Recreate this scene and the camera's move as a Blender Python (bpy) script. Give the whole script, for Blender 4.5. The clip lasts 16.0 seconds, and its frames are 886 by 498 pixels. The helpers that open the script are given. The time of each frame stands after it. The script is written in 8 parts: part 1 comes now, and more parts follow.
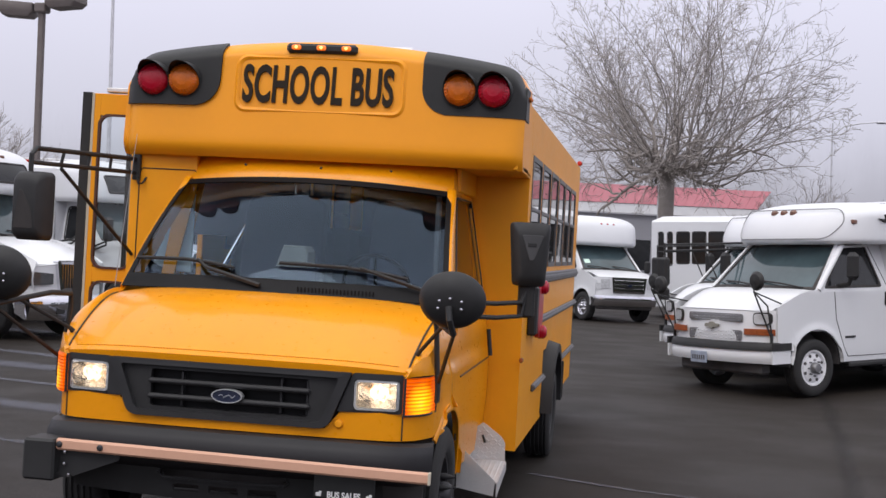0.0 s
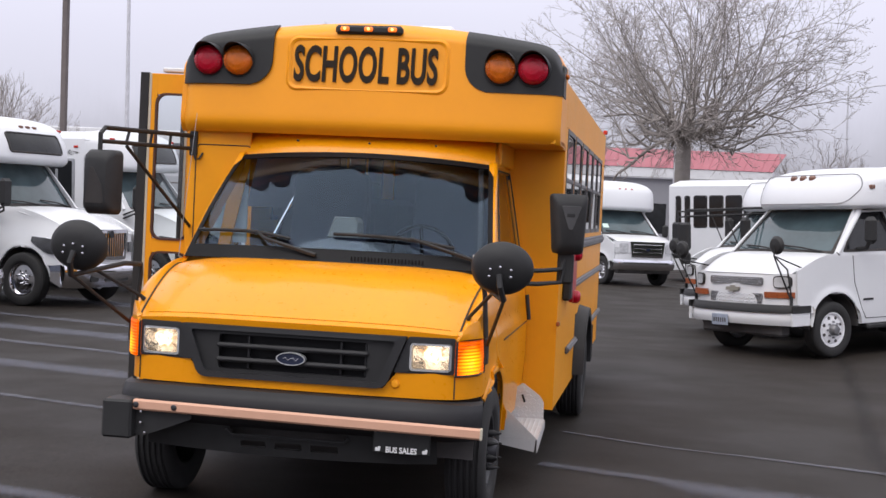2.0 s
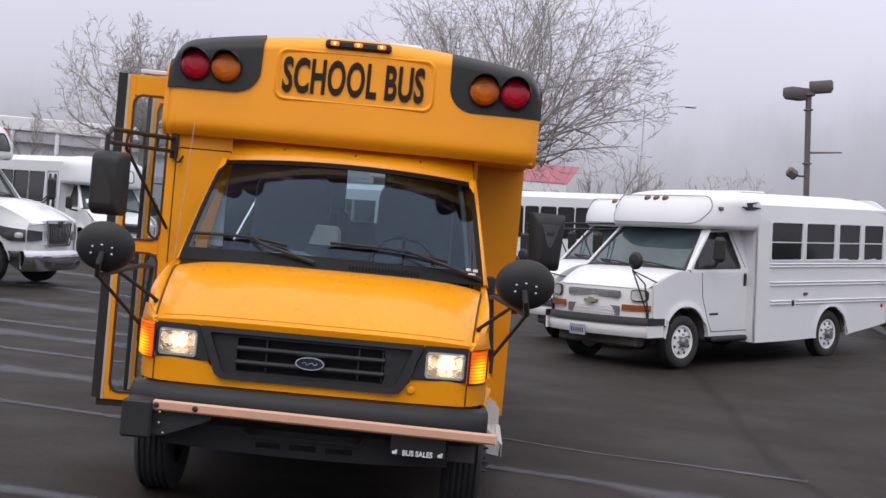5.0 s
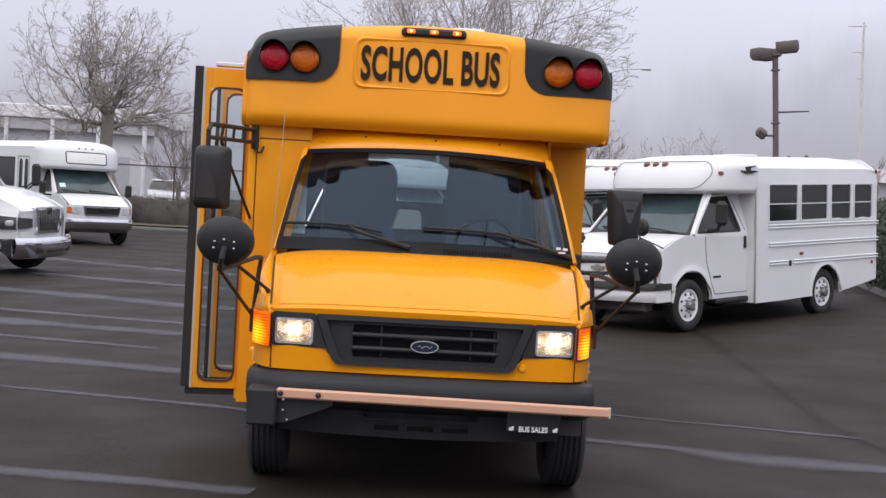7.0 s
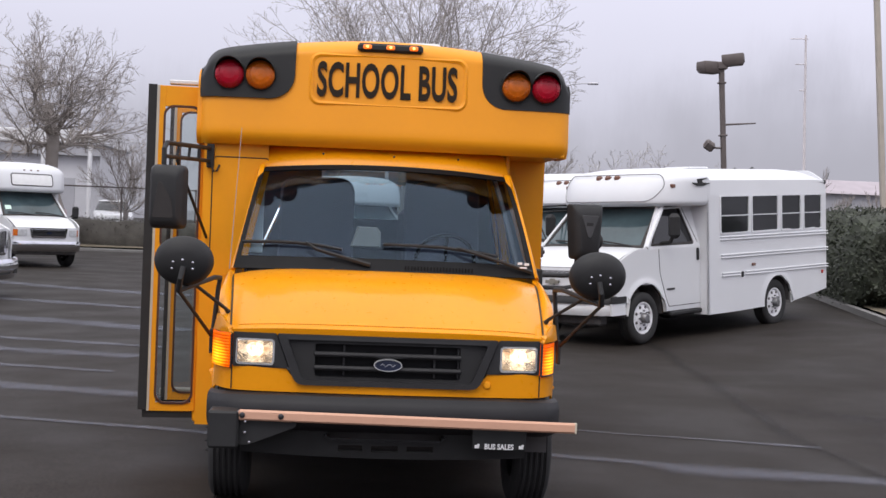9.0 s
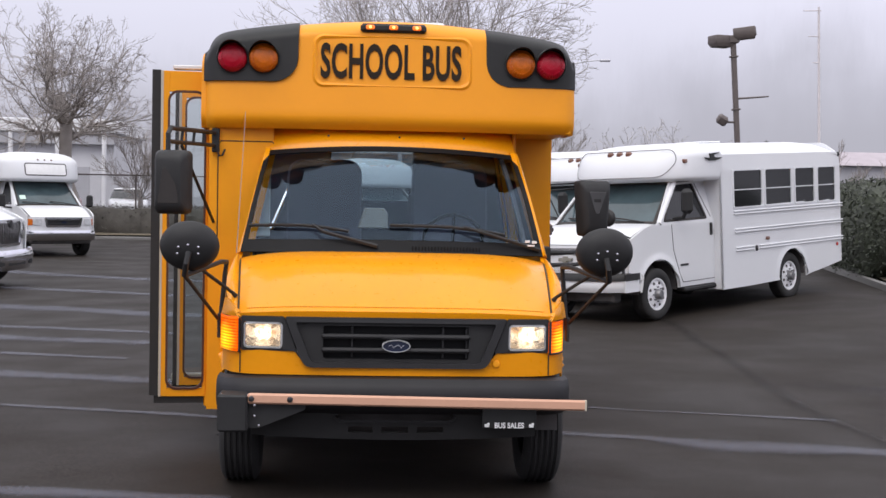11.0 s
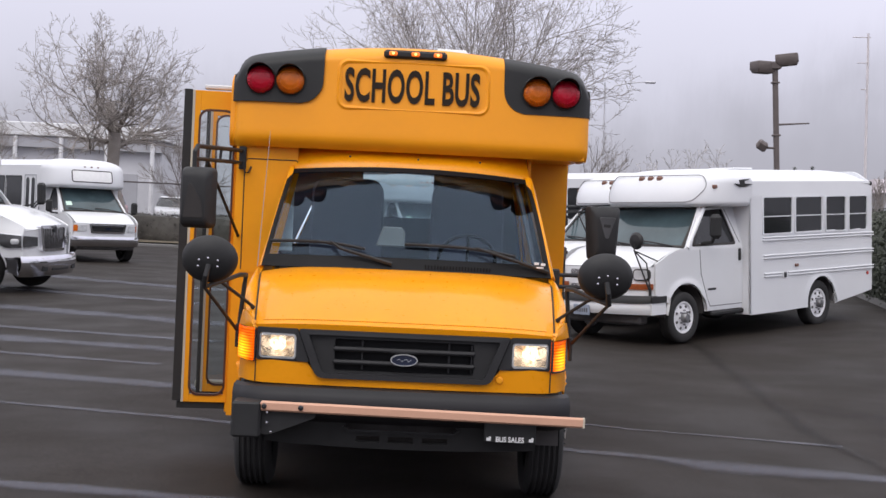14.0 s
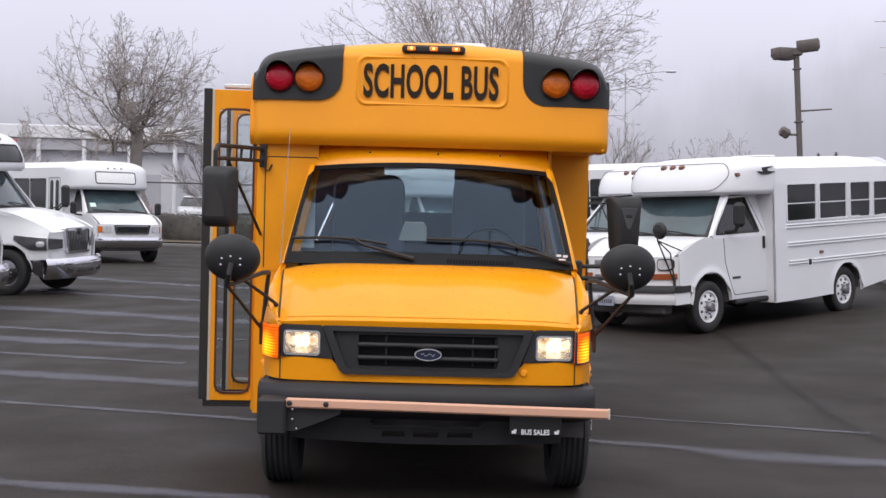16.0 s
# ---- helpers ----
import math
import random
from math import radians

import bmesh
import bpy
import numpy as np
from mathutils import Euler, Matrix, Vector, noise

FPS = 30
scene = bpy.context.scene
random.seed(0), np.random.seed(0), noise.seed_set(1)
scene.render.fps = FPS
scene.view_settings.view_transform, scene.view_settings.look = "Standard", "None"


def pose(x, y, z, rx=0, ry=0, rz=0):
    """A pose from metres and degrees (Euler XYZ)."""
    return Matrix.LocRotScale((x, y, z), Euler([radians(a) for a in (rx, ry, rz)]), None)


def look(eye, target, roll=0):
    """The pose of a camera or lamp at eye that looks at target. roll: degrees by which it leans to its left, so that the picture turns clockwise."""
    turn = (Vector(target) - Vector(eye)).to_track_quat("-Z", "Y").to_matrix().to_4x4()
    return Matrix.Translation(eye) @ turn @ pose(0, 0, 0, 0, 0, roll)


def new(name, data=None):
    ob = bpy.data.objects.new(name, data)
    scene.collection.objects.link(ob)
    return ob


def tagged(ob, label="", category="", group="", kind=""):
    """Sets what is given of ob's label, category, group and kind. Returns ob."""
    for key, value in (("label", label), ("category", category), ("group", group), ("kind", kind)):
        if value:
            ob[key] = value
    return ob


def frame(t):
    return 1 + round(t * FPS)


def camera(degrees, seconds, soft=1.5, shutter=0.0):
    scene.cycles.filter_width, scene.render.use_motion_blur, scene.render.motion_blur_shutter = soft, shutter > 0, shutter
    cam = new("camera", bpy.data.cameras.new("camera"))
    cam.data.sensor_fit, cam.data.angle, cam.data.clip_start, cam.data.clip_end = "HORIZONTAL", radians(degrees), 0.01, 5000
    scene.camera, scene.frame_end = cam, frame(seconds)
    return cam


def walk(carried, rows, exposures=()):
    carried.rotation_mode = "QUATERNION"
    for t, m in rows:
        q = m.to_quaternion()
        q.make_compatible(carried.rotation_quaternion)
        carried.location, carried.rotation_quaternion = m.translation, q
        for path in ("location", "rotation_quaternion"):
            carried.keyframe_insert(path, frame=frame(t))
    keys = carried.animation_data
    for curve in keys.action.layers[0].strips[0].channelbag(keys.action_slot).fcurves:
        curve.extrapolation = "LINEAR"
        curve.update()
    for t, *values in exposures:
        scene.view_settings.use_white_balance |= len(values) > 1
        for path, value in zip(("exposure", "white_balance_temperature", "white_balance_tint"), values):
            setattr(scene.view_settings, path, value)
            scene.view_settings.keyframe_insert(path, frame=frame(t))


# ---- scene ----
cam = camera(36.5, 16.0)
PATH = [
    (0, (2.046, -6.415, 1.694), (1.738, -4.439, 1.694), 3.2),
    (0.5, (2.019, -6.712, 1.724), (1.709, -4.737, 1.694), 3.4),
    (1, (1.925, -6.961, 1.721), (1.63, -4.983, 1.683), 4.2),
    (1.5, (1.945, -6.963, 1.726), (1.668, -4.983, 1.658), 3.0),
    (2, (1.933, -6.902, 1.723), (1.608, -4.929, 1.669), 2.8),
    (2.5, (1.831, -6.96, 1.729), (1.478, -4.992, 1.709), 3.1),
    (3, (1.702, -7.119, 1.758), (1.42, -5.139, 1.744), 1.8),
    (3.2, (1.656, -7.179, 1.738), (1.422, -5.193, 1.727), 2.4),
    (5.3, (0.493, -7.396, 1.723), (0.537, -5.396, 1.691), 4.2),
    (5.5, (0.398, -7.371, 1.732), (0.497, -5.374, 1.701), 0.7),
    (6, (0.169, -7.449, 1.76), (0.338, -5.456, 1.732), 1.4),
    (6.5, (-0.093, -7.573, 1.753), (0.062, -5.579, 1.703), 1.8),
    (7, (-0.27, -7.599, 1.751), (-0.18, -5.602, 1.677), 3.2),
    (7.5, (-0.305, -7.523, 1.746), (-0.2, -5.527, 1.677), 1.0),
    (8, (-0.334, -7.511, 1.752), (-0.183, -5.518, 1.698), 1.9),
    (8.2, (-0.341, -7.519, 1.749), (-0.178, -5.526, 1.703), 2.4),
    (10.3, (-0.322, -7.51, 1.745), (-0.156, -5.517, 1.698), 2.2),
    (10.5, (-0.315, -7.539, 1.747), (-0.156, -5.546, 1.699), 2.2),
    (11, (-0.279, -7.496, 1.738), (-0.138, -5.502, 1.663), 1.1),
    (11.5, (-0.279, -7.396, 1.734), (-0.161, -5.404, 1.61), 2.0),
    (12, (-0.266, -7.249, 1.759), (-0.167, -5.254, 1.664), 0.0),
    (12.5, (-0.146, -7.269, 1.767), (-0.068, -5.272, 1.692), 3.2),
    (13, (-0.061, -7.411, 1.769), (-0.01, -5.413, 1.693), 2.0),
    (13.5, (-0.112, -7.662, 1.758), (-0.038, -5.664, 1.711), 1.6),
    (14, (-0.094, -7.853, 1.782), (-0.02, -5.855, 1.728), 2.7),
    (14.5, (-0.073, -7.873, 1.778), (0.005, -5.876, 1.719), 2.8),
    (15, (-0.075, -7.861, 1.777), (0.009, -5.864, 1.702), 2.8),
    (15.5, (-0.078, -7.854, 1.778), (-0.012, -5.857, 1.703), 1.7),
    (16, (-0.082, -7.856, 1.782), (-0.043, -5.857, 1.718), 1.5),
]
EXPOSURE = [(0.0, -0.04), (0.5, 0.06), (1.0, 0.06), (1.5, 0.13), (2.0, 0.13), (2.5, 0.09), (3.0, 0.03), (5.5, -0.05), (6.5, -0.05), (7.0, 0.03), (8.0, 0.06), (10.5, -0.01), (11.0, 0.10), (11.5, 0.16), (12.0, 0.17), (13.5, 0.05), (14.5, 0.03), (15.0, 0.05), (16.0, 0.11)]
walk(cam, [(t, look(eye, target, roll)) for t, eye, target, roll in PATH], exposures=EXPOSURE)

# ---- world and light: an overcast, foggy winter day ----
SUN_ELEV, SUN_TURN = radians(52), radians(200)
world = bpy.data.worlds.new("foggy_sky")
scene.world = world
world.use_nodes = True
wt = world.node_tree
wt.nodes.clear()
w_out = wt.nodes.new("ShaderNodeOutputWorld")
w_bg = wt.nodes.new("ShaderNodeBackground")
w_sky = wt.nodes.new("ShaderNodeTexSky")
w_sky.sky_type, w_sky.sun_disc = "NISHITA", False
w_sky.sun_elevation, w_sky.sun_rotation = SUN_ELEV, SUN_TURN
w_sky.dust_density, w_sky.air_density = 6.0, 1.0
w_co = wt.nodes.new("ShaderNodeTexCoord")
w_sep = wt.nodes.new("ShaderNodeSeparateXYZ")
w_ramp = wt.nodes.new("ShaderNodeValToRGB")
w_noise = wt.nodes.new("ShaderNodeTexNoise")
w_noise.inputs["Scale"].default_value = 2.2
w_noise.inputs["Detail"].default_value = 4
w_add = wt.nodes.new("ShaderNodeMath")
w_add.operation = "MULTIPLY_ADD"
w_add.inputs[1].default_value = 0.10
wt.links.new(w_co.outputs["Generated"], w_noise.inputs["Vector"])
wt.links.new(w_co.outputs["Generated"], w_sep.inputs[0])
wt.links.new(w_noise.outputs["Fac"], w_add.inputs[0])
wt.links.new(w_sep.outputs["Z"], w_add.inputs[2])
wt.links.new(w_add.outputs[0], w_ramp.inputs["Fac"])
el = w_ramp.color_ramp.elements
el[0].position, el[0].color = 0.03, (5.0, 4.95, 5.6, 1)
el[1].position, el[1].color = 0.30, (8.3, 8.15, 9.7, 1)
e = el.new(0.13)
e.color = (6.0, 5.95, 7.0, 1)
e = el.new(0.9)
e.color = (13.5, 13.4, 14.0, 1)
w_mix = wt.nodes.new("ShaderNodeMix")
w_mix.data_type = "RGBA"
w_mix.inputs["Factor"].default_value = 0.93
wt.links.new(w_sky.outputs[0], w_mix.inputs["A"])
wt.links.new(w_ramp.outputs[0], w_mix.inputs["B"])
wt.links.new(w_mix.outputs["Result"], w_bg.inputs["Color"])
w_bg.inputs["Strength"].default_value = 0.118
wt.links.new(w_bg.outputs[0], w_out.inputs[0])

sun = new("sun", bpy.data.lights.new("sun", "SUN"))
sun.data.energy, sun.data.angle, sun.data.color = 1.0, radians(40), (1.0, 0.97, 0.93)
sun.matrix_world = look((-12, -25, 38), (0, 0, 0))


# ---- mesh tools ----
class MB:
    """Collects vertices and faces of one mesh."""

    def __init__(self):
        self.v, self.f = [], []

    def add(self, verts, faces):
        n = len(self.v)
        self.v += [tuple(p) for p in verts]
        self.f += [tuple(i + n for i in q) for q in faces]
        return self

    def box(self, c, s, d=0.006, m=None):
        """A box with chamfered edges: centre, sizes, chamfer."""
        h = [0.5 * k for k in s]
        d = min(d, 0.45 * min(s))
        pts, idx = [], {}
        for sx in (-1, 1):
            for sy in (-1, 1):
                for sz in (-1, 1):
                    for a in range(3):
                        p = [sx * (h[0] - d), sy * (h[1] - d), sz * (h[2] - d)]
                        p[a] += (sx, sy, sz)[a] * d
                        idx[(sx, sy, sz, a)] = len(pts)
                        pts.append(Vector(p))
        fs = []
        for a in range(3):
            b, e = (a + 1) % 3, (a + 2) % 3
            for sa in (-1, 1):
                q = []
                for sb, se in ((-1, -1), (1, -1), (1, 1), (-1, 1)):
                    k = [0, 0, 0]
                    k[a], k[b], k[e] = sa, sb, se
                    q.append(idx[(*k, a)])
                fs.append(q if sa > 0 else q[::-1])
            for sb in (-1, 1):
                for se in (-1, 1):
                    k0, k1 = [0, 0, 0], [0, 0, 0]
                    k0[a], k0[b], k0[e] = -1, sb, se
                    k1[a], k1[b], k1[e] = 1, sb, se
                    q = [idx[(*k0, b)], idx[(*k1, b)], idx[(*k1, e)], idx[(*k0, e)]]
                    fs.append(q if sb * se < 0 else q[::-1])
        for sx in (-1, 1):
            for sy in (-1, 1):
                for sz in (-1, 1):
                    q = [idx[(sx, sy, sz, a)] for a in range(3)]
                    fs.append(q if sx * sy * sz > 0 else q[::-1])
        m = m or Matrix.Identity(4)
        return self.add([m @ (p + Vector(c)) for p in pts], fs)

    def tube(self, pts, r, seg=8, caps=True, end=None):
        """A round bar along pts; r is one radius or one for each point."""
        pts = [Vector(p) for p in pts]
        rr = r if isinstance(r, (list, tuple)) else [r] * len(pts)
        rings, up = [], None
        for i, p in enumerate(pts):
            t = (pts[min(i + 1, len(pts) - 1)] - pts[max(i - 1, 0)]).normalized()
            if up is None:
                up = t.orthogonal().normalized()
            up = (up - t * up.dot(t)).normalized()
            s = t.cross(up)
            rings.append([p + rr[i] * (math.cos(a) * up + math.sin(a) * s) for a in (2 * math.pi * k / seg for k in range(seg))])
        return self.loft(rings, caps=caps)

    def loft(self, rings, closed=True, caps=True):
        n, m = len(rings), len(rings[0])
        fs = []
        for i in range(n - 1):
            for j in range(m if closed else m - 1):
                k = (j + 1) % m
                fs.append((i * m + j, i * m + k, (i + 1) * m + k, (i + 1) * m + j))
        if caps and closed:
            fs.append(tuple(range(m))[::-1])
            fs.append(tuple((n - 1) * m + j for j in range(m)))
        return self.add([p for r in rings for p in r], fs)

    def sheet(self, fn, nu, nv, thick=0.0, keep=None):
        """A sheet fn(u, v) for u, v in 0..1, given a thickness along -normal."""
        P = [[Vector(fn(i / nu, j / nv)) for j in range(nv + 1)] for i in range(nu + 1)]
        cells = [(i, j) for i in range(nu) for j in range(nv) if keep is None or keep((P[i][j] + P[i + 1][j + 1]) / 2)]
        w = nv + 1
        flat = [p for r in P for p in r]
        fs = [(i * w + j, (i + 1) * w + j, (i + 1) * w + j + 1, i * w + j + 1) for i, j in cells]
        if not thick:
            return self.add(flat, fs)
        nor = []
        for i in range(nu + 1):
            for j in range(nv + 1):
                a = P[min(i + 1, nu)][j] - P[max(i - 1, 0)][j]
                b = P[i][min(j + 1, nv)] - P[i][max(j - 1, 0)]
                c = a.cross(b)
                nor.append(c.normalized() if c.length > 1e-12 else Vector((0, 0, 1)))
        n = len(flat)
        edge = {}
        for q in fs:
            for k in range(4):
                e = (q[k], q[(k + 1) % 4])
                edge[e] = edge.get(e, 0) + 1
        rim = [(a, b) for a, b in edge if (b, a) not in edge]
        back = [tuple(k + n for k in q[::-1]) for q in fs]
        side = [(b, a, a + n, b + n) for a, b in rim]
        return self.add(flat + [p - thick * m for p, m in zip(flat, nor)], fs + back + side)

    def prism(self, outline, fn, d0, d1, chamfer=0.0):
        """An outline of 2D points mapped by fn(a, b, d) and pulled from depth d0 to d1 (d1 is the face)."""
        n = len(outline)
        cx, cy = sum(p[0] for p in outline) / n, sum(p[1] for p in outline) / n
        rings = [(1.0, d0), (1.0, d1 - chamfer if d1 > d0 else d1 + chamfer)]
        pts = [fn(a, b, d) for _, d in rings for a, b in outline]
        if chamfer:
            for a, b in outline:
                ln = math.hypot(a - cx, b - cy)
                k = max(0.0, 1 - chamfer / ln) if ln > 1e-6 else 1
                pts.append(fn(cx + (a - cx) * k, cy + (b - cy) * k, d1))
        m = len(pts) // n
        fs = [(i * n + j, i * n + (j + 1) % n, (i + 1) * n + (j + 1) % n, (i + 1) * n + j) for i in range(m - 1) for j in range(n)]
        fs += [tuple(range(n))[::-1], tuple((m - 1) * n + j for j in range(n))]
        return self.add(pts, fs)

    def ring(self, outer, inner, fn, d0, d1):
        """A frame between two outlines of equal count, pulled from d0 to d1."""
        n = len(outer)
        pts = [fn(a, b, d) for o, d in ((outer, d0), (outer, d1), (inner, d1), (inner, d0)) for a, b in o]
        fs = []
        for i in range(4):
            k = (i + 1) % 4
            for j in range(n):
                fs.append((i * n + j, i * n + (j + 1) % n, k * n + (j + 1) % n, k * n + j))
        return self.add(pts, fs)

    def lathe(self, profile, m=None, seg=24):
        """A profile of (radius, along x) turned about the x axis, then set by m."""
        m = m or Matrix.Identity(4)
        rings = [[m @ Vector((x, r * math.cos(a), r * math.sin(a))) for a in (2 * math.pi * k / seg for k in range(seg))] for r, x in profile]
        return self.loft(rings, caps=False)


def rrect(cx, cy, w, h, r, n=5):
    """The outline of a rectangle with round corners, counter-clockwise."""
    out = []
    r = min(r, 0.499 * w, 0.499 * h)
    for k, (sx, sy) in enumerate(((1, -1), (1, 1), (-1, 1), (-1, -1))):
        for i in range(n + 1):
            a = math.pi / 2 * (k - 1 + i / n)
            out.append((cx + sx * (w / 2 - r) + r * math.cos(a), cy + sy * (h / 2 - r) + r * math.sin(a)))
    return out


def rpoly(corners, r, n=4):
    """A polygon (counter-clockwise) with rounded corners."""
    out, m = [], len(corners)
    rr = r if isinstance(r, (list, tuple)) else [r] * m
    for i in range(m):
        p, a, b = (Vector((*corners[(i + k) % m], 0)) for k in (0, -1, 1))
        da, db = (a - p), (b - p)
        q = min(rr[i], 0.45 * da.length, 0.45 * db.length)
        s, e = p + da.normalized() * q, p + db.normalized() * q
        for k in range(n + 1):
            t = k / n
            c = (1 - t) ** 2 * s + 2 * t * (1 - t) * p + t * t * e
            out.append((c.x, c.y))
    return out


def inside(pt, outline):
    x, y = pt
    hit, j = False, len(outline) - 1
    for i in range(len(outline)):
        (xi, yi), (xj, yj) = outline[i], outline[j]
        if (yi > y) != (yj > y) and x < (xj - xi) * (y - yi) / (yj - yi) + xi:
            hit = not hit
        j = i
    return hit


def to_mesh(name, mb, material, angle=35):
    me = bpy.data.meshes.new(name)
    me.from_pydata(mb.v, [], mb.f)
    me.validate()
    bm = bmesh.new()
    bm.from_mesh(me)
    bmesh.ops.recalc_face_normals(bm, faces=bm.faces)
    bm.to_mesh(me)
    bm.free()
    me.materials.append(material)
    me.shade_smooth()
    me.set_sharp_from_angle(angle=radians(angle))
    return me


def part(name, mb, material, parent, label="", m=None, angle=35):
    """Links a mesh as one part under a thing or a part."""
    ob = new(name, to_mesh(name, mb, material, angle))
    ob.parent = parent
    if m is not None:
        ob.matrix_basis = m
    return tagged(ob, label)


def solo(name, mb, material, label, category, group="", kind="", m=None, angle=35):
    """A thing or a piece of the setting that is one mesh."""
    ob = new(name, to_mesh(name, mb, material, angle))
    if m is not None:
        ob.matrix_basis = m
    return tagged(ob, label, category, group, kind)


def thing(name, label, category, group="", m=None, kind=""):
    ob = new(name)
    ob.empty_display_size = 0.2
    if m is not None:
        ob.matrix_basis = m
    return tagged(ob, label, category, group, kind)


def pane_part(name, corners, material, parent, out, label=""):
    """A thin sheet of glass: rows of points, its face turned towards out."""
    n, m = len(corners), len(corners[0])
    me = bpy.data.meshes.new(name)
    fs = [(i * m + j, i * m + j + 1, (i + 1) * m + j + 1, (i + 1) * m + j) for i in range(n - 1) for j in range(m - 1)]
    pts = [Vector(p) for r in corners for p in r]
    a, b, c = (pts[k] for k in fs[0][:3])
    if (b - a).cross(c - a).dot(Vector(out)) < 0:
        fs = [f[::-1] for f in fs]
    me.from_pydata([tuple(p) for p in pts], [], fs)
    me.materials.append(material)
    me.shade_smooth()
    ob = new(name, me)
    ob.parent = parent
    ob.visible_shadow = False
    return tagged(ob, label)


def word_part(name, text, size, squeeze, bold, depth, material, parent, m, label=""):
    """Lettering as a solid mesh, centred on its own middle, facing -y."""
    cu = bpy.data.curves.new(name, "FONT")
    cu.body, cu.size, cu.align_x, cu.align_y = text, size, "CENTER", "CENTER"
    cu.extrude, cu.offset, cu.space_character, cu.resolution_u = depth, bold, 1.0 + bold * 6, 4
    tmp = new("lettering", cu)
    bpy.context.view_layer.update()
    me = bpy.data.meshes.new_from_object(tmp.evaluated_get(bpy.context.evaluated_depsgraph_get()))
    bpy.data.objects.remove(tmp)
    me.transform(Matrix.Rotation(radians(90), 4, "X") @ Matrix.Diagonal((squeeze, 1, 1, 1)))
    me.materials.clear()
    me.materials.append(material)
    ob = new(name, me)
    ob.parent = parent
    ob.matrix_basis = m
    return tagged(ob, label)


def smooth01(a, b, x):
    t = min(1.0, max(0.0, (x - a) / (b - a)))
    return t * t * (3 - 2 * t)


def yz_side(x, out):
    """Maps an outline in (y, z) onto the plane x, depth along the outward side."""
    return lambda a, b, d: (x + out * d, a, b)


def xz_front(y):
    """Maps an outline in (x, z) onto the plane y, depth towards -y."""
    return lambda a, b, d: (a, y - d, b)


# ---- materials ----
def mat(name, color, rough=0.5, metal=0.0, scale=6.0, vary=0.12, fine=0.0, bump=0.0, coat=0.0, spec=0.5, rvary=0.1, emit=None, glow=0.0, islands=0.0, mapping="Object"):
    """A surface with variation at two scales, in metres."""
    m = bpy.data.materials.new(name)
    m.use_nodes = True
    t = m.node_tree
    b = t.nodes["Principled BSDF"]
    co = t.nodes.new("ShaderNodeTexCoord")
    n1, n2 = t.nodes.new("ShaderNodeTexNoise"), t.nodes.new("ShaderNodeTexNoise")
    n1.inputs["Scale"].default_value, n1.inputs["Detail"].default_value = scale, 5
    n2.inputs["Scale"].default_value, n2.inputs["Detail"].default_value = scale * 14, 6
    for n in (n1, n2):
        t.links.new(co.outputs[mapping], n.inputs["Vector"])
    mix = t.nodes.new("ShaderNodeMath")
    mix.operation = "MULTIPLY_ADD"
    mix.inputs[1].default_value = fine
    t.links.new(n2.outputs["Fac"], mix.inputs[0])
    t.links.new(n1.outputs["Fac"], mix.inputs[2])
    rng = t.nodes.new("ShaderNodeMapRange")
    rng.inputs["From Min"].default_value, rng.inputs["From Max"].default_value = 0.25, 0.75 + fine
    rng.inputs["To Min"].default_value, rng.inputs["To Max"].default_value = 1 - vary, 1 + vary
    t.links.new(mix.outputs[0], rng.inputs["Value"])
    val = rng.outputs[0]
    if islands:
        geo = t.nodes.new("ShaderNodeNewGeometry")
        r2 = t.nodes.new("ShaderNodeMapRange")
        r2.inputs["To Min"].default_value, r2.inputs["To Max"].default_value = 1 - islands, 1 + islands
        t.links.new(geo.outputs["Random Per Island"], r2.inputs["Value"])
        mu = t.nodes.new("ShaderNodeMath")
        mu.operation = "MULTIPLY"
        t.links.new(val, mu.inputs[0])
        t.links.new(r2.outputs[0], mu.inputs[1])
        val = mu.outputs[0]
    col = t.nodes.new("ShaderNodeVectorMath")
    col.operation = "SCALE"
    col.inputs[0].default_value = color
    t.links.new(val, col.inputs["Scale"])
    t.links.new(col.outputs[0], b.inputs["Base Color"])
    rr = t.nodes.new("ShaderNodeMapRange")
    rr.inputs["To Min"].default_value, rr.inputs["To Max"].default_value = max(0.02, rough - rvary), min(1, rough + rvary)
    t.links.new(n2.outputs["Fac"], rr.inputs["Value"])
    t.links.new(rr.outputs[0], b.inputs["Roughness"])
    b.inputs["Metallic"].default_value = metal
    b.inputs["Specular IOR Level"].default_value = spec
    b.inputs["Coat Weight"].default_value = coat
    b.inputs["Coat Roughness"].default_value = 0.06
    if bump:
        bp = t.nodes.new("ShaderNodeBump")
        bp.inputs["Strength"].default_value, bp.inputs["Distance"].default_value = bump, 0.01
        t.links.new(n2.outputs["Fac"], bp.inputs["Height"])
        t.links.new(bp.outputs[0], b.inputs["Normal"])
    if emit:
        b.inputs["Emission Color"].default_value = (*emit, 1)
        b.inputs["Emission Strength"].default_value = glow
    return m


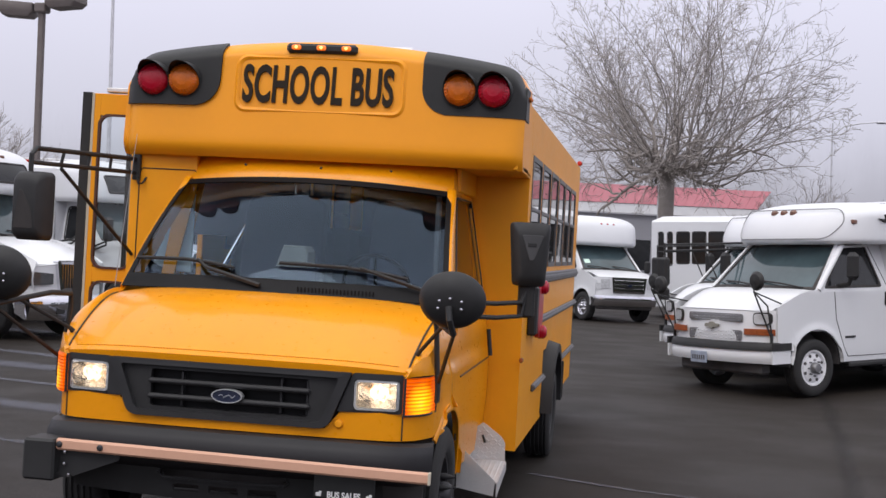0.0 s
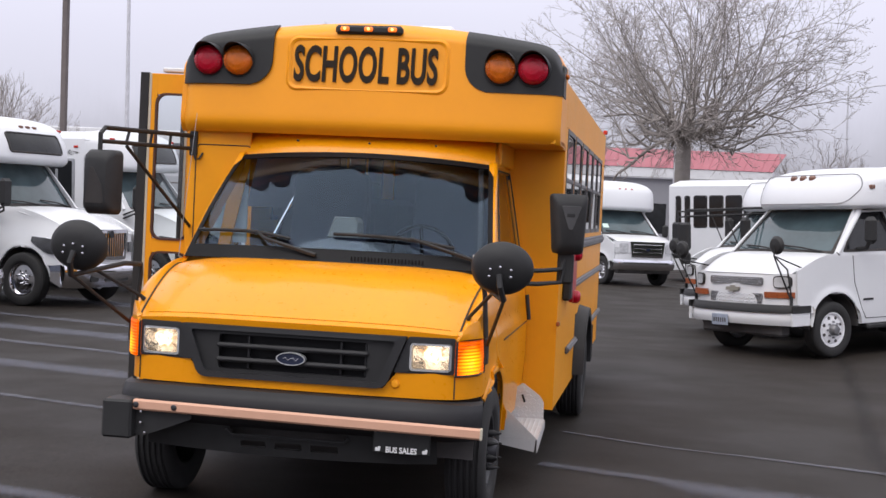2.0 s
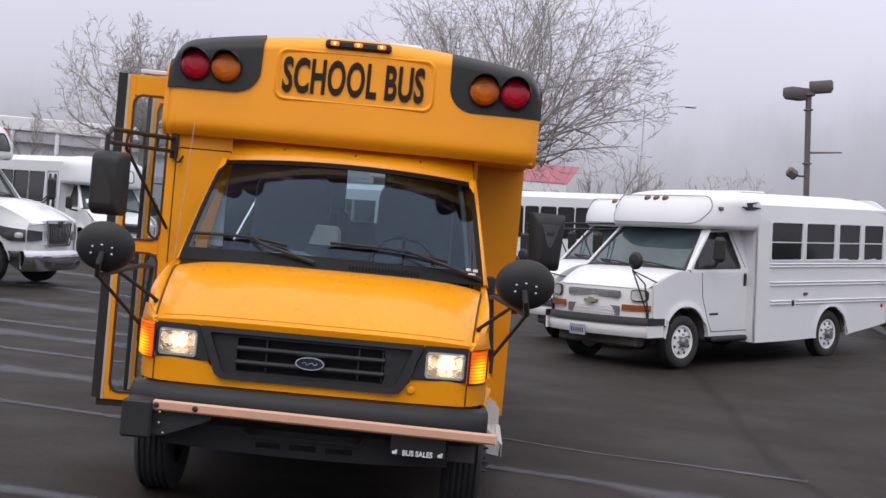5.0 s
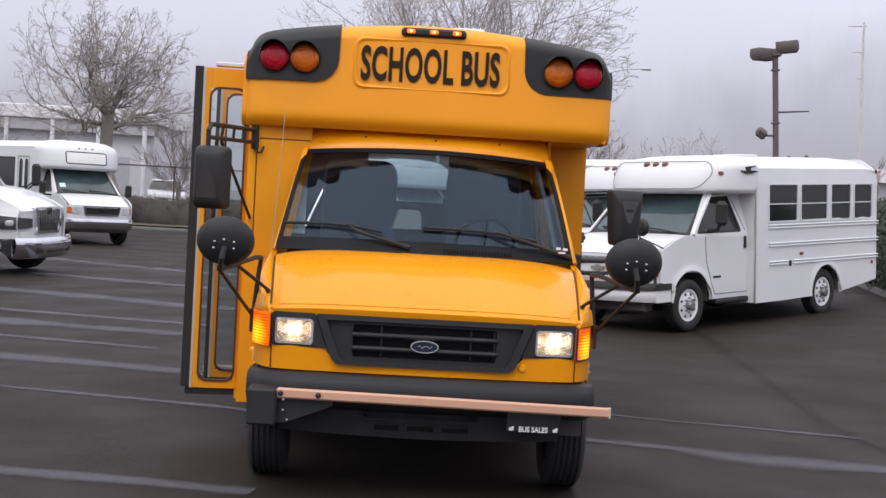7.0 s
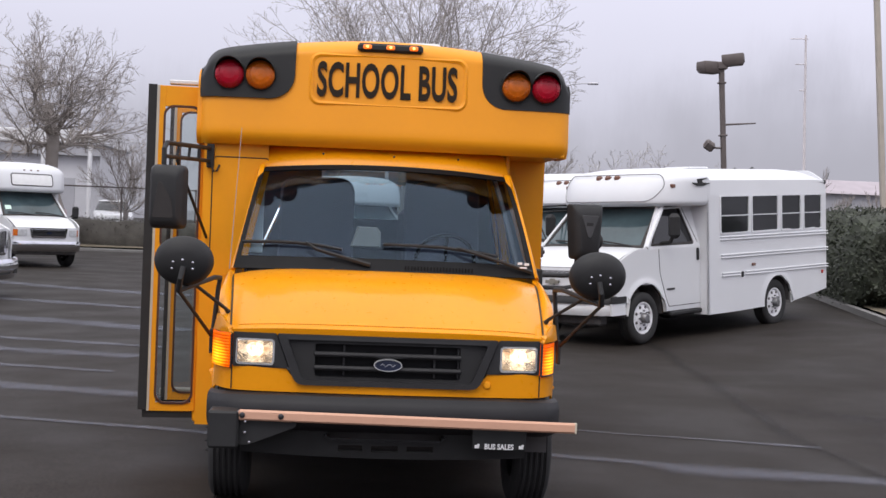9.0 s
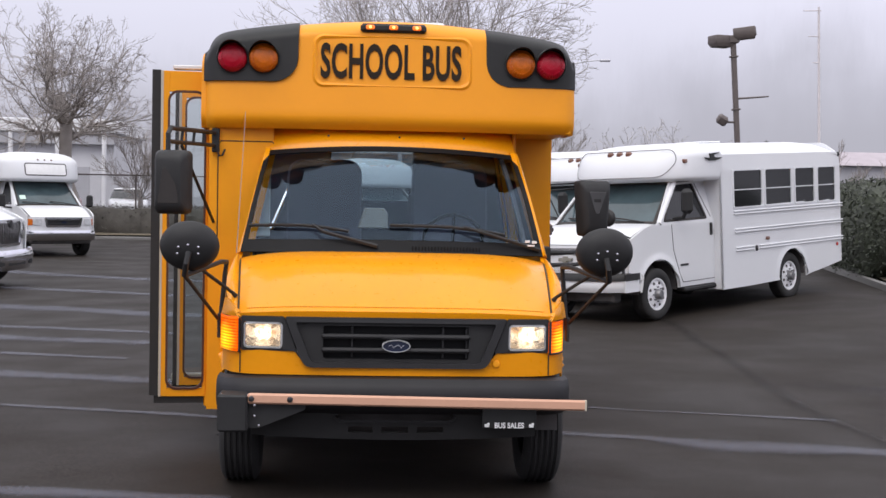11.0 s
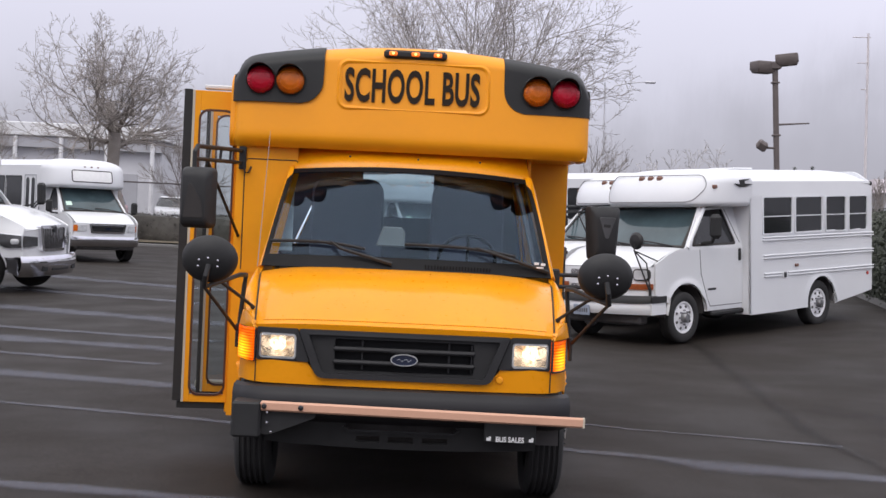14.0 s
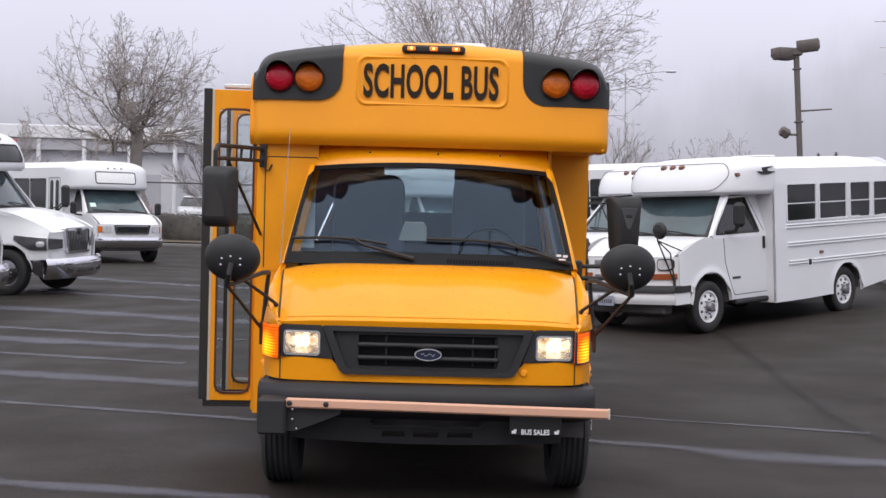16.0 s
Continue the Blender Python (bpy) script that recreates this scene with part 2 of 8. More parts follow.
def thin_glass(name, tint, gloss=1.0, rough=0.02, ior=1.6):
    """A thin pane: clear with a tint, and mirror-like at the Fresnel rate."""
    m = bpy.data.materials.new(name)
    m.use_nodes = True
    t = m.node_tree
    t.nodes.clear()
    out, mix = t.nodes.new("ShaderNodeOutputMaterial"), t.nodes.new("ShaderNodeMixShader")
    tr, gl, fr = t.nodes.new("ShaderNodeBsdfTransparent"), t.nodes.new("ShaderNodeBsdfGlossy"), t.nodes.new("ShaderNodeFresnel")
    tr.inputs[0].default_value = (*tint, 1)
    gl.inputs["Roughness"].default_value = rough
    gl.inputs[0].default_value = (*gloss, 1) if isinstance(gloss, tuple) else (gloss, gloss, gloss, 1)
    fr.inputs[0].default_value = ior
    t.links.new(fr.outputs[0], mix.inputs[0])
    t.links.new(tr.outputs[0], mix.inputs[1])
    t.links.new(gl.outputs[0], mix.inputs[2])
    t.links.new(mix.outputs[0], out.inputs[0])
    return m


YELLOW = mat("school_bus_yellow_paint", (0.81, 0.303, 0.003), 0.30, scale=2.2, vary=0.10, fine=0.35, coat=0.30, rvary=0.08, spec=0.25)
YELLOW_FLAT = mat("yellow_fibreglass_paint", (0.86, 0.325, 0.006), 0.45, scale=2.0, vary=0.05, fine=0.2, coat=0.06, rvary=0.08, bump=0.02, spec=0.35)
YELLOW_SIDE = mat("yellow_side_panel_paint", (0.86, 0.345, 0.011), 0.45, scale=1.4, vary=0.09, fine=0.25, coat=0.05, spec=0.22)
BLACK = mat("black_trim_plastic", (0.026, 0.026, 0.027), 0.55, scale=9, vary=0.25, fine=0.4, bump=0.05, spec=0.3)
BLACK_PANEL = mat("black_lamp_panel", (0.019, 0.0195, 0.020), 0.48, scale=5, vary=0.3, fine=0.3, spec=0.28)
GRILLE = mat("dark_grey_grille_plastic", (0.026, 0.026, 0.028), 0.5, scale=9, vary=0.2, fine=0.3, spec=0.35)
BUMPER = mat("charcoal_bumper_paint", (0.015, 0.0145, 0.0165), 0.56, scale=4, vary=0.45, fine=0.6, bump=0.03, spec=0.35)
RUBBER = mat("tyre_rubber", (0.022, 0.0215, 0.022), 0.82, scale=12, vary=0.25, fine=0.5, bump=0.2)
SEAL = mat("rubber_seal", (0.022, 0.018, 0.017), 0.6, scale=10, vary=0.2)
RED_SEAL = mat("reddish_rubber_edge", (0.075, 0.026, 0.014), 0.5, scale=10, vary=0.2)
STEEL = mat("painted_steel_rim_dark", (0.05, 0.05, 0.055), 0.45, metal=0.6, scale=8, vary=0.25)
CHROME = mat("chrome", (0.75, 0.75, 0.78), 0.07, metal=1.0, scale=5, vary=0.06, rvary=0.03)
ALU = mat("tread_plate_aluminium", (0.66, 0.66, 0.66), 0.45, metal=0.45, scale=7, vary=0.15, fine=0.5, bump=0.1)
WHITE = mat("white_vehicle_paint", (0.71, 0.72, 0.74), 0.32, scale=0.9, vary=0.035, fine=0.15, coat=0.3, rvary=0.06)
WHITE_FG = mat("white_fibreglass", (0.69, 0.70, 0.725), 0.42, scale=1.2, vary=0.04, fine=0.2, rvary=0.08)
HUB_GREY = mat("grey_wheel_hub", (0.22, 0.22, 0.23), 0.4, metal=0.5, scale=12, vary=0.25)
WHITE_RIM = mat("white_painted_rim", (0.78, 0.78, 0.80), 0.45, scale=9, vary=0.12, fine=0.3)
# dark parts given a raised grey that imitates veiling glare under the vehicles
GREY_PANEL = mat("glare_lifted_underbody", (0.085, 0.080, 0.080), 0.8, scale=4, vary=0.3, spec=0.2)
DARK_GLASS = mat("tinted_window_glass", (0.016, 0.017, 0.019), 0.08, scale=3, vary=0.3, spec=0.32, rvary=0.02)
TEAL_GLASS = mat("tinted_windscreen_glass", (0.042, 0.066, 0.074), 0.06, scale=1.2, vary=0.55, spec=0.6, rvary=0.02)
GLASS = thin_glass("clear_glass", (0.86, 0.90, 0.90))
MIRROR_GREY = mat("grey_mirror_shell", (0.055, 0.055, 0.058), 0.6, scale=9, vary=0.2, fine=0.3)
REAR_TINT = thin_glass("tinted_rear_glass", (0.42, 0.49, 0.49))
FRIT = mat("black_ceramic_border", (0.007, 0.007, 0.008), 0.5, scale=9, vary=0.2, spec=0.15)
SCREEN = thin_glass("windscreen_glass", (0.66, 0.78, 0.88), (0.60, 0.78, 1.0), ior=1.53)
SIDE_TINT = thin_glass("tinted_side_glass", (0.10, 0.115, 0.12))
RED_LENS = mat("red_lens", (0.42, 0.003, 0.022), 0.28, scale=20, vary=0.35, fine=0.4, coat=0.22, bump=0.25, spec=0.35)
AMBER_LENS = mat("amber_lens", (0.58, 0.135, 0.006), 0.28, scale=20, vary=0.4, fine=0.4, coat=0.22, bump=0.25, spec=0.35)
def hot_core(m, core, rim, strength, reach):
    """The lit bulb behind a lens: brightest at its middle, fading outwards."""
    t = m.node_tree
    b = t.nodes["Principled BSDF"]
    co, d, r = t.nodes.new("ShaderNodeTexCoord"), t.nodes.new("ShaderNodeVectorMath"), t.nodes.new("ShaderNodeValToRGB")
    d.operation = "DISTANCE"
    d.inputs[1].default_value = (0.5, 0.5, 0.32)
    t.links.new(co.outputs["Generated"], d.inputs[0])
    r.color_ramp.elements[0].color, r.color_ramp.elements[0].position = (*core, 1), 0.12
    r.color_ramp.elements[1].color, r.color_ramp.elements[1].position = (*rim, 1), reach
    mid = r.color_ramp.elements.new(0.12 + 0.4 * (reach - 0.12))
    mid.color = (1.0, 0.42, 0.004, 1)
    t.links.new(d.outputs["Value"], r.inputs[0])
    t.links.new(r.outputs[0], b.inputs["Emission Color"])
    sep, wave, gain = t.nodes.new("ShaderNodeSeparateXYZ"), t.nodes.new("ShaderNodeMath"), t.nodes.new("ShaderNodeMapRange")
    turns = t.nodes.new("ShaderNodeMath")
    turns.operation, wave.operation = "MULTIPLY", "SINE"
    turns.inputs[1].default_value = 2 * math.pi * 12
    t.links.new(co.outputs["Generated"], sep.inputs[0])
    t.links.new(sep.outputs["Z"], turns.inputs[0])
    t.links.new(turns.outputs[0], wave.inputs[0])
    t.links.new(wave.outputs[0], gain.inputs["Value"])
    gain.inputs["From Min"].default_value = -1.0
    gain.inputs["To Min"].default_value, gain.inputs["To Max"].default_value = 0.40 * strength, 1.15 * strength
    t.links.new(gain.outputs[0], b.inputs["Emission Strength"])
    return m


AMBER_LIT = mat("lit_amber_lens", (0.45, 0.10, 0.0), 0.35, scale=25, vary=0.35, spec=0.1, emit=(1.0, 0.30, 0.002), glow=1.0)
hot_core(AMBER_LIT, (1.0, 0.74, 0.10), (0.48, 0.055, 0.0), 2.0, 0.58)
BOX_TAN = mat("dull_tan_plastic", (0.26, 0.25, 0.215), 0.6, scale=6, vary=0.1)
LAMP_RIM = mat("bright_lamp_rim", (0.62, 0.63, 0.64), 0.3, metal=0.6, scale=12, vary=0.15)
DULL_AMBER = mat("dull_amber_lens", (0.30, 0.075, 0.022), 0.3, scale=20, vary=0.35, fine=0.3, coat=0.2)
MARK_LIT = mat("lit_marker_lens", (0.8, 0.22, 0.03), 0.2, scale=25, vary=0.3, emit=(1.0, 0.16, 0.012), glow=0.75)
BULB_AMBER = mat("hot_marker_bulb", (0.9, 0.6, 0.2), 0.3, scale=25, vary=0.1, emit=(1.0, 0.50, 0.12), glow=2.2)
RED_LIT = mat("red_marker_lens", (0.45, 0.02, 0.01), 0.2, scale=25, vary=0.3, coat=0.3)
BULB = mat("lit_headlamp_bulb", (1, 0.9, 0.75), 0.2, emit=(1.0, 0.80, 0.55), glow=2.4)
def filament_glow(m):
    """A hot bulb burns white and amber in patches."""
    t = m.node_tree
    n, r, b = t.nodes.new("ShaderNodeTexNoise"), t.nodes.new("ShaderNodeValToRGB"), t.nodes["Principled BSDF"]
    co = t.nodes.new("ShaderNodeTexCoord")
    n.inputs["Scale"].default_value = 38
    r.color_ramp.elements[0].color, r.color_ramp.elements[0].position = (0.62, 0.30, 0.12, 1), 0.36
    r.color_ramp.elements[1].color, r.color_ramp.elements[1].position = (1.0, 0.86, 0.66, 1), 0.56
    t.links.new(co.outputs["Object"], n.inputs["Vector"])
    t.links.new(n.outputs[0], r.inputs[0])
    t.links.new(r.outputs[0], b.inputs["Emission Color"])


filament_glow(BULB)
REFLECT = mat("headlamp_reflector", (0.52, 0.51, 0.50), 0.10, metal=1.0, scale=2.6, vary=0.4, bump=1.0)
LENS_GLASS = thin_glass("headlamp_glass", (0.93, 0.93, 0.92))
SALMON = mat("weathered_salmon_fibreglass", (0.62, 0.35, 0.24), 0.55, scale=4, vary=0.10, fine=0.4, bump=0.05)
SEAT = mat("slate_blue_seat_vinyl", (0.095, 0.10, 0.135), 0.7, scale=6, vary=0.2, fine=0.3, bump=0.05)
DASH = mat("grey_dashboard_plastic", (0.030, 0.032, 0.037), 0.6, scale=6, vary=0.2)
CREAM = mat("cream_plastic", (0.55, 0.50, 0.40), 0.5, scale=6, vary=0.08)
INNER = mat("pale_green_grey_inner_panel", (0.74, 0.80, 0.77), 0.5, scale=4, vary=0.08)
FLOORING = mat("dark_rubber_flooring", (0.03, 0.03, 0.032), 0.7, scale=6, vary=0.2)
LETTER = mat("black_lettering", (0.021, 0.014, 0.009), 0.55, scale=12, vary=0.2, spec=0.15)
PLATE = mat("bluish_plate_enamel", (0.30, 0.34, 0.42), 0.4, scale=10, vary=0.15)
WHITE_INK = mat("white_lettering", (0.8, 0.8, 0.8), 0.5, scale=12, vary=0.05)
RAIL = mat("grey_rub_rail", (0.12, 0.12, 0.13), 0.5, scale=5, vary=0.2)
POLE = mat("brown_painted_steel", (0.12, 0.10, 0.095), 0.6, scale=5, vary=0.2, fine=0.3)
GALV = mat("galvanised_steel", (0.36, 0.37, 0.39), 0.5, metal=0.5, scale=5, vary=0.15)
BLUE = mat("blue_oval_enamel", (0.014, 0.020, 0.045), 0.25, scale=10, vary=0.1, coat=0.4)
RED_PAINT = mat("red_sign_paint", (0.40, 0.008, 0.02), 0.4, scale=8, vary=0.12)
SOFT_GREY = mat("light_grey_moulding", (0.24, 0.24, 0.25), 0.5, scale=8, vary=0.15)
FRAME_GREY = mat("grey_window_frame", (0.10, 0.10, 0.105), 0.45, metal=0.3, scale=6, vary=0.15)


# ---- ground: one asphalt sheet that rises a little towards the hedge ----
def ground_z(x, y):
    rise = 0.084 * max(0.0, min(x, 7.5) - 4.0) * smooth01(4, 11, y)
    fall = -0.026 * max(0.0, min(-x, 14.0) - 1.5) * (1 - smooth01(18, 27, y)) * smooth01(-2, 4, y)
    back = -0.03 * smooth01(19, 27, y) * smooth01(2, 5, -x) if x < -2 else 0.0
    return rise + fall + back


def asphalt_material():
    m = mat("worn_wet_asphalt", (0.0215, 0.0172, 0.0145), 0.66, scale=0.45, vary=0.14, fine=0.0, bump=0.0, spec=0.16)
    t = m.node_tree
    b = t.nodes["Principled BSDF"]
    co = t.nodes.new("ShaderNodeTexCoord")
    grit = t.nodes.new("ShaderNodeTexNoise")
    grit.inputs["Scale"].default_value, grit.inputs["Detail"].default_value = 90, 8
    patch = t.nodes.new("ShaderNodeTexNoise")
    patch.inputs["Scale"].default_value, patch.inputs["Detail"].default_value = 0.8, 6
    for n in (grit, patch):
        t.links.new(co.outputs["Object"], n.inputs["Vector"])
    bp = t.nodes.new("ShaderNodeBump")
    bp.inputs["Strength"].default_value, bp.inputs["Distance"].default_value = 0.35, 0.01
    t.links.new(grit.outputs["Fac"], bp.inputs["Height"])
    t.links.new(bp.outputs[0], b.inputs["Normal"])
    r = t.nodes.new("ShaderNodeMapRange")
    r.inputs["From Min"].default_value, r.inputs["From Max"].default_value = 0.35, 0.65
    r.inputs["To Min"].default_value, r.inputs["To Max"].default_value = 0.58, 0.74
    t.links.new(patch.outputs["Fac"], r.inputs["Value"])
    t.links.new(r.outputs[0], b.inputs["Roughness"])
    # pale and dark stones in the surface, with a few bright chips
    stone, chip = t.nodes.new("ShaderNodeTexNoise"), t.nodes.new("ShaderNodeTexVoronoi")
    stone.inputs["Scale"].default_value, stone.inputs["Detail"].default_value = 55, 4
    chip.inputs["Scale"].default_value = 16
    for n in (stone, chip):
        t.links.new(co.outputs["Object"], n.inputs["Vector"])
    k1, k2, mul, add = t.nodes.new("ShaderNodeMapRange"), t.nodes.new("ShaderNodeMapRange"), t.nodes.new("ShaderNodeVectorMath"), t.nodes.new("ShaderNodeVectorMath")
    k1.inputs["From Min"].default_value, k1.inputs["From Max"].default_value = 0.34, 0.66
    k1.inputs["To Min"].default_value, k1.inputs["To Max"].default_value = 0.50, 1.55
    k2.inputs["From Min"].default_value, k2.inputs["From Max"].default_value = 0.07, 0.03
    k2.inputs["To Min"].default_value, k2.inputs["To Max"].default_value = 0.0, 0.05
    t.links.new(stone.outputs["Fac"], k1.inputs["Value"])
    t.links.new(chip.outputs["Distance"], k2.inputs["Value"])
    base = b.inputs["Base Color"].links[0].from_socket
    mul.operation, add.operation = "SCALE", "ADD"
    t.links.new(base, mul.inputs[0])
    t.links.new(k1.outputs[0], mul.inputs["Scale"])
    t.links.new(mul.outputs[0], add.inputs[0])
    t.links.new(k2.outputs[0], add.inputs[1])
    t.links.new(add.outputs[0], b.inputs["Base Color"])
    return m


ASPHALT = asphalt_material()


def build_ground():
    near = np.linspace(-14, 16, 61)
    far = np.geomspace(1, 700, 22)
    xs = np.concatenate([-14 - far[::-1], near, 16 + far])
    ys = np.concatenate([-10 - far[::-1], np.linspace(-10, 34, 89), 34 + far])
    mb = MB()
    w = len(ys)
    mb.add([(x, y, ground_z(x, y)) for x in xs for y in ys],
           [(i * w + j, (i + 1) * w + j, (i + 1) * w + j + 1, i * w + j + 1) for i in range(len(xs) - 1) for j in range(w - 1)])
    return solo("ground", mb, ASPHALT, "dark worn damp asphalt of a large vehicle lot", "ground", kind="structure")


build_ground()


# ---- the yellow school bus: nose towards -y, middle of its bumper near the origin ----
def nose_y(x):
    """How far back the nose lies at x, in plan."""
    s = min(abs(x) / 1.0, 1.03)
    return 0.035 + 0.05 * s * s + 0.28 * s ** 16


def on_nose(off=0.0):
    return lambda a, b, d: (a, nose_y(a) + off - d, b)


def wheel(parent, x, y, z, r, width, out, rim_mat, hub_mat, dual=False, holes=8, rim_r=0.21):
    """A wheel with tyre, rim and hub; out: +1 or -1, the side that faces outwards."""
    m = Matrix.Translation((x, y, z)) @ Matrix.Diagonal((out, 1, 1, 1))
    hw = width / 2
    tyre = MB()
    prof = [(rim_r + 0.005, -hw * 0.8), (rim_r + 0.06, -hw), (r - 0.04, -hw), (r - 0.012, -hw * 0.86), (r, -hw * 0.7)]
    for k in range(5):
        c = -hw * 0.6 + k * hw * 0.3
        prof += [(r, c - 0.012), (r - 0.012, c - 0.006), (r - 0.012, c + 0.006), (r, c + 0.012)]
    prof += [(r, hw * 0.7), (r - 0.012, hw * 0.86), (r - 0.04, hw), (rim_r + 0.06, hw), (rim_r + 0.03, hw * 0.97), (rim_r + 0.005, hw * 0.8)]
    tyre.lathe(prof, m, 40)
    w = part("wheel", tyre, RUBBER, parent, "black rubber tyre")
    rim = MB()
    dish = (0.045 if rim_mat is WHITE_RIM else 0.02) if not dual else -0.10
    rim.lathe([(rim_r + 0.006, -hw * 0.8), (rim_r + 0.012, hw * 0.82), (rim_r - 0.012, hw * 0.80), (rim_r - 0.03, hw * 0.45), (rim_r - 0.05, hw * 0.30 + dish), (0.09, hw * 0.42 + dish), (0.0005, hw * 0.42 + dish)], m, 32)
    part("rim", rim, rim_mat, w, "painted steel rim")
    hub = MB()
    h0 = hw * 0.42 + dish
    hub.lathe([(0.075, h0 - 0.01), (0.072, h0 + 0.05), (0.055, h0 + 0.075), (0.0005, h0 + 0.08)], m, 20)
    for k in range(8):
        a = 2 * math.pi * k / 8
        c = Vector((h0, 0.105 * math.cos(a), 0.105 * math.sin(a)))
        hub.tube([m @ c, m @ (c + Vector((0.03, 0, 0)))], 0.013, 6)
    part("hub", hub, hub_mat, w)
    vents = MB()
    for k in range(holes):
        a = 2 * math.pi * (k + 0.5) / holes
        pr_ = 0.166 if rim_mat is WHITE_RIM else 0.150
        p0 = Vector((hw * 0.36 + dish * 0.9, pr_ * math.cos(a), pr_ * math.sin(a)))
        hr = 0.023 if rim_mat is WHITE_RIM else 0.018
        vents.lathe([(hr, -0.004), (hr * 0.95, 0.007), (0.0005, 0.007)], m @ Matrix.Translation(p0), 10)
    tagged(part("rim_hole", vents, GREY_PANEL, w), kind="stuff")
    return w


bus = thing("school_bus", "yellow short school bus with open folding door and lit headlamps", "school bus")


def hood_pt(u, v, lift=0.0):
    """The hood: u across from -1 to 1, v from the lip (0) to the cowl (1)."""
    hw = 0.885 + 0.055 * v
    x = u * hw
    back = 0.80 + 0.11 * u * u
    front = nose_y(x * 0.985) + 0.01
    y = front + (back - front) * v
    z = 1.105 + 0.295 * math.sin(math.pi / 2 * v) ** 0.92 - (0.018 + 0.032 * v) * abs(u) ** 5 - 0.004 * u * u
    return (x, y, z + lift)


def build_bus_nose():
    hood = MB()

    def fn(a, b):
        u = 2 * a - 1
        if b < 0.12:
            k = b / 0.12
            x, y, z = hood_pt(u, 0.0)
            return (x, y - 0.012 * math.sin(math.pi / 2 * k), z - 0.055 * (1 - k))
        return hood_pt(u, (b - 0.12) / 0.88)

    hood.sheet(fn, 36, 30, 0.025)
    part("hood", hood, YELLOW, bus, "glossy yellow hood with a folded lip")
    crease = MB()
    crease.sheet(lambda a, b: (lambda p: (p[0], p[1] - 0.002, p[2] + 0.003))(hood_pt(1.9 * a - 0.95, 0.02 + 0.012 * b)), 30, 1, 0.004)
    part("hood_crease", crease, YELLOW, bus)

    for s in (-1, 1):
        hs = MB()
        hs.tube([(lambda p: (p[0] + s * 0.004, p[1], p[2] + 0.001))(hood_pt(s * 1.0, 0.01 + 0.99 * k / 12)) for k in range(13)], 0.0055, 6)
        hs.tube([(s * 0.876, nose_y(0.876) - 0.003, z) for z in (0.738, 0.80, 0.862)], 0.004, 6)
        part("panel_gap", hs, SEAL, bus)

    lower = MB()
    # yellow apron below grille and lamps
    for x0, x1, z0, zt in ((-0.995, -0.60, 0.735, 0.872), (0.60, 0.995, 0.735, 0.872)):
        lower.sheet(lambda a, b, x0=x0, x1=x1, z0=z0, zt=zt: (x0 + (x1 - x0) * a, nose_y(x0 + (x1 - x0) * a), z0 + (zt - z0) * b), 16, 4, 0.02)
    lower.sheet(lambda a, b: (-0.6 + 1.2 * a, nose_y(-0.6 + 1.2 * a), 0.735 + 0.045 * b), 24, 3, 0.02)
    for s in (-1, 1):
        lower.prism(rpoly([(s * 0.50, 0.780), (s * 0.60, 0.780), (s * 0.60, 0.872), (s * 0.575, 0.872)][::s], 0.001, 2), on_nose(0.0), -0.02, 0.0)
    part("front_apron", lower, YELLOW, bus, "yellow apron below the grille")

    frame_o = rpoly([(-0.515, 0.780), (0.515, 0.780), (0.625, 1.062), (-0.625, 1.062)], [0.05, 0.05, 0.015, 0.015], 5)
    frame_i = rpoly([(-0.475, 0.808), (0.475, 0.808), (0.565, 1.034), (-0.565, 1.034)], [0.03, 0.03, 0.02, 0.02], 5)
    grille = MB()
    grille.ring(frame_o, frame_i, on_nose(0.0), -0.05, 0.030)
    g = part("grille", grille, GRILLE, bus, "charcoal plastic grille with three slatted rows")
    back = MB()
    back.prism(frame_i, on_nose(0.05), -0.02, 0.0)
    part("grille_backing", back, FRIT, g)
    inner = MB()
    inner.ring(rpoly([(-0.48, 0.805), (0.48, 0.805), (0.57, 1.036), (-0.57, 1.036)], 0.03, 3), rpoly([(-0.41, 0.828), (0.41, 0.828), (0.41, 1.014), (-0.41, 1.014)], 0.015, 3), on_nose(0.0), -0.04, -0.004)
    part("grille_surround", inner, BLACK, g)
    for z in (0.878, 0.955):
        s = MB()
        s.box((0, 0.050, z), (0.84, 0.05, 0.026), 0.010)
        part("slat", s, GRILLE, g)
    for x in (-0.248, 0.265, 0.40):
        s = MB()
        s.box((x, 0.072, 0.92), (0.012, 0.03, 0.172), 0.003)
        part("upright", s, GRILLE, g)
    em = MB()
    el_o = [(0.080 * math.cos(a), 0.905 + 0.035 * math.sin(a)) for a in (2 * math.pi * k / 32 for k in range(32))]
    el_i = [(0.074 * math.cos(a), 0.905 + 0.0305 * math.sin(a)) for a in (2 * math.pi * k / 32 for k in range(32))]
    em.ring(el_o, el_i, xz_front(0.03), -0.02, 0.020)
    e = part("emblem", em, LAMP_RIM, g, "chrome-rimmed blue oval emblem")
    en = MB()
    en.prism(el_i, xz_front(0.03), -0.01, 0.014)
    part("emblem_field", en, BLUE, e)
    wv = MB()
    wv.tube([(-0.042 + 0.014 * k, 0.015, 0.905 + 0.009 * math.sin(2.2 * k)) for k in range(7)], 0.0016, 6)
    part("emblem_mark", wv, LAMP_RIM, e)
    dot = MB()
    dot.lathe([(0.024, -0.02), (0.022, 0.008), (0.016, 0.014), (0.0005, 0.015)], Matrix.Translation((0.567, nose_y(0.567), 0.806)) @ pose(0, 0, 0, 0, 0, -90), 18)
    part("plug", dot, YELLOW_FLAT, bus, "round yellow cap in the apron")

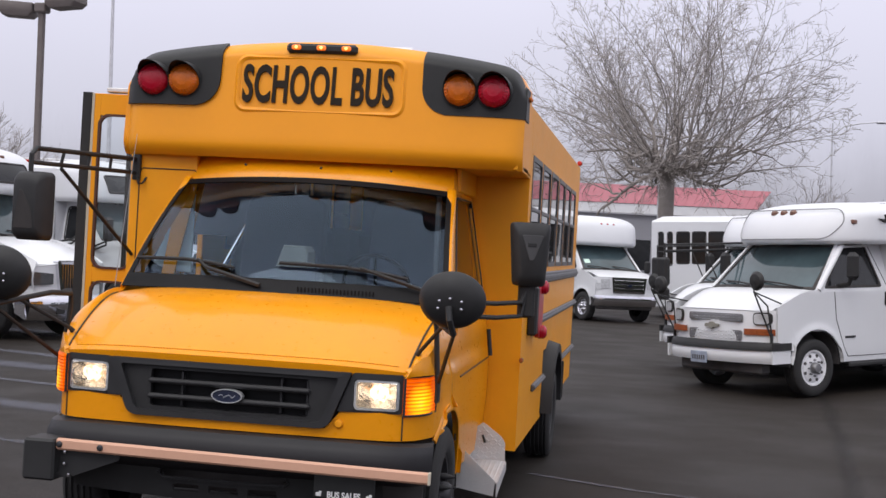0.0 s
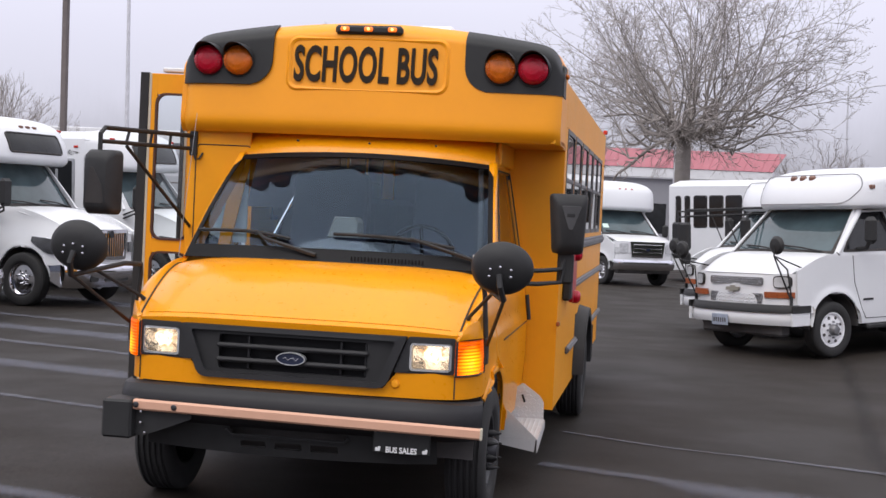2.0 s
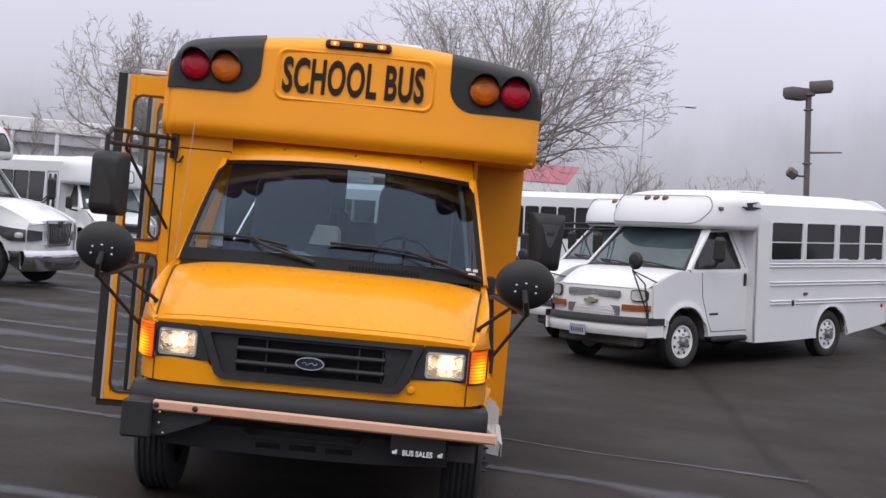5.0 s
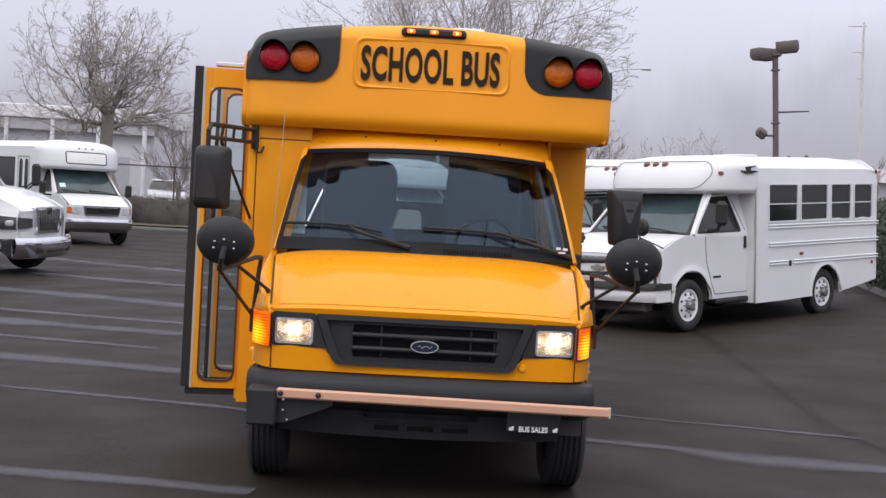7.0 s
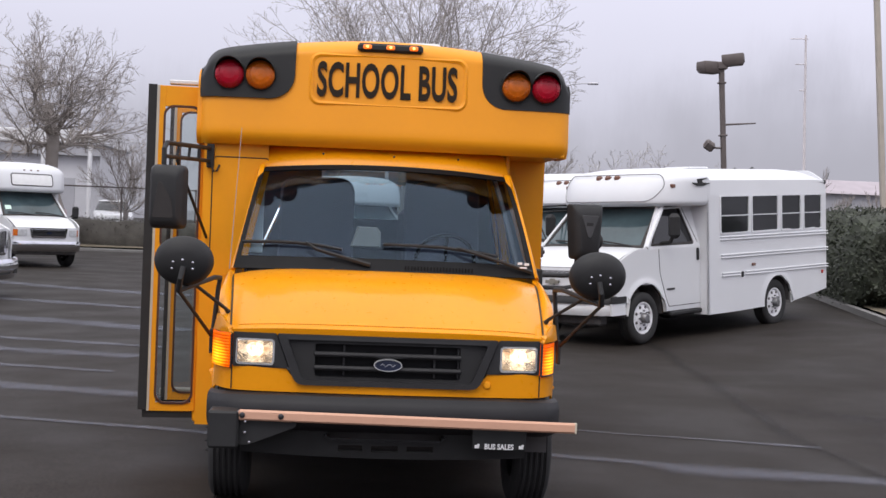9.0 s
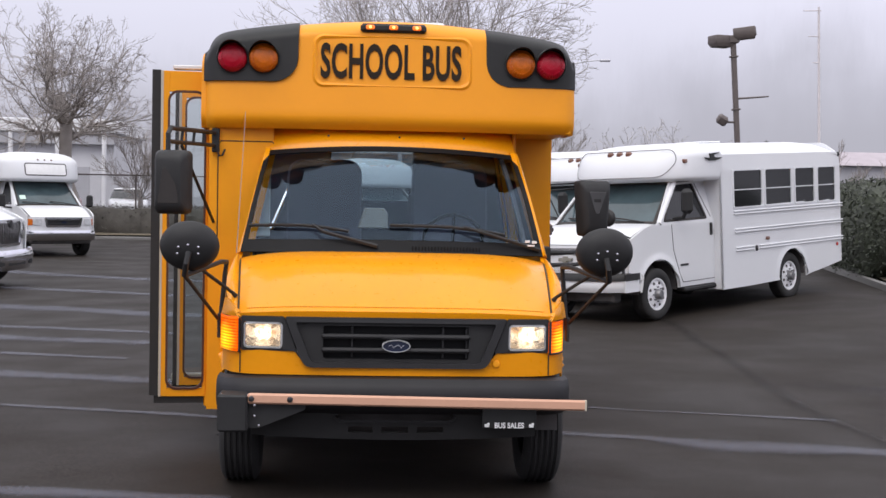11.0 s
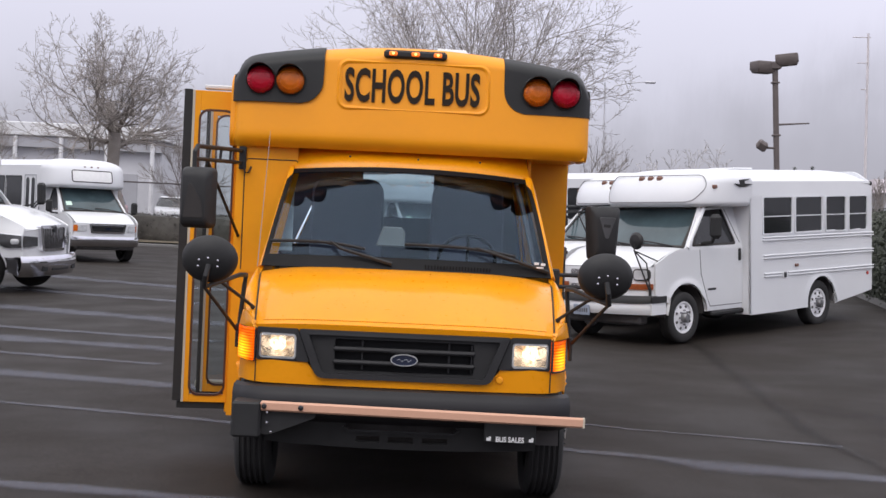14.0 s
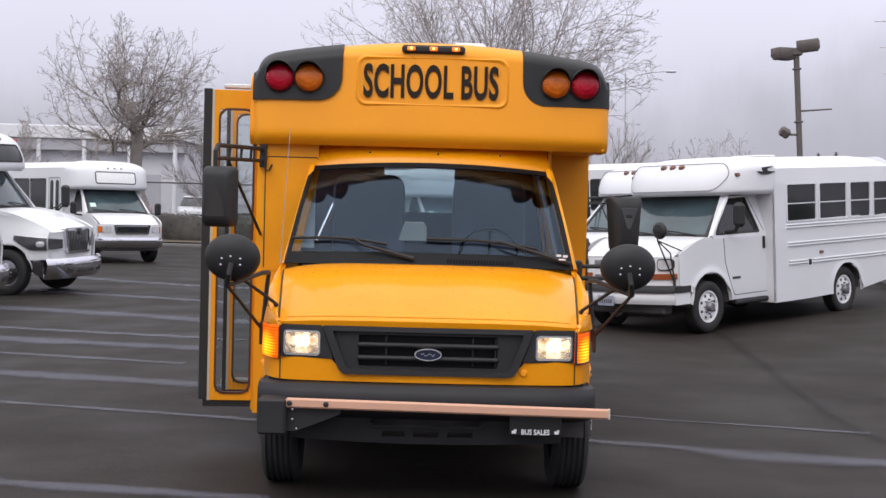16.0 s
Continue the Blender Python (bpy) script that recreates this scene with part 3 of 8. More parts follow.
    for s in (-1, 1):
        bez = MB()
        o = rpoly([(s * 0.556, 0.868), (s * 0.872, 0.868), (s * 0.872, 1.062), (s * 0.630, 1.062)][::s], 0.012, 3)
        i = rpoly([(s * 0.635, 0.880), (s * 0.858, 0.880), (s * 0.858, 1.030), (s * 0.635, 1.030)][::s], 0.016, 3)
        bez.ring(o, i, on_nose(0.0), -0.05, 0.012)
        part("lamp_bezel", bez, GRILLE, bus, "charcoal headlamp bezel")
        hl = MB()
        lo = rrect(s * 0.747, 0.955, 0.220, 0.148, 0.022)
        li = rrect(s * 0.747, 0.955, 0.198, 0.128, 0.016)
        hl.ring(lo, li, on_nose(0.0), -0.03, 0.008)
        h = part("headlamp", hl, LAMP_RIM, bus, "rectangular lit headlamp")
        bowl = MB()

        def cup(a, b, s=s):
            r = 0.999 * b
            t = 2 * math.pi * a
            c, q = math.cos(t), math.sin(t)
            k = r / max(abs(c), abs(q), 0.72)
            return (s * 0.747 + 0.100 * k * c, nose_y(s * 0.747) + 0.085 - 0.075 * r * r, 0.955 + 0.065 * k * q)

        bowl.sheet(cup, 40, 8, 0.004)
        part("reflector", bowl, REFLECT, h)
        bulb = MB()
        bulb.lathe([(0.0005, -0.040), (0.022, -0.034), (0.046, -0.006), (0.034, 0.010), (0.036, 0.028), (0.0005, 0.042)], Matrix.Translation((s * 0.750, nose_y(0.747) + 0.050, 0.965)) @ pose(0, 0, 0, 0, 14, 0) @ Matrix.Diagonal((1.25, 0.8, 1, 1)), 7)
        part("bulb", bulb, BULB, h, "glowing bulb")
        on = on_nose(0.0)
        pane_part("lens", [[on(s * 0.747 - 0.098 + 0.196 * i / 4, 0.891 + 0.128 * j / 2, 0.004) for j in range(3)] for i in range(5)], LENS_GLASS, h, (0, -1, 0))
        am = MB()

        def wrap(a, b, s=s):
            x = 0.878 + 0.098 * math.sin(math.pi / 2 * min(1, a * 1.25)) if a < 0.8 else 0.976 + 0.05 * (a - 0.8)
            y = nose_y(x) if a < 0.8 else nose_y(0.976) + (a - 0.8) * 0.7
            rib = 0.004 * math.cos(2 * math.pi * 12 * b)
            return (s * (x + 0.004), y - 0.010 - rib, 0.860 + 0.195 * b)

        am.sheet(wrap, 14, 72, 0.02)
        tl = part("turn_lamp", am, AMBER_LIT, bus, "lit ribbed amber turn lamp")
        rim = MB()
        rim.tube([wrap(0.0, k / 6) for k in range(7)], 0.007, 6)
        rim.tube([wrap(1.0, k / 6) for k in range(7)], 0.007, 6)
        rim.tube([wrap(k / 10, 1.0) for k in range(11)], 0.008, 6)
        rim.tube([wrap(k / 10, 0.0) for k in range(11)], 0.006, 6)
        part("lamp_rim", rim, GRILLE, tl, "charcoal rim")


def cab_half(y, z):
    """Half the cab's width at y and height z."""
    x = 0.995
    if y < 0.5:
        x -= 0.075 * ((0.5 - y) / 0.35) ** 2
    x += 0.018 * (1 - smooth01(1.02, 1.10, z)) * smooth01(0.55, 0.75, y)
    x -= 0.032 * smooth01(1.15, 1.38, z) + 0.186 * max(0.0, z - 1.38)
    x -= 0.03 * max(0.0, (0.75 - z)) / 0.4
    return x


def cab_top(y):
    if y < 0.92:
        v = (y - 0.14) / 0.77
        return 1.075 + 0.285 * math.sin(math.pi / 2 * max(0, min(1, v))) ** 0.92
    return min(2.06, 1.36 + (y - 0.92) * 1.06)


def build_cab():
    arch_c, arch_r = (0.74, 0.39), 0.455
    for s, wy, length in ((-1, 1.83, 1.62), (1, 2.36, 2.195)):
        win = rpoly([(1.13, 1.42), (wy, 1.42), (wy, 2.01), (1.69, 2.01)], 0.05, 4)
        side = MB()

        def fn(a, b, s=s, length=length):
            y = 0.245 + length * a
            z0 = 0.735 if y < arch_c[0] else 0.42
            z = z0 + (cab_top(y) - z0) * b
            dy, dz = y - arch_c[0], z - arch_c[1]
            d = math.hypot(dy, dz)
            if d < arch_r and z < 1.0:
                k = arch_r / max(d, 1e-4)
                y, z = arch_c[0] + dy * k, arch_c[1] + max(dz * k, 0 if dz >= 0 else dz)
            flare = 0.012 * math.exp(-((max(d, arch_r) - arch_r) / 0.07) ** 2) * smooth01(0.34, 0.5, y)
            return (s * (cab_half(y, z) + flare), y, z)

        def keep(p, win=win):
            d = math.hypot(p.y - arch_c[0], p.z - arch_c[1])
            return d > arch_r * 0.99 and not inside((p.y, p.z), win)

        side.sheet(fn, 76, 56, 0.03 * s, keep)
        sp = part("cab_side", side, YELLOW, bus, "yellow cab side with wheel arch and door")
        lip = MB()

        def arch_edge(a, b, s=s):
            t, r = math.pi * (0.24 + 0.74 * a), 0.438 + 0.040 * b
            y, z = arch_c[0] - r * math.cos(t), arch_c[1] + r * math.sin(t)
            return (s * (cab_half(max(y, 0.25), z) + 0.006 + 0.014 * math.sin(math.pi * (0.25 + 0.75 * b)) * smooth01(0.30, 0.45, y)), y, z)

        lip.sheet(arch_edge, 40, 4, 0.012 * s)
        part("arch_lip", lip, YELLOW, sp, "rolled wheel arch lip")
        ft = MB()

        def fender_top(a, b, s=s):
            v = a
            hx, hy, hz = hood_pt(1.0, v)
            y = max(0.245, hy)
            q = Vector((cab_half(y, cab_top(y)) + 0.004, y, cab_top(y) + 0.004))
            p = Vector((hx + 0.006, hy, hz - 0.004)).lerp(q, b)
            p.z += 0.018 * math.sin(math.pi * b)
            return (s * p.x, p.y, p.z)

        ft.sheet(fender_top, 24, 6, -0.02 * s)

        def corner(a, b, s=s):
            x = 0.872 + 0.108 * math.sin(math.pi / 2 * a)
            y = nose_y(x) if a < 0.98 else nose_y(0.98)
            e = Vector(fender_top(0.0, a))
            p = Vector((x, y - 0.006, 1.056)).lerp(Vector((abs(e.x), e.y, e.z)), b)
            p.y -= 0.006 * math.sin(math.pi * b)
            return (s * p.x, p.y, p.z)

        ft.sheet(corner, 10, 6, -0.02 * s)
        part("fender_top", ft, YELLOW, sp)
        onside = lambda a, b, d, s=s: (s * (cab_half(a, b) + d), a, b)
        gl = [[onside(1.13 + (wy - 1.13) * i / 12, 1.42 + (min(2.01, 1.45 + 1.06 * (wy - 1.13) * i / 12) - 1.42) * j / 5, -0.008) for j in range(6)] for i in range(13)]
        pane_part("side_glass", gl, GLASS, sp, (s, 0, 0))
        sl = MB()
        cx, cy = wy - 0.25, 1.68
        sl.ring([(cx + (a - cx) * 1.018, cy + (b - cy) * 1.015) for a, b in win], [(cx + (a - cx) * 0.982, cy + (b - cy) * 0.985) for a, b in win], onside, -0.01, 0.008)
        part("window_seal", sl, SEAL, sp)
        liner = MB()
        liner.sheet(lambda a, b, s=s: (s * (0.965 - 0.30 * b), arch_c[0] - 0.447 * math.cos(math.pi * a), arch_c[1] + 0.447 * math.sin(math.pi * a)), 24, 3, 0.01)
        liner.sheet(lambda a, b, s=s: (s * 0.665, arch_c[0] - 0.447 * b * math.cos(math.pi * a), arch_c[1] + 0.447 * b * math.sin(math.pi * a)), 24, 2, 0.01)
        part("arch_liner", liner, GREY_PANEL, sp)
        seam = MB()
        for pts in ([(1.10, 0.62), (1.10, 1.36), (1.16, 1.42)], [(wy + 0.04, 0.50), (wy + 0.04, 1.95)], [(1.10, 0.98), (wy + 0.04, 1.00)]):
            seam.tube([onside(a, b, 0.001) for a, b in pts], 0.005, 5)
        part("door_seam", seam, SEAL, sp)
        hd = MB()
        hd.tube([onside(wy - 0.1, 1.02, 0.03), onside(wy - 0.1, 1.19, 0.03)], 0.014, 8)
        part("door_handle", hd, BLACK, sp, "black door handle")
    badge = MB()
    badge.box((cab_half(1.0, 1.235) + 0.004, 1.00, 1.235), (0.008, 0.10, 0.05), 0.003)
    part("badge", badge, CHROME, bus)

    # windscreen
    def ws(a, b, off=0.0):
        u = 2 * a - 1
        base = Vector((u * 0.948, 0.80 + 0.115 * u * u, 1.395 - 0.012 * u * u))
        top = Vector((u * 0.835, 1.47 + 0.12 * u * u, 2.075 - 0.04 * u * u))
        p = base.lerp(top, b)
        p.z += 0.03 * math.sin(math.pi * b)
        p.y -= 0.02 * math.sin(math.pi * b)
        return p + Vector((0, -0.70, 0.71)) * off

    w = pane_part("windscreen", [[ws(0.012 + 0.976 * i / 24, 0.055 + 0.90 * j / 12) for j in range(13)] for i in range(25)], SCREEN, bus, (0, -1, 1), "large curved windscreen with dark edge band")
    band = MB()
    for rng in (lambda a, b: ws(a, 0.10 * b, 0.004), lambda a, b: ws(a, 0.945 + 0.055 * b, 0.004), lambda a, b: ws(0.017 * a, b, 0.004), lambda a, b: ws(0.983 + 0.017 * a, b, 0.004)):
        band.sheet(rng, 30, 12, 0.006)
    part("screen_border", band, FRIT, w, "black border of the windscreen")
    for s in (-1, 1):
        pil = MB()
        a0 = 0.0 if s < 0 else 1.0

        def edge(a, b, s=s, a0=a0):
            p = ws(a0, a, 0.006)
            y = p.y + 0.012
            q = Vector((s * (cab_half(y, p.z) + 0.004), y + 0.02, min(p.z, cab_top(y)) + 0.004))
            r = p.lerp(q, b)
            return r + Vector((s * 0.003, -0.003, 0.002)) * math.sin(math.pi * b)

        pil.sheet(edge, 14, 6, 0.015)
        part("pillar", pil, YELLOW, bus, "yellow windscreen pillar")
    cowl = MB()
    for k in range(26):
        x = 0.12 + 0.02 * k
        if x < 0.55:
            cowl.box(tuple(ws((x + 0.945) / 1.89, 0.03, 0.012)), (0.008, 0.008, 0.03), 0.002)
    part("cowl_grille", cowl, FRIT, w)
    brow = MB()

    def br(a, b):
        u = 2 * a - 1
        t = math.pi / 2 * b
        x = u * (0.846 - 0.030 * b)
        return (x, 1.50 + 0.12 * abs(u) ** 3 - 0.026 * math.sin(2 * t) + 0.15 * b, 2.068 - 0.040 * u * u + (0.145 + 0.036 * u * u) * b)

    brow.sheet(br, 30, 8, 0.03)
    for s in (-1, 1):
        def end(a, b, s=s):
            p = Vector(br(0.5 + 0.5 * s, b))
            return p.lerp(Vector((s * 0.862, 1.90, p.z)), a)

        brow.sheet(end, 4, 8, 0.02 * s)
    part("cab_roof_brow", brow, YELLOW, bus, "yellow rounded brow above the windscreen")
    for x in (-0.42, 0.05, 0.48):
        scr = MB()
        scr.lathe([(0.008, -0.01), (0.007, 0.004), (0.0005, 0.006)], Matrix.Translation((x, 1.452, 2.14)) @ pose(0, 0, 0, 0, 0, -90), 8)
        part("screw", scr, SEAL, bus)
    # wipers
    for x0, x1, tip in ((-0.10, -0.78, -0.92), (0.93, 0.30, -0.02)):
        wp = MB()
        base = ws((x0 + 0.945) / 1.89, 0.035, 0.02)
        knee = ws((0.5 * (x0 + x1) + 0.945) / 1.89, 0.12, 0.05)
        end = ws(((x0 + tip) / 2 + 0.945) / 1.89, 0.185, 0.04)
        wp.tube([base, knee, end], [0.014, 0.011, 0.009], 6)
        wi = part("wiper", wp, BLACK, bus, "black wiper arm and blade")
        bl = MB()
        pts = [ws(((x0 * (1 - k) + tip * k) + 0.945) / 1.89, 0.10 + 0.10 * math.sin(min(1, k * 1.4) * math.pi / 2), 0.022) for k in (0.22, 0.4, 0.6, 0.8, 1.0)]
        bl.tube(pts, 0.011, 6)
        part("blade", bl, BLACK, wi)


def build_bumper():
    b = MB()

    def fn(a, t):
        u = 2 * a - 1
        x = u * 1.0
        y = nose_y(x * 0.985) - 0.075
        prof = [(0.10, 0.712), (0.03, 0.705), (0.0, 0.672), (-0.005, 0.60), (0.015, 0.565), (0.06, 0.54)]
        k = t * 5
        i = min(4, int(k))
        (y0, z0), (y1, z1) = prof[i], prof[i + 1]
        f = k - i
        return (x, y + y0 + (y1 - y0) * f, z0 + (z1 - z0) * f - 0.02 * abs(u) ** 8)

    b.sheet(fn, 40, 10, 0.02)
    bp = part("bumper", b, BUMPER, bus, "dark charcoal front bumper")
    v = MB()

    def val(a, t):
        u = 2 * a - 1
        x = u * 0.80
        y = nose_y(x) - 0.02 + 0.06 * t
        return (x, y, 0.575 - 0.20 * t + 0.02 * u * u * t)

    slots = [rrect(-0.19, 0.435, 0.14, 0.04, 0.012), rrect(0.0, 0.435, 0.16, 0.04, 0.012), rrect(0.20, 0.435, 0.15, 0.04, 0.012), rpoly([(-0.31, 0.48), (0.31, 0.48), (0.34, 0.56), (-0.34, 0.56)], 0.02)]
    v.sheet(val, 128, 30, 0.02, lambda p: not any(inside((p.x, p.z), s) for s in slots))
    part("valance", v, BLACK, bp, "black slotted lower valance")
    lip = MB()
    lip.tube([(-0.34, nose_y(.3) - 0.03, 0.505), (-0.31, nose_y(.3) - 0.02, 0.478), (0.31, nose_y(.3) - 0.02, 0.478), (0.34, nose_y(.3) - 0.03, 0.505)], 0.008, 6)
    part("valance_lip", lip, GRILLE, bp)
    radiator = MB()
    radiator.box((0, 0.35, 0.58), (1.5, 0.30, 0.36), 0.02)
    radiator.box((0, 2.9, 0.52), (0.9, 4.6, 0.16), 0.02)
    radiator.box((0, 0.74, 0.36), (1.5, 0.14, 0.12), 0.02)
    part("chassis", radiator, GREY_PANEL, bus, "dark chassis frame")

    gate = MB()
    gate.box((-0.895, -0.06, 0.545), (0.165, 0.19, 0.205), 0.012)
    gt = part("gate_motor_box", gate, BLACK, bus, "black crossing gate motor box on the bumper")
    br = MB()
    br.prism(rpoly([(-0.815, 0.455), (-0.76, 0.455), (-0.50, 0.56), (-0.50, 0.60), (-0.815, 0.65)], 0.01, 2), xz_front(-0.09), -0.012, 0.0)
    part("gate_bracket", br, BLACK, gt, "black triangular gate bracket")
    for x, z in ((-0.818, 0.637), (-0.818, 0.475), (-0.777, 0.584), (-0.777, 0.525), (-0.752, 0.472), (-0.957, 0.640), (-0.960, 0.522)):
        bo = MB()
        bo.lathe([(0.009, -0.004), (0.008, 0.006), (0.0005, 0.007)], Matrix.Translation((x, -0.103, z)) @ pose(0, 0, 0, 0, 0, -90), 8)
        part("bolt", bo, CHROME, gt)
    arm = MB()
    l, r = Vector((-0.815, -0.125, 0.626)), Vector((1.062, -0.105, 0.598))
    d = (r - l).normalized()
    q = Matrix.Translation((l + r) / 2) @ d.to_track_quat("X", "Z").to_matrix().to_4x4()
    arm.box((0, 0, 0), ((r - l).length, 0.03, 0.058), 0.010, q)
    ar = part("crossing_arm", arm, SALMON, bus, "long pinkish-tan crossing gate bar")
    cap = MB()
    cap.box(((r - l).length / 2 - 0.004, 0, 0), (0.012, 0.033, 0.061), 0.003, q)
    part("end_cap", cap, CREAM, ar)
    for k in (0.012, 0.124):
        bo = MB()
        p = l.lerp(r, k)
        bo.lathe([(0.016, -0.01), (0.016, 0.006), (0.010, 0.012), (0.0005, 0.013)], Matrix.Translation((p.x, p.y - 0.014, p.z)) @ pose(0, 0, 0, 0, 0, -90), 12)
        part("arm_bolt", bo, STEEL, ar)

    pl = MB()
    pl.box((0.637, -0.055, 0.533), (0.305, 0.012, 0.155), 0.006)
    p = part("number_plate_holder", pl, BLACK_PANEL, bus, "black dealer plate frame with white lettering")
    word_part("lettering", "BUS SALES", 0.042, 0.86, 0.0012, 0.001, WHITE_INK, p, pose(0.637, -0.063, 0.474))
    for x in (0.512, 0.762):
        bar = MB()
        bar.box((x, -0.062, 0.474), (0.026, 0.004, 0.018), 0.004, None)
        bar.box((x + 0.008, -0.062, 0.484), (0.014, 0.004, 0.012), 0.003, None)
        part("mark", bar, WHITE_INK, p)


CAP_TOP, CAP_LOW = 2.925, 2.185


def cap_top(x):
    s = min(1.0, abs(x) / 1.235)
    return CAP_TOP - 0.124 * s ** 1.8 - 0.11 * s ** 34


def cap_face(x, z):
    """The front face of the cap: how far back it lies."""
    y = 1.475 + 0.045 * x * x + 0.10 * max(0, z - 2.30)
    s = abs(x) / 1.246
    y += 0.075 * s ** 30
    low = max(0.0, (2.27 - z) / 0.085)
    y += 0.055 * low * low
    top = max(0.0, (z - (cap_top(x) - 0.09)) / 0.09)
    y += 0.11 * top * top
    return y


def on_cap(off=0.0):
    return lambda a, b, d: (a, cap_face(a, b) - d + off, b)


def build_cap():
    face = MB()

    def fn(a, b):
        x = 1.246 * (2 * a - 1)
        z = CAP_LOW + (cap_top(x) - CAP_LOW) * b
        return (x, cap_face(x, z), z)

    face.sheet(fn, 110, 40, 0.03)
    cap = part("front_cap", face, YELLOW_FLAT, bus, "yellow moulded front cap with sign and warning lamps")
    # sides, crown and underside back to the body
    wrap = MB()

    def crown(a, b):
        x = 1.246 * (2 * a - 1)
        z = cap_top(x)
        y0 = cap_face(x, z)
        return (x, y0 + (2.02 - y0) * b, z + 0.012 * b)

    wrap.sheet(crown, 110, 8, 0.03)
    for s in (-1, 1):
        wrap.sheet(lambda a, b, s=s: (s * 1.246, cap_face(1.246, CAP_LOW + (cap_top(1.24) - CAP_LOW) * b) + (2.02 - cap_face(1.246, CAP_LOW + (cap_top(1.24) - CAP_LOW) * b)) * a, CAP_LOW + (cap_top(1.24) - CAP_LOW) * b), 8, 20, 0.03)
    wrap.sheet(lambda a, b: (1.246 * (2 * a - 1), cap_face(1.246 * (2 * a - 1), CAP_LOW) + 0.05 + (1.97 - cap_face(1.246 * (2 * a - 1), CAP_LOW)) * b, CAP_LOW + 0.03), 48, 4, 0.02)
    part("cap_shell", wrap, YELLOW_FLAT, cap)

    # black lamp panels
    for s in (-1, 1):
        pan = MB()

        def edge(z):
            t = max(0.0, (2.66 - z) / 0.17)
            return 0.625 + 0.015 * (CAP_TOP - z) + 0.17 * (1 - math.sqrt(max(0.0, 1 - min(1, t) ** 2.2)))

        def fp(a, b, s=s):
            z0, x1 = 2.492, 1.250
            x0 = edge(z0 + (cap_top(0.63) - z0) * b)
            z = z0 + (cap_top(min(x0 + (x1 - x0) * a, 1.246)) - z0) * b
            x0 = edge(z)
            x = x0 + (x1 - x0) * a
            return (s * x, cap_face(min(x, 1.246), min(z, cap_top(min(x, 1.246)))) - 0.007, z + 0.002)

        pan.sheet(fp, 30, 26, 0.012)
        pan.sheet(lambda a, b, s=s: (s * 1.252, cap_face(1.246, 2.5 + 0.16 * b) + 0.0 + 0.20 * a * (1 - 0.2 * b), 2.492 + (cap_top(1.24) - 2.492) * b), 8, 6, 0.01)
        pn = part("lamp_panel", pan, BLACK_PANEL, cap, "glossy black warning lamp panel")
        for x, lens, lab in ((1.063, RED_LENS, "round red warning lamp"), (0.858, AMBER_LENS, "round amber warning lamp")):
            z = 2.648
            m = Matrix.Translation((s * x, cap_face(x, z) - 0.030, z)) @ pose(0, 0, 0, 0, 0, -90)
            ho = MB()
            ho.lathe([(0.110, -0.04), (0.108, -0.02), (0.108, 0.006), (0.104, 0.008), (0.098, 0.004), (0.095, -0.02)], m, 36)
            h = part("warning_lamp", ho, BLACK, pn, lab)
            le = MB()
            pr = [(0.0975, 0.0)]
            for k in range(1, 15):
                r = 0.097 * (1 - k / 14.02)
                pr.append((r, 0.010 + 0.050 * math.sqrt(max(0, 1 - (r / 0.0995) ** 2)) + (0.0015 if k in (3, 4, 8, 9) else 0)))
            le.lathe(pr, m, 36)
            ln = part("lens", le, lens, h)
            tick = MB()
            for k in range(26):
                c, q = math.cos(2 * math.pi * k / 26), math.sin(2 * math.pi * k / 26)
                tick.tube([m @ Vector((0.052, 0.066 * c, 0.066 * q)), m @ Vector((0.036, 0.090 * c, 0.090 * q))], 0.0045, 4)
            part("facet_ring", tick, lens, ln)
            hood = MB()
            rings = []
            for k in range(21):
                t = math.radians(-8 + 196 * k / 20)
                dep = 0.135 * max(0.0, math.sin(math.pi * k / 20)) ** 1.6 + 0.008
                c, q = math.cos(t), math.sin(t)
                rings.append([m @ Vector((0.0, 0.109 * c, 0.109 * q)), m @ Vector((dep, 0.100 * c, 0.104 * q)), m @ Vector((dep, 0.096 * c, 0.100 * q)), m @ Vector((0.0, 0.104 * c, 0.104 * q))])
            hood.loft(rings)
            part("visor", hood, BLACK, h)

    # sign in its moulded frame
    rim = MB()
    o, i = rrect(-0.002, 2.642, 1.068, 0.36, 0.075, 6), rrect(-0.002, 2.642, 1.00, 0.295, 0.05, 6)
    mid = rrect(-0.002, 2.642, 1.035, 0.328, 0.062, 6)
    n = len(o)
    fc = on_cap(0)
    pts = [fc(a, b, d) for ring, d in ((o, 0.0), (mid, 0.012), (i, 0.003), (i, -0.01)) for a, b in ring]
    rim.add(pts, [(k * n + j, k * n + (j + 1) % n, (k + 1) * n + (j + 1) % n, (k + 1) * n + j) for k in range(3) for j in range(n)])
    part("sign_frame", rim, YELLOW_FLAT, cap)
    tilt = math.degrees(math.atan(0.10))
    word_part("sign_lettering", "SCHOOL BUS", 0.318, 0.474, 0.0080, 0.006, LETTER, cap, pose(-0.012, cap_face(0.2, 2.62) - 0.004, 2.628, -tilt, 0, 0), "bold black lettering reading school bus")
    mk = MB()
    mk.box((0.0, cap_face(0, 2.86) - 0.012, 2.866), (0.440, 0.05, 0.058), 0.016)
    mkp = part("marker_bar", mk, BLACK, cap, "black bar with three lit amber marker lamps")
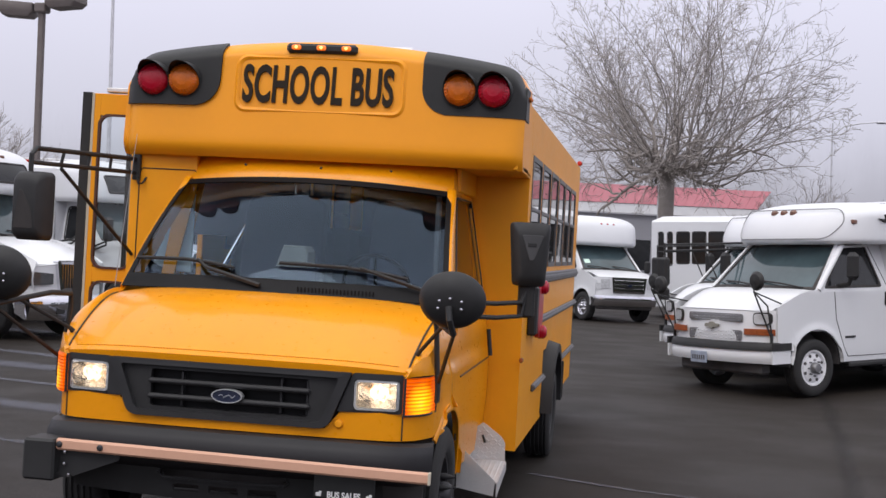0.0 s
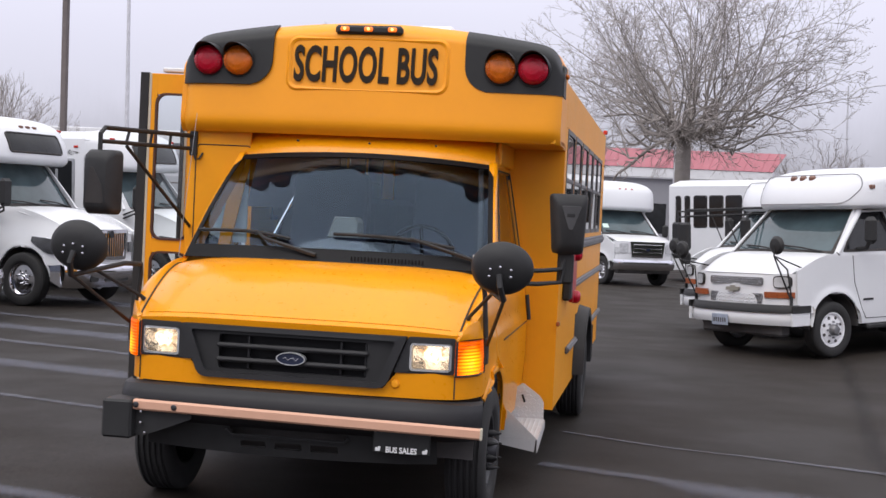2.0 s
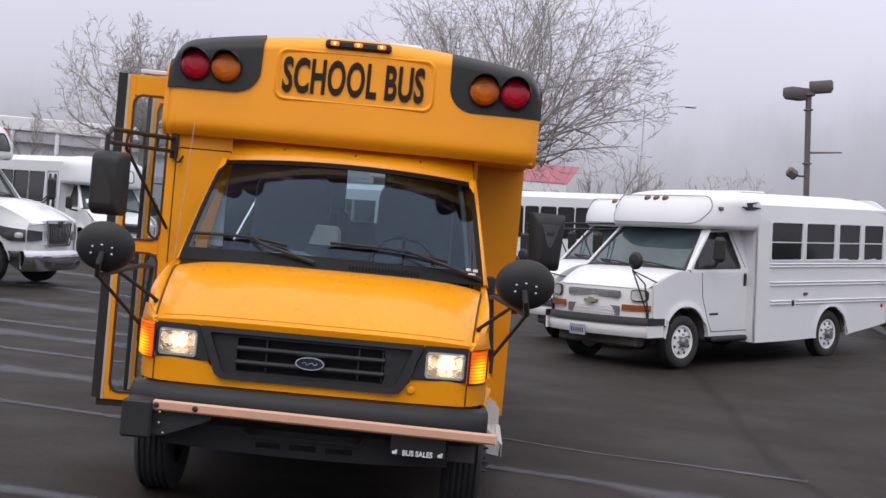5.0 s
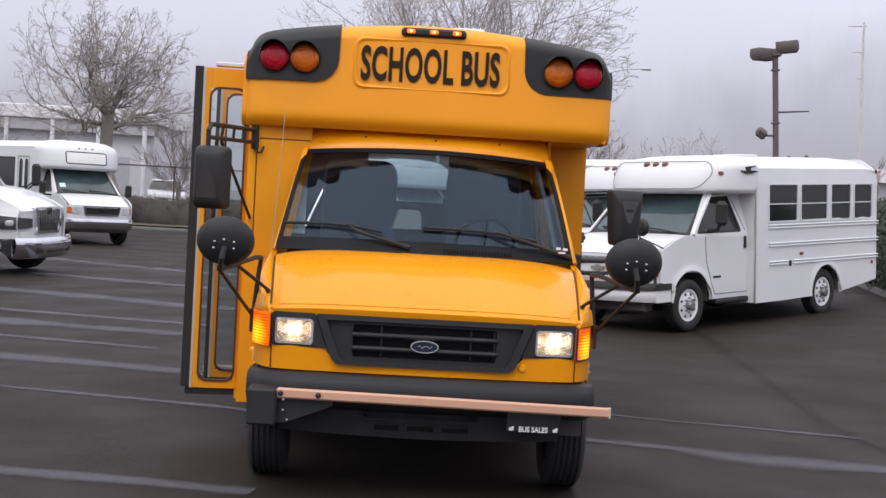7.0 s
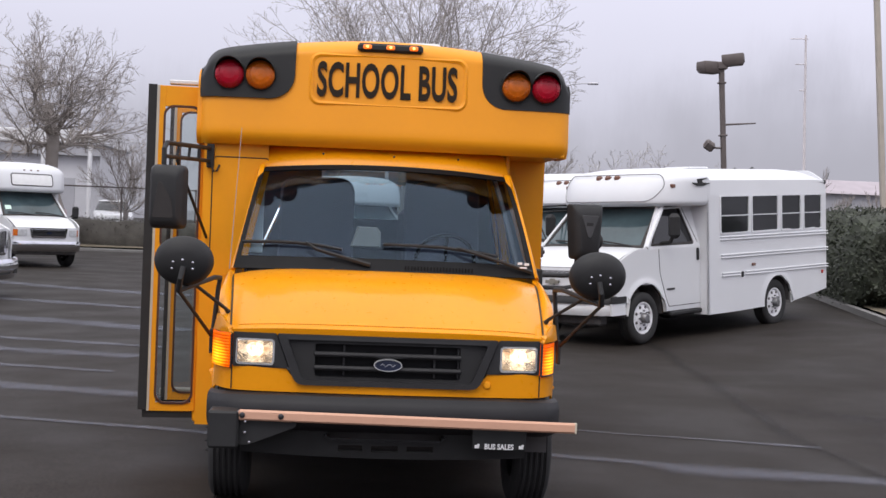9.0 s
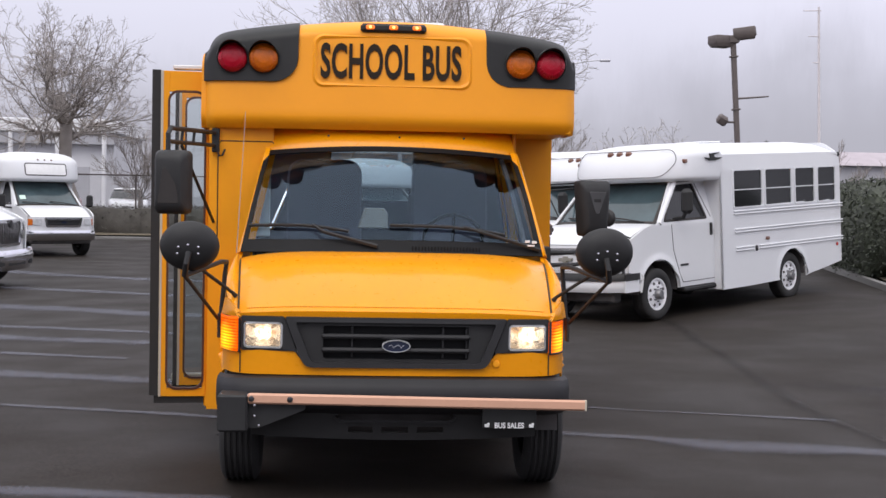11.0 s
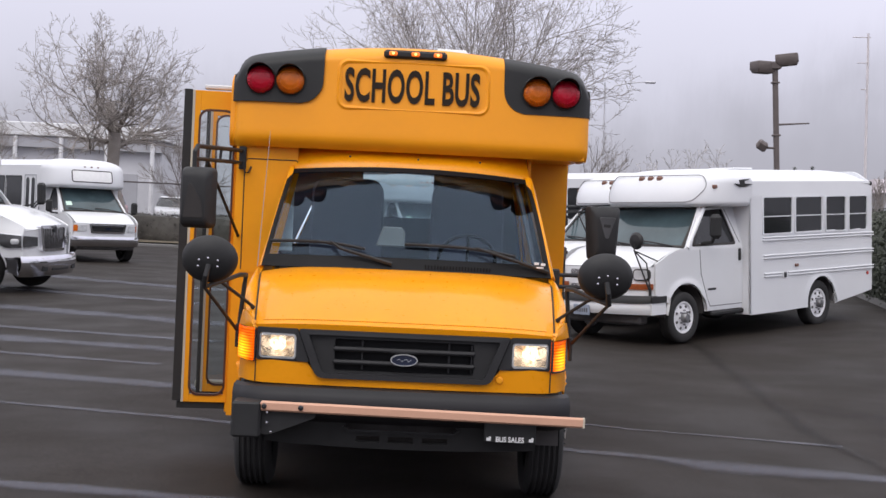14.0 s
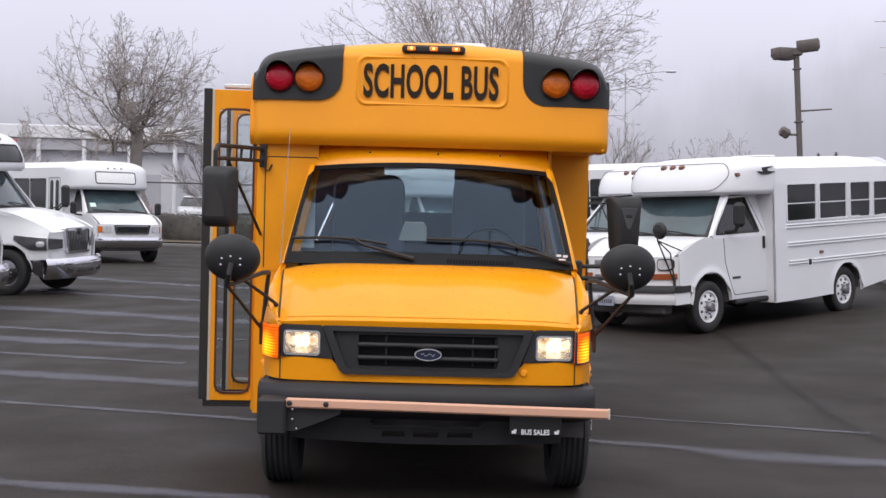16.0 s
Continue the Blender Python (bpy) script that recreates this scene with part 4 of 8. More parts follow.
    for x in (-0.155, 0.0, 0.155):
        l = MB()
        l.box((x, cap_face(0, 2.86) - 0.042, 2.868), (0.058, 0.02, 0.030), 0.008)
        ml = part("marker_lens", l, MARK_LIT, mkp)
        l = MB()
        l.lathe([(0.010, 0.0), (0.008, 0.004), (0.0005, 0.006)], Matrix.Translation((x, cap_face(0, 2.86) - 0.051, 2.868)) @ pose(0, 0, 0, 0, 0, -90), 12)
        part("bulb", l, BULB_AMBER, ml, "lit amber bulb")
    for s in (-1, 1):
        l = MB()
        l.box((s * 1.258, 1.80, 2.635), (0.03, 0.06, 0.032), 0.01)
        part("side_marker", l, AMBER_LENS if s > 0 else RED_LIT, cap)


BODY_Y0, BODY_Y1, HALF = 1.86, 8.30, 1.22
WIN_Z0, WIN_Z1 = 1.60, 2.36


AISLE = (-0.44, 0.20)


def build_body():
    # front wall beside the cab, with the opening into the cab
    wall = MB()
    for s in (-1, 1):
        z0 = 0.285 if s < 0 else 0.385
        yw = 2.45 if s > 0 else 1.635
        xi = 0.90 if s > 0 else 0.955
        wall.prism([(s * xi, z0), (s * HALF, z0), (s * HALF, 2.20), (s * 0.79, 2.20), (s * 0.79, 2.06), (s * xi, 1.40)][::s], xz_front(yw), -0.04, 0.0)
        if s < 0:
            wall.box((-HALF + 0.02, 1.80, 1.24), (0.04, 0.25, 1.91), 0.003)
    wall.box((0, BODY_Y0 + 0.02, 2.16), (1.54, 0.04, 0.14), 0.004)
    fw = part("front_wall", wall, YELLOW_SIDE, bus, "flat yellow wall beside the cab")
    sf = MB()
    sf.box((1.01, 2.03, 2.205), (0.42, 0.86, 0.03), 0.004)
    part("cap_soffit", sf, YELLOW_SIDE, bus)
    sf = MB()
    sf.box((0.850, 2.10, 2.12), (0.03, 0.72, 0.15), 0.008)
    part("brow_return", sf, YELLOW_SIDE, bus)
    pn = MB()
    pn.prism(rpoly([(-1.16, 1.30), (-0.935, 1.30), (-0.76, 2.10), (-1.16, 2.10)], 0.03, 3), xz_front(1.635), -0.01, 0.006)
    part("cover_panel", pn, YELLOW_SIDE, fw)
    sm_ = MB()
    sm_.tube([(-1.16, 1.628, 1.32), (-1.16, 1.628, 2.07), (-1.14, 1.628, 2.098), (-0.80, 1.628, 2.098), (-0.765, 1.628, 2.06)], 0.004, 6)
    part("panel_gap", sm_, SEAL, fw)
    # side walls with six windows a side
    ww, pitch, first = 0.76, 0.86, 2.62
    for s in (-1, 1):
        z0 = 0.455 if s < 0 else 0.385
        y_front = 2.49 if s > 0 else 2.95
        mb = MB()
        def wallbox(y0, y1, za, zb):
            mb.box((s * (HALF - 0.02), (y0 + y1) / 2, (za + zb) / 2), (0.04, y1 - y0, zb - za), 0.003)
        arch0, arch1 = 4.42, 5.50
        wallbox(y_front, arch0, z0, WIN_Z0)
        wallbox(arch0, arch1, 0.92, WIN_Z0)
        wallbox(arch1, BODY_Y1, z0, WIN_Z0)
        wallbox(BODY_Y0 + 0.04 if s < 0 else y_front, BODY_Y1, WIN_Z1, 2.66)
        if s > 0:
            wallbox(BODY_Y0 + 0.04, y_front, 2.20, 2.66)
        if s < 0:
            wallbox(BODY_Y0 + 0.04, 2.0, 0.285, WIN_Z1)
        nwin = range(6) if s > 0 else range(1, 6)
        prev = y_front
        for k in nwin:
            ya = first + k * pitch
            wallbox(prev, ya, WIN_Z0, WIN_Z1)
            prev = ya + ww
        wallbox(prev, BODY_Y1, WIN_Z0, WIN_Z1)
        sw = part("side_wall", mb, YELLOW_SIDE, bus, "yellow panelled side wall")
        for k in nwin:
            yc = first + k * pitch + ww / 2
            f = MB()
            zc, h = (WIN_Z0 + WIN_Z1) / 2, WIN_Z1 - WIN_Z0
            f.ring(rrect(yc, zc, ww, h, 0.03, 3), rrect(yc, zc, ww - 0.07, h - 0.07, 0.025, 3), yz_side(s * HALF, s), -0.04, 0.005)
            f.box((s * (HALF - 0.008), yc, zc + 0.02), (0.026, ww - 0.05, 0.030), 0.004)
            fr = part("window_frame", f, FRAME_GREY, sw, "grey split-sash window")
            y0, y1, za, zb = yc - ww / 2 + 0.034, yc + ww / 2 - 0.034, zc - h / 2 + 0.034, zc + h / 2 - 0.034
            pane_part("pane", [[(s * (HALF - 0.003), y, z) for z in (za, zb)] for y in (y0, y1)], SIDE_TINT, fr, (s, 0, 0))
        for z, h, mtl in ((1.52, 0.085, RAIL), (1.20, 0.06, RAIL), (0.715, 0.055, RAIL)):
            segs = [(y_front + 0.9 if s > 0 and z < 1 else y_front, arch0 - 0.06), (arch1 + 0.06, BODY_Y1)] if z < 1 else [(y_front + (0.55 if z < 1.4 else 0.0), BODY_Y1)]
            for y0, y1 in segs:
                r = MB()
                r.box((s * (HALF + 0.012), (y0 + y1) / 2, z), (0.03, y1 - y0, h), 0.010)
                r.box((s * (HALF + 0.030), (y0 + y1) / 2, z), (0.012, y1 - y0, h * 0.35), 0.004)
                part("rub_rail", r, mtl, sw, "dark grey rub rail")
        # black arch over the rear wheels
        fen = MB()
        rings = []
        for k in range(17):
            t = math.pi * k / 16
            c, q = math.cos(t), math.sin(t)
            rings.append([(s * (HALF - 0.05), 4.96 - 0.50 * c, 0.42 + 0.50 * q), (s * (HALF + 0.095), 4.96 - 0.52 * c, 0.42 + 0.46 * q), (s * (HALF + 0.095), 4.96 - 0.58 * c, 0.42 + 0.53 * q), (s * (HALF - 0.05), 4.96 - 0.60 * c, 0.42 + 0.57 * q)])
        fen.loft(rings)
        part("fender", fen, BLACK, sw, "black rubber wheel arch")
        flap = MB()
        flap.box((s * 1.14, 5.95, 0.56), (0.32, 0.03, 0.34), 0.008)
        part("mud_flap", flap, BLACK, sw)
    # roof
    roof = MB()

    def rf(a, b):
        t = 2 * a - 1
        x = HALF * t
        z = 2.64 + 0.275 * (1 - abs(t) ** 3.2) - 0.06 * t * t * 0
        return (x, 2.0 + (BODY_Y1 - 2.0) * b, z)

    roof.sheet(rf, 40, 8, 0.03)
    rp = part("roof", roof, YELLOW_SIDE, bus, "yellow curved roof")
    hatch = MB()
    hatch.box((0.28, 2.62, 2.965), (0.27, 0.50, 0.12), 0.03)
    part("roof_hatch", hatch, WHITE_FG, rp, "white roof hatch")
    for s in (-1, 1):
        l = MB()
        l.box((s * 1.215, 8.20, 2.70), (0.05, 0.08, 0.05), 0.012)
        part("rear_marker", l, RED_LIT, rp)
    # rear wall with door windows
    rear = MB()
    y = BODY_Y1 - 0.02
    for c, sz in (((-0.86, y, 1.55), (0.72, 0.04, 2.2)), ((0.86, y, 1.55), (0.72, 0.04, 2.2)), ((0, y, 0.9), (1.0, 0.04, 0.9)), ((0, y, 2.52), (1.0, 0.04, 0.30)), ((0, y, 1.52), (1.0, 0.04, 0.34))):
        rear.box(c, sz, 0.003)
    rw = part("rear_wall", rear, YELLOW_SIDE, bus, "yellow rear wall with door windows")
    for z0, z1 in ((1.69, 2.37),):
        pane_part("rear_pane", [[(x, y, z) for z in (z0, z1)] for x in (-0.5, 0.5)], REAR_TINT, rw, (0, 1, 0))
    rl = MB()
    rl.ring(rrect(0, 1.62, 2.34, 1.98, 0.02), rrect(0, 2.03, 0.98, 0.66, 0.05), xz_front(BODY_Y1 - 0.05), -0.01, 0.0)
    part("rear_liner", rl, SEAT, bus, "slate inner lining of the rear wall")
    for s in (1,):
        tr = MB()
        tr.tube([(s * (0.855 - 0.105 * k / 8), 1.02 + 0.62 * k / 8, 1.42 + 0.60 * k / 8 + 0.03 * math.sin(math.pi * k / 8)) for k in range(9)], 0.018, 8)
        part("pillar_trim", tr, FRAME_GREY, bus, "pale inner pillar trim")
    bump = MB()
    bump.box((0, BODY_Y1 + 0.08, 0.55), (2.3, 0.12, 0.24), 0.02)
    part("rear_bumper", bump, BLACK, bus)
    # inside
    fl = MB()
    fl.box((0, 5.38, 0.78), (2.36, 5.7, 0.05), 0.004)
    fl.box((0, 2.23, 0.78), (1.7, 0.6, 0.05), 0.004)
    fl.box((0, 1.35, 0.86), (1.7, 1.0, 0.05), 0.004)
    part("floor", fl, FLOORING, bus, "dark rubber floor")
    ceil = MB()
    ceil.sheet(lambda a, b: (1.17 * (2 * a - 1), 1.95 + 6.3 * b, 2.60 + 0.26 * (1 - abs(2 * a - 1) ** 3)), 20, 2, 0.02)
    part("ceiling_liner", ceil, INNER, bus)
    hl = MB()
    hl.sheet(lambda a, b: (0.68 * (2 * a - 1), 1.62 + 0.82 * b, 2.08 + 0.04 * (1 - (2 * a - 1) ** 2) * min(1, b * 3)), 12, 4, 0.015)
    part("cab_headliner", hl, DASH, bus, "dark grey cab headliner")
    dash = MB()
    dash.box((0, 1.12, 1.22), (1.72, 0.46, 0.30), 0.06)
    dash.box((0.42, 1.30, 1.36), (0.5, 0.25, 0.12), 0.05)
    part("dashboard", dash, DASH, bus, "grey dashboard")
    cv = MB()
    cv.prism([(-0.09, -0.07), (0.11, -0.07), (0.11, 0.03), (0.085, 0.065), (-0.045, 0.065)], lambda a, b, d: (-0.126 + a, 1.60 - d, 1.60 + b), -0.09, 0.09, 0.01)
    part("engine_cover_box", cv, BOX_TAN, bus, "cream box on the dashboard")
    swm = MB()
    m = pose(0.42, 1.50, 1.455, -62, 0, 0)
    swm.tube([m @ Vector((0.20 * math.cos(a), 0.20 * math.sin(a), 0)) for a in (2 * math.pi * k / 28 for k in range(29))], 0.014, 8, caps=False)
    for a in (0.3, 2.84, 4.71):
        swm.tube([m @ Vector((0, 0, -0.03)), m @ Vector((0.2 * math.cos(a), 0.2 * math.sin(a), 0))], 0.012, 6)
    part("steering_wheel", swm, FRIT, bus, "black steering wheel")
    for x, y, w, h in ((0.46, 2.15, 0.56, 0.66), (-0.46, 2.30, 0.56, 0.66)):
        seat = MB()
        seat.box((x, y, 1.22), (w, 0.55, 0.16), 0.05)
        m = pose(x, y + 0.26, 1.66, -8, 0, 0)
        seat.prism(rpoly([(-w / 2, -h / 2), (w / 2, -h / 2), (w * 0.49, h / 2 + 0.02), (-w * 0.49, h / 2 + 0.02)], [0.04, 0.04, 0.13, 0.13], 8), lambda a, b, d, m=m: m @ Vector((a, -d, b)), -0.07, 0.07, 0.02)
        part("front_seat", seat, SEAT, bus, "high-backed slate blue seat")
    for k in range(5):
        for s in (-1, 1):
            seat = MB()
            yy = 3.35 + 0.86 * k
            seat.box((s * 0.76, yy, 1.20), (0.78, 0.42, 0.14), 0.05)
            seat.box((s * 0.76, yy + 0.24, 1.50), (0.80, 0.12, 0.64), 0.055)
            seat.box((s * 0.76, yy, 0.96), (0.5, 0.2, 0.36), 0.02)
            part("bench_seat", seat, SEAT, bus, "slate blue bench seat")
    pole = MB()
    pole.tube([(-0.845, 2.445, 1.49), (-0.674, 2.594, 1.92)], 0.017, 8)
    part("grab_bar", pole, CHROME, bus, "steel grab bar")
    # added panels beside the aisle block the bright side windows behind the windscreen
    for s, x0, x1 in ((-1, AISLE[0], -1.16), (1, AISLE[1], 1.16)):
        bk = MB()
        bk.prism(rpoly([(x0, 1.70), (x1, 1.70), (x1, 2.58), (x0 + s * 0.10, 2.66), (x0, 2.60)][::s], 0.03, 3), xz_front(2.68), -0.03, 0.0)
        part("window_blocker", bk, SEAT, bus, "added dark panel beside the aisle that hides the side windows")
    wp = MB()
    wp.box((-0.857, 1.690, 1.71), (0.094, 0.03, 0.50), 0.006)
    part("door_post_panel", wp, INNER, bus, "pale inner door post")
    st = MB()
    for x, z, w, h in ((0.845, 1.478, 0.030, 0.016), (0.888, 1.474, 0.030, 0.016), (0.868, 1.452, 0.045, 0.010)):
        st.box((x, 0.885, z), (w, 0.004, h), 0.001)
    part("screen_sticker", st, WHITE_INK, bus, "small white stickers in the corner of the windscreen")


def mirror_round(s):
    c = Vector((s * 1.132, -0.17, 1.458))
    dish = MB()
    m = Matrix.Translation(c) @ pose(0, 0, 0, 12, 0, 0) @ pose(0, 0, 0, 0, 0, 90) @ Matrix.Diagonal((1, 1.16, 1, 1))
    dish.lathe([(0.0005, -0.075), (0.06, -0.072), (0.11, -0.052), (0.135, -0.018), (0.138, 0.0), (0.13, 0.012), (0.06, 0.02), (0.0005, 0.022)], m, 40)
    d = part("round_mirror", dish, BLACK, bus, "black round crossview mirror on a tubular bracket")
    for k, (x, z) in enumerate(((-0.05, 0.0), (-0.055, -0.035), (0.055, 0.0), (0.055, -0.035), (0.0, 0.012))):
        b = MB()
        b.lathe([(0.007, -0.004), (0.007, 0.006), (0.0005, 0.007)], Matrix.Translation(c + Vector((x, -0.082, z - 0.005))) @ pose(0, 0, 0, 0, 0, -90), 8)
        part("bolt", b, CHROME, d)
    br = MB()
    p0 = c + Vector((-s * 0.005, -0.085, -0.03))
    elbow = c + Vector((s * 0.02, -0.05, -0.16))
    br.tube([p0, p0 + Vector((s * 0.01, -0.02, -0.06)), elbow], 0.016, 8)
    br.tube([elbow.lerp(Vector((s * 0.99, 0.10, 1.36)), 0.45), Vector((s * 0.93, 0.203, 1.18)), Vector((s * 0.915, 0.22, 1.16))], [0.010, 0.010, 0.015], 8)
    br.tube([elbow + Vector((0, 0.01, 0.0)), Vector((s * 1.012, 0.30, 1.01))], 0.010, 8)
    br.tube([elbow, Vector((s * 0.99, 0.10, 1.36)), Vector((s * 0.975, 0.30, 1.35)), Vector((s * 0.985, 0.33, 1.29)), Vector((s * 1.01, 0.31, 0.98))], 0.014, 8)
    br.box((s * 1.012, 0.30, 0.985), (0.02, 0.06, 0.14), 0.004)
    part("mirror_bracket", br, BLACK, d)


def build_mirrors():
    for s in (-1, 1):
        mirror_round(s)
    # flat mirror on a long arm at the door side
    c = Vector((-1.312, 0.50, 1.805))
    m = Matrix.Translation(c) @ pose(0, 0, 0, 0, 0, -14)
    h = MB()
    rings = []
    for y, k in ((0.055, 0.96), (0.05, 1.0), (-0.02, 1.0), (-0.055, 0.90), (-0.075, 0.72)):
        rings.append([m @ Vector((a, y, b)) for a, b in rrect(0, 0, 0.205 * k, 0.375 * k, 0.035)])
    h.loft(rings)
    hd = part("flat_mirror", h, BLACK, bus, "tall black flat mirror on a framed arm")
    mc = MB()
    mc.prism(rpoly([(-0.066, -0.125), (0.066, -0.125), (0.05, -0.02), (-0.015, 0.085), (-0.035, 0.085)], 0.015, 3), lambda a, b, d, m=m: m @ Vector((a, -0.073 - d, b)), -0.01, 0.004, 0.002)
    part("mirror_back_panel", mc, SEAL, hd, "darker wedge panel")
    br = MB()
    wall1, wall0 = Vector((-1.18, 1.62, 2.15)), Vector((-1.18, 1.62, 2.065))
    br.tube([Vector((-1.345, 0.52, 1.96)), Vector((-1.345, 0.52, 2.09)), Vector((-1.335, 0.56, 2.125)), wall1], 0.015, 8)
    br.tube([Vector((-1.345, 0.53, 2.045)), wall0], 0.013, 8)
    for k in (0.25, 0.5, 0.72):
        br.tube([Vector((-1.335, 0.56, 2.125)).lerp(wall1, k), Vector((-1.345, 0.53, 2.045)).lerp(wall0, k)], 0.010, 6)
    br.box((-1.175, 1.615, 2.10), (0.05, 0.03, 0.16), 0.005)
    br.tube([Vector((-1.30, 0.80, 2.03)), Vector((-1.186, 1.63, 1.552))], 0.011, 6)
    part("mirror_arm", br, BLACK, hd)
    wire = MB()
    wire.tube([(-1.17, 1.60, 2.05), (-1.15, 1.59, 1.995), (-1.13, 1.605, 2.0), (-1.115, 1.63, 2.04)], 0.007, 6)
    part("cable", wire, SEAL, hd)
    # driver's flat mirror
    c = Vector((1.34, 1.38, 1.69))
    m = Matrix.Translation(c) @ pose(0, 0, 0, 0, 0, 16)
    h = MB()
    rings = []
    for y, k in ((0.055, 0.96), (0.05, 1.0), (-0.03, 1.0), (-0.06, 0.88), (-0.08, 0.65)):
        rings.append([m @ Vector((a, y, b)) for a, b in rpoly([(-0.085 * k, -0.185 * k), (0.095 * k, -0.185 * k), (0.115 * k, 0.185 * k), (-0.115 * k, 0.185 * k)], 0.03)])
    h.loft(rings)
    hd = part("driver_mirror", h, BLACK, bus, "tall black driver side mirror")
    mc = MB()
    mc.prism(rpoly([(-0.062, 0.112), (-0.012, -0.035), (0.012, -0.035), (0.066, 0.112)][::-1], 0.012, 3), lambda a, b, d, m=m: m @ Vector((a, -0.078 - d, b)), -0.01, 0.006, 0.003)
    part("mirror_back_panel", mc, MIRROR_GREY, hd, "lighter grey wedge panel")
    mc = MB()
    mc.box((0, 0, 0), (0.05, 0.006, 0.022), 0.003, m @ Matrix.Translation((0.0, -0.084, 0.055)))
    part("mirror_mark", mc, BLACK, hd)
    br = MB()
    for z in (1.40, 1.32):
        br.tube([Vector((0.985, 1.16, z)), Vector((1.18, 1.20, z)), Vector((1.31, 1.36, z + 0.01)), Vector((1.34, 1.40, 1.50))], 0.014, 8)
    br.box((1.0, 1.16, 1.36), (0.06, 0.10, 0.16), 0.01)
    br.box((1.335, 1.40, 1.42), (0.10, 0.05, 0.20), 0.015)
    part("mirror_arm", br, BLACK, hd)


def build_doors():
    """The folding door, swung out on the kerb side, two leaves one behind the other."""
    for x0, y0, x1, y1, rubber, side, lab in ((-1.245, 1.80, -1.560, 1.765, 0.060, 0.056, "open yellow door leaf with two tall panes"), (-1.20, 2.36, -1.505, 2.325, 0.030, 0.050, "second yellow door leaf swung out behind")):
        base, end = Vector((x0, y0, 0)), Vector((x1, y1, 0))
        d = (end - base).normalized()
        nrm = Vector((-d.y, d.x, 0))
        if nrm.y > 0:
            nrm = -nrm
        w = (end - base).length
        pos = lambda a, b, q, base=base, d=d, nrm=nrm: tuple(base + d * a + nrm * q + Vector((0, 0, b)))
        z0, z1 = 0.348, 2.570
        leaf = MB()
        wx0, wx1 = 0.022, w - side
        up, lo = (1.455, 2.43), (0.405, 1.36)
        for a0, a1, b0, b1 in ((0, wx0, z0, z1), (wx1, w, z0, z1), (wx0, wx1, z0, lo[0]), (wx0, wx1, lo[1], up[0]), (wx0, wx1, up[1], z1)):
            leaf.prism([(a0, b0), (a1, b0), (a1, b1), (a0, b1)], pos, -0.035, 0.0, 0.002)
        lf = part("door_leaf", leaf, YELLOW_SIDE, bus, lab)
        for b0, b1 in (up, lo):
            ol = rrect((wx0 + wx1) / 2, (b0 + b1) / 2, wx1 - wx0 + 0.02, b1 - b0 + 0.02, 0.07, 5)
            il = rrect((wx0 + wx1) / 2, (b0 + b1) / 2, wx1 - wx0 - 0.008, b1 - b0 - 0.008, 0.060, 5)
            se = MB()
            se.ring(ol, il, pos, -0.03, 0.008)
            part("pane_seal", se, RED_SEAL, lf)
            pane_part("pane", [[pos(a, b, -0.017) for b in (b0, b1)] for a in (wx0, wx1)], GLASS, lf, (0, -1, 0))
        strip = MB()
        strip.prism([(w + 0.003, z0 + 0.01), (w + rubber, z0 + 0.01), (w + rubber, z1 + 0.005), (w + 0.003, z1 + 0.005)], pos, -0.035, 0.01, 0.004)
        part("edge_strip", strip, RUBBER, lf, "black rubber edge strip")
        skirt = MB()
        skirt.prism([(0.01, z0 - 0.048), (w + 0.03, z0 - 0.048), (w + 0.03, z0 + 0.004), (0.01, z0 + 0.004)], pos, -0.030, -0.012, 0.003)
        part("rubber_skirt", skirt, RUBBER, lf, "black rubber skirt along the lower edge")
        glow = MB()
        glow.prism([(w - 0.016, z0), (w + 0.001, z0), (w + 0.001, z1), (w - 0.016, z1)], pos, 0.0, 0.004)
        part("edge_trim", glow, CREAM, lf, "pale edge trim")
    post = MB()
    post.box((-1.24, 1.86, 1.25), (0.035, 0.10, 1.95), 0.01)
    part("door_post", post, YELLOW_SIDE, bus, "yellow door hinge post")
    hdr = MB()
    hdr.box((-1.36, 1.86, 2.60), (0.26, 0.09, 0.03), 0.006)
    part("door_hinge_plate", hdr, ALU, bus, "metal hinge plate above the door")
    steps = MB()
    for k in range(3):
        steps.box((-0.95, 2.45, 0.32 + 0.17 * k), (0.5, 0.85, 0.03), 0.004)
    sill = MB()
    sill.box((-1.40, 2.40, 0.400), (0.30, 0.10, 0.054), 0.006)
    part("entry_sill", sill, BOX_TAN, bus, "dull tan sill below the second door leaf")
    part("entry_steps", steps, FLOORING, bus, "dark entry steps")


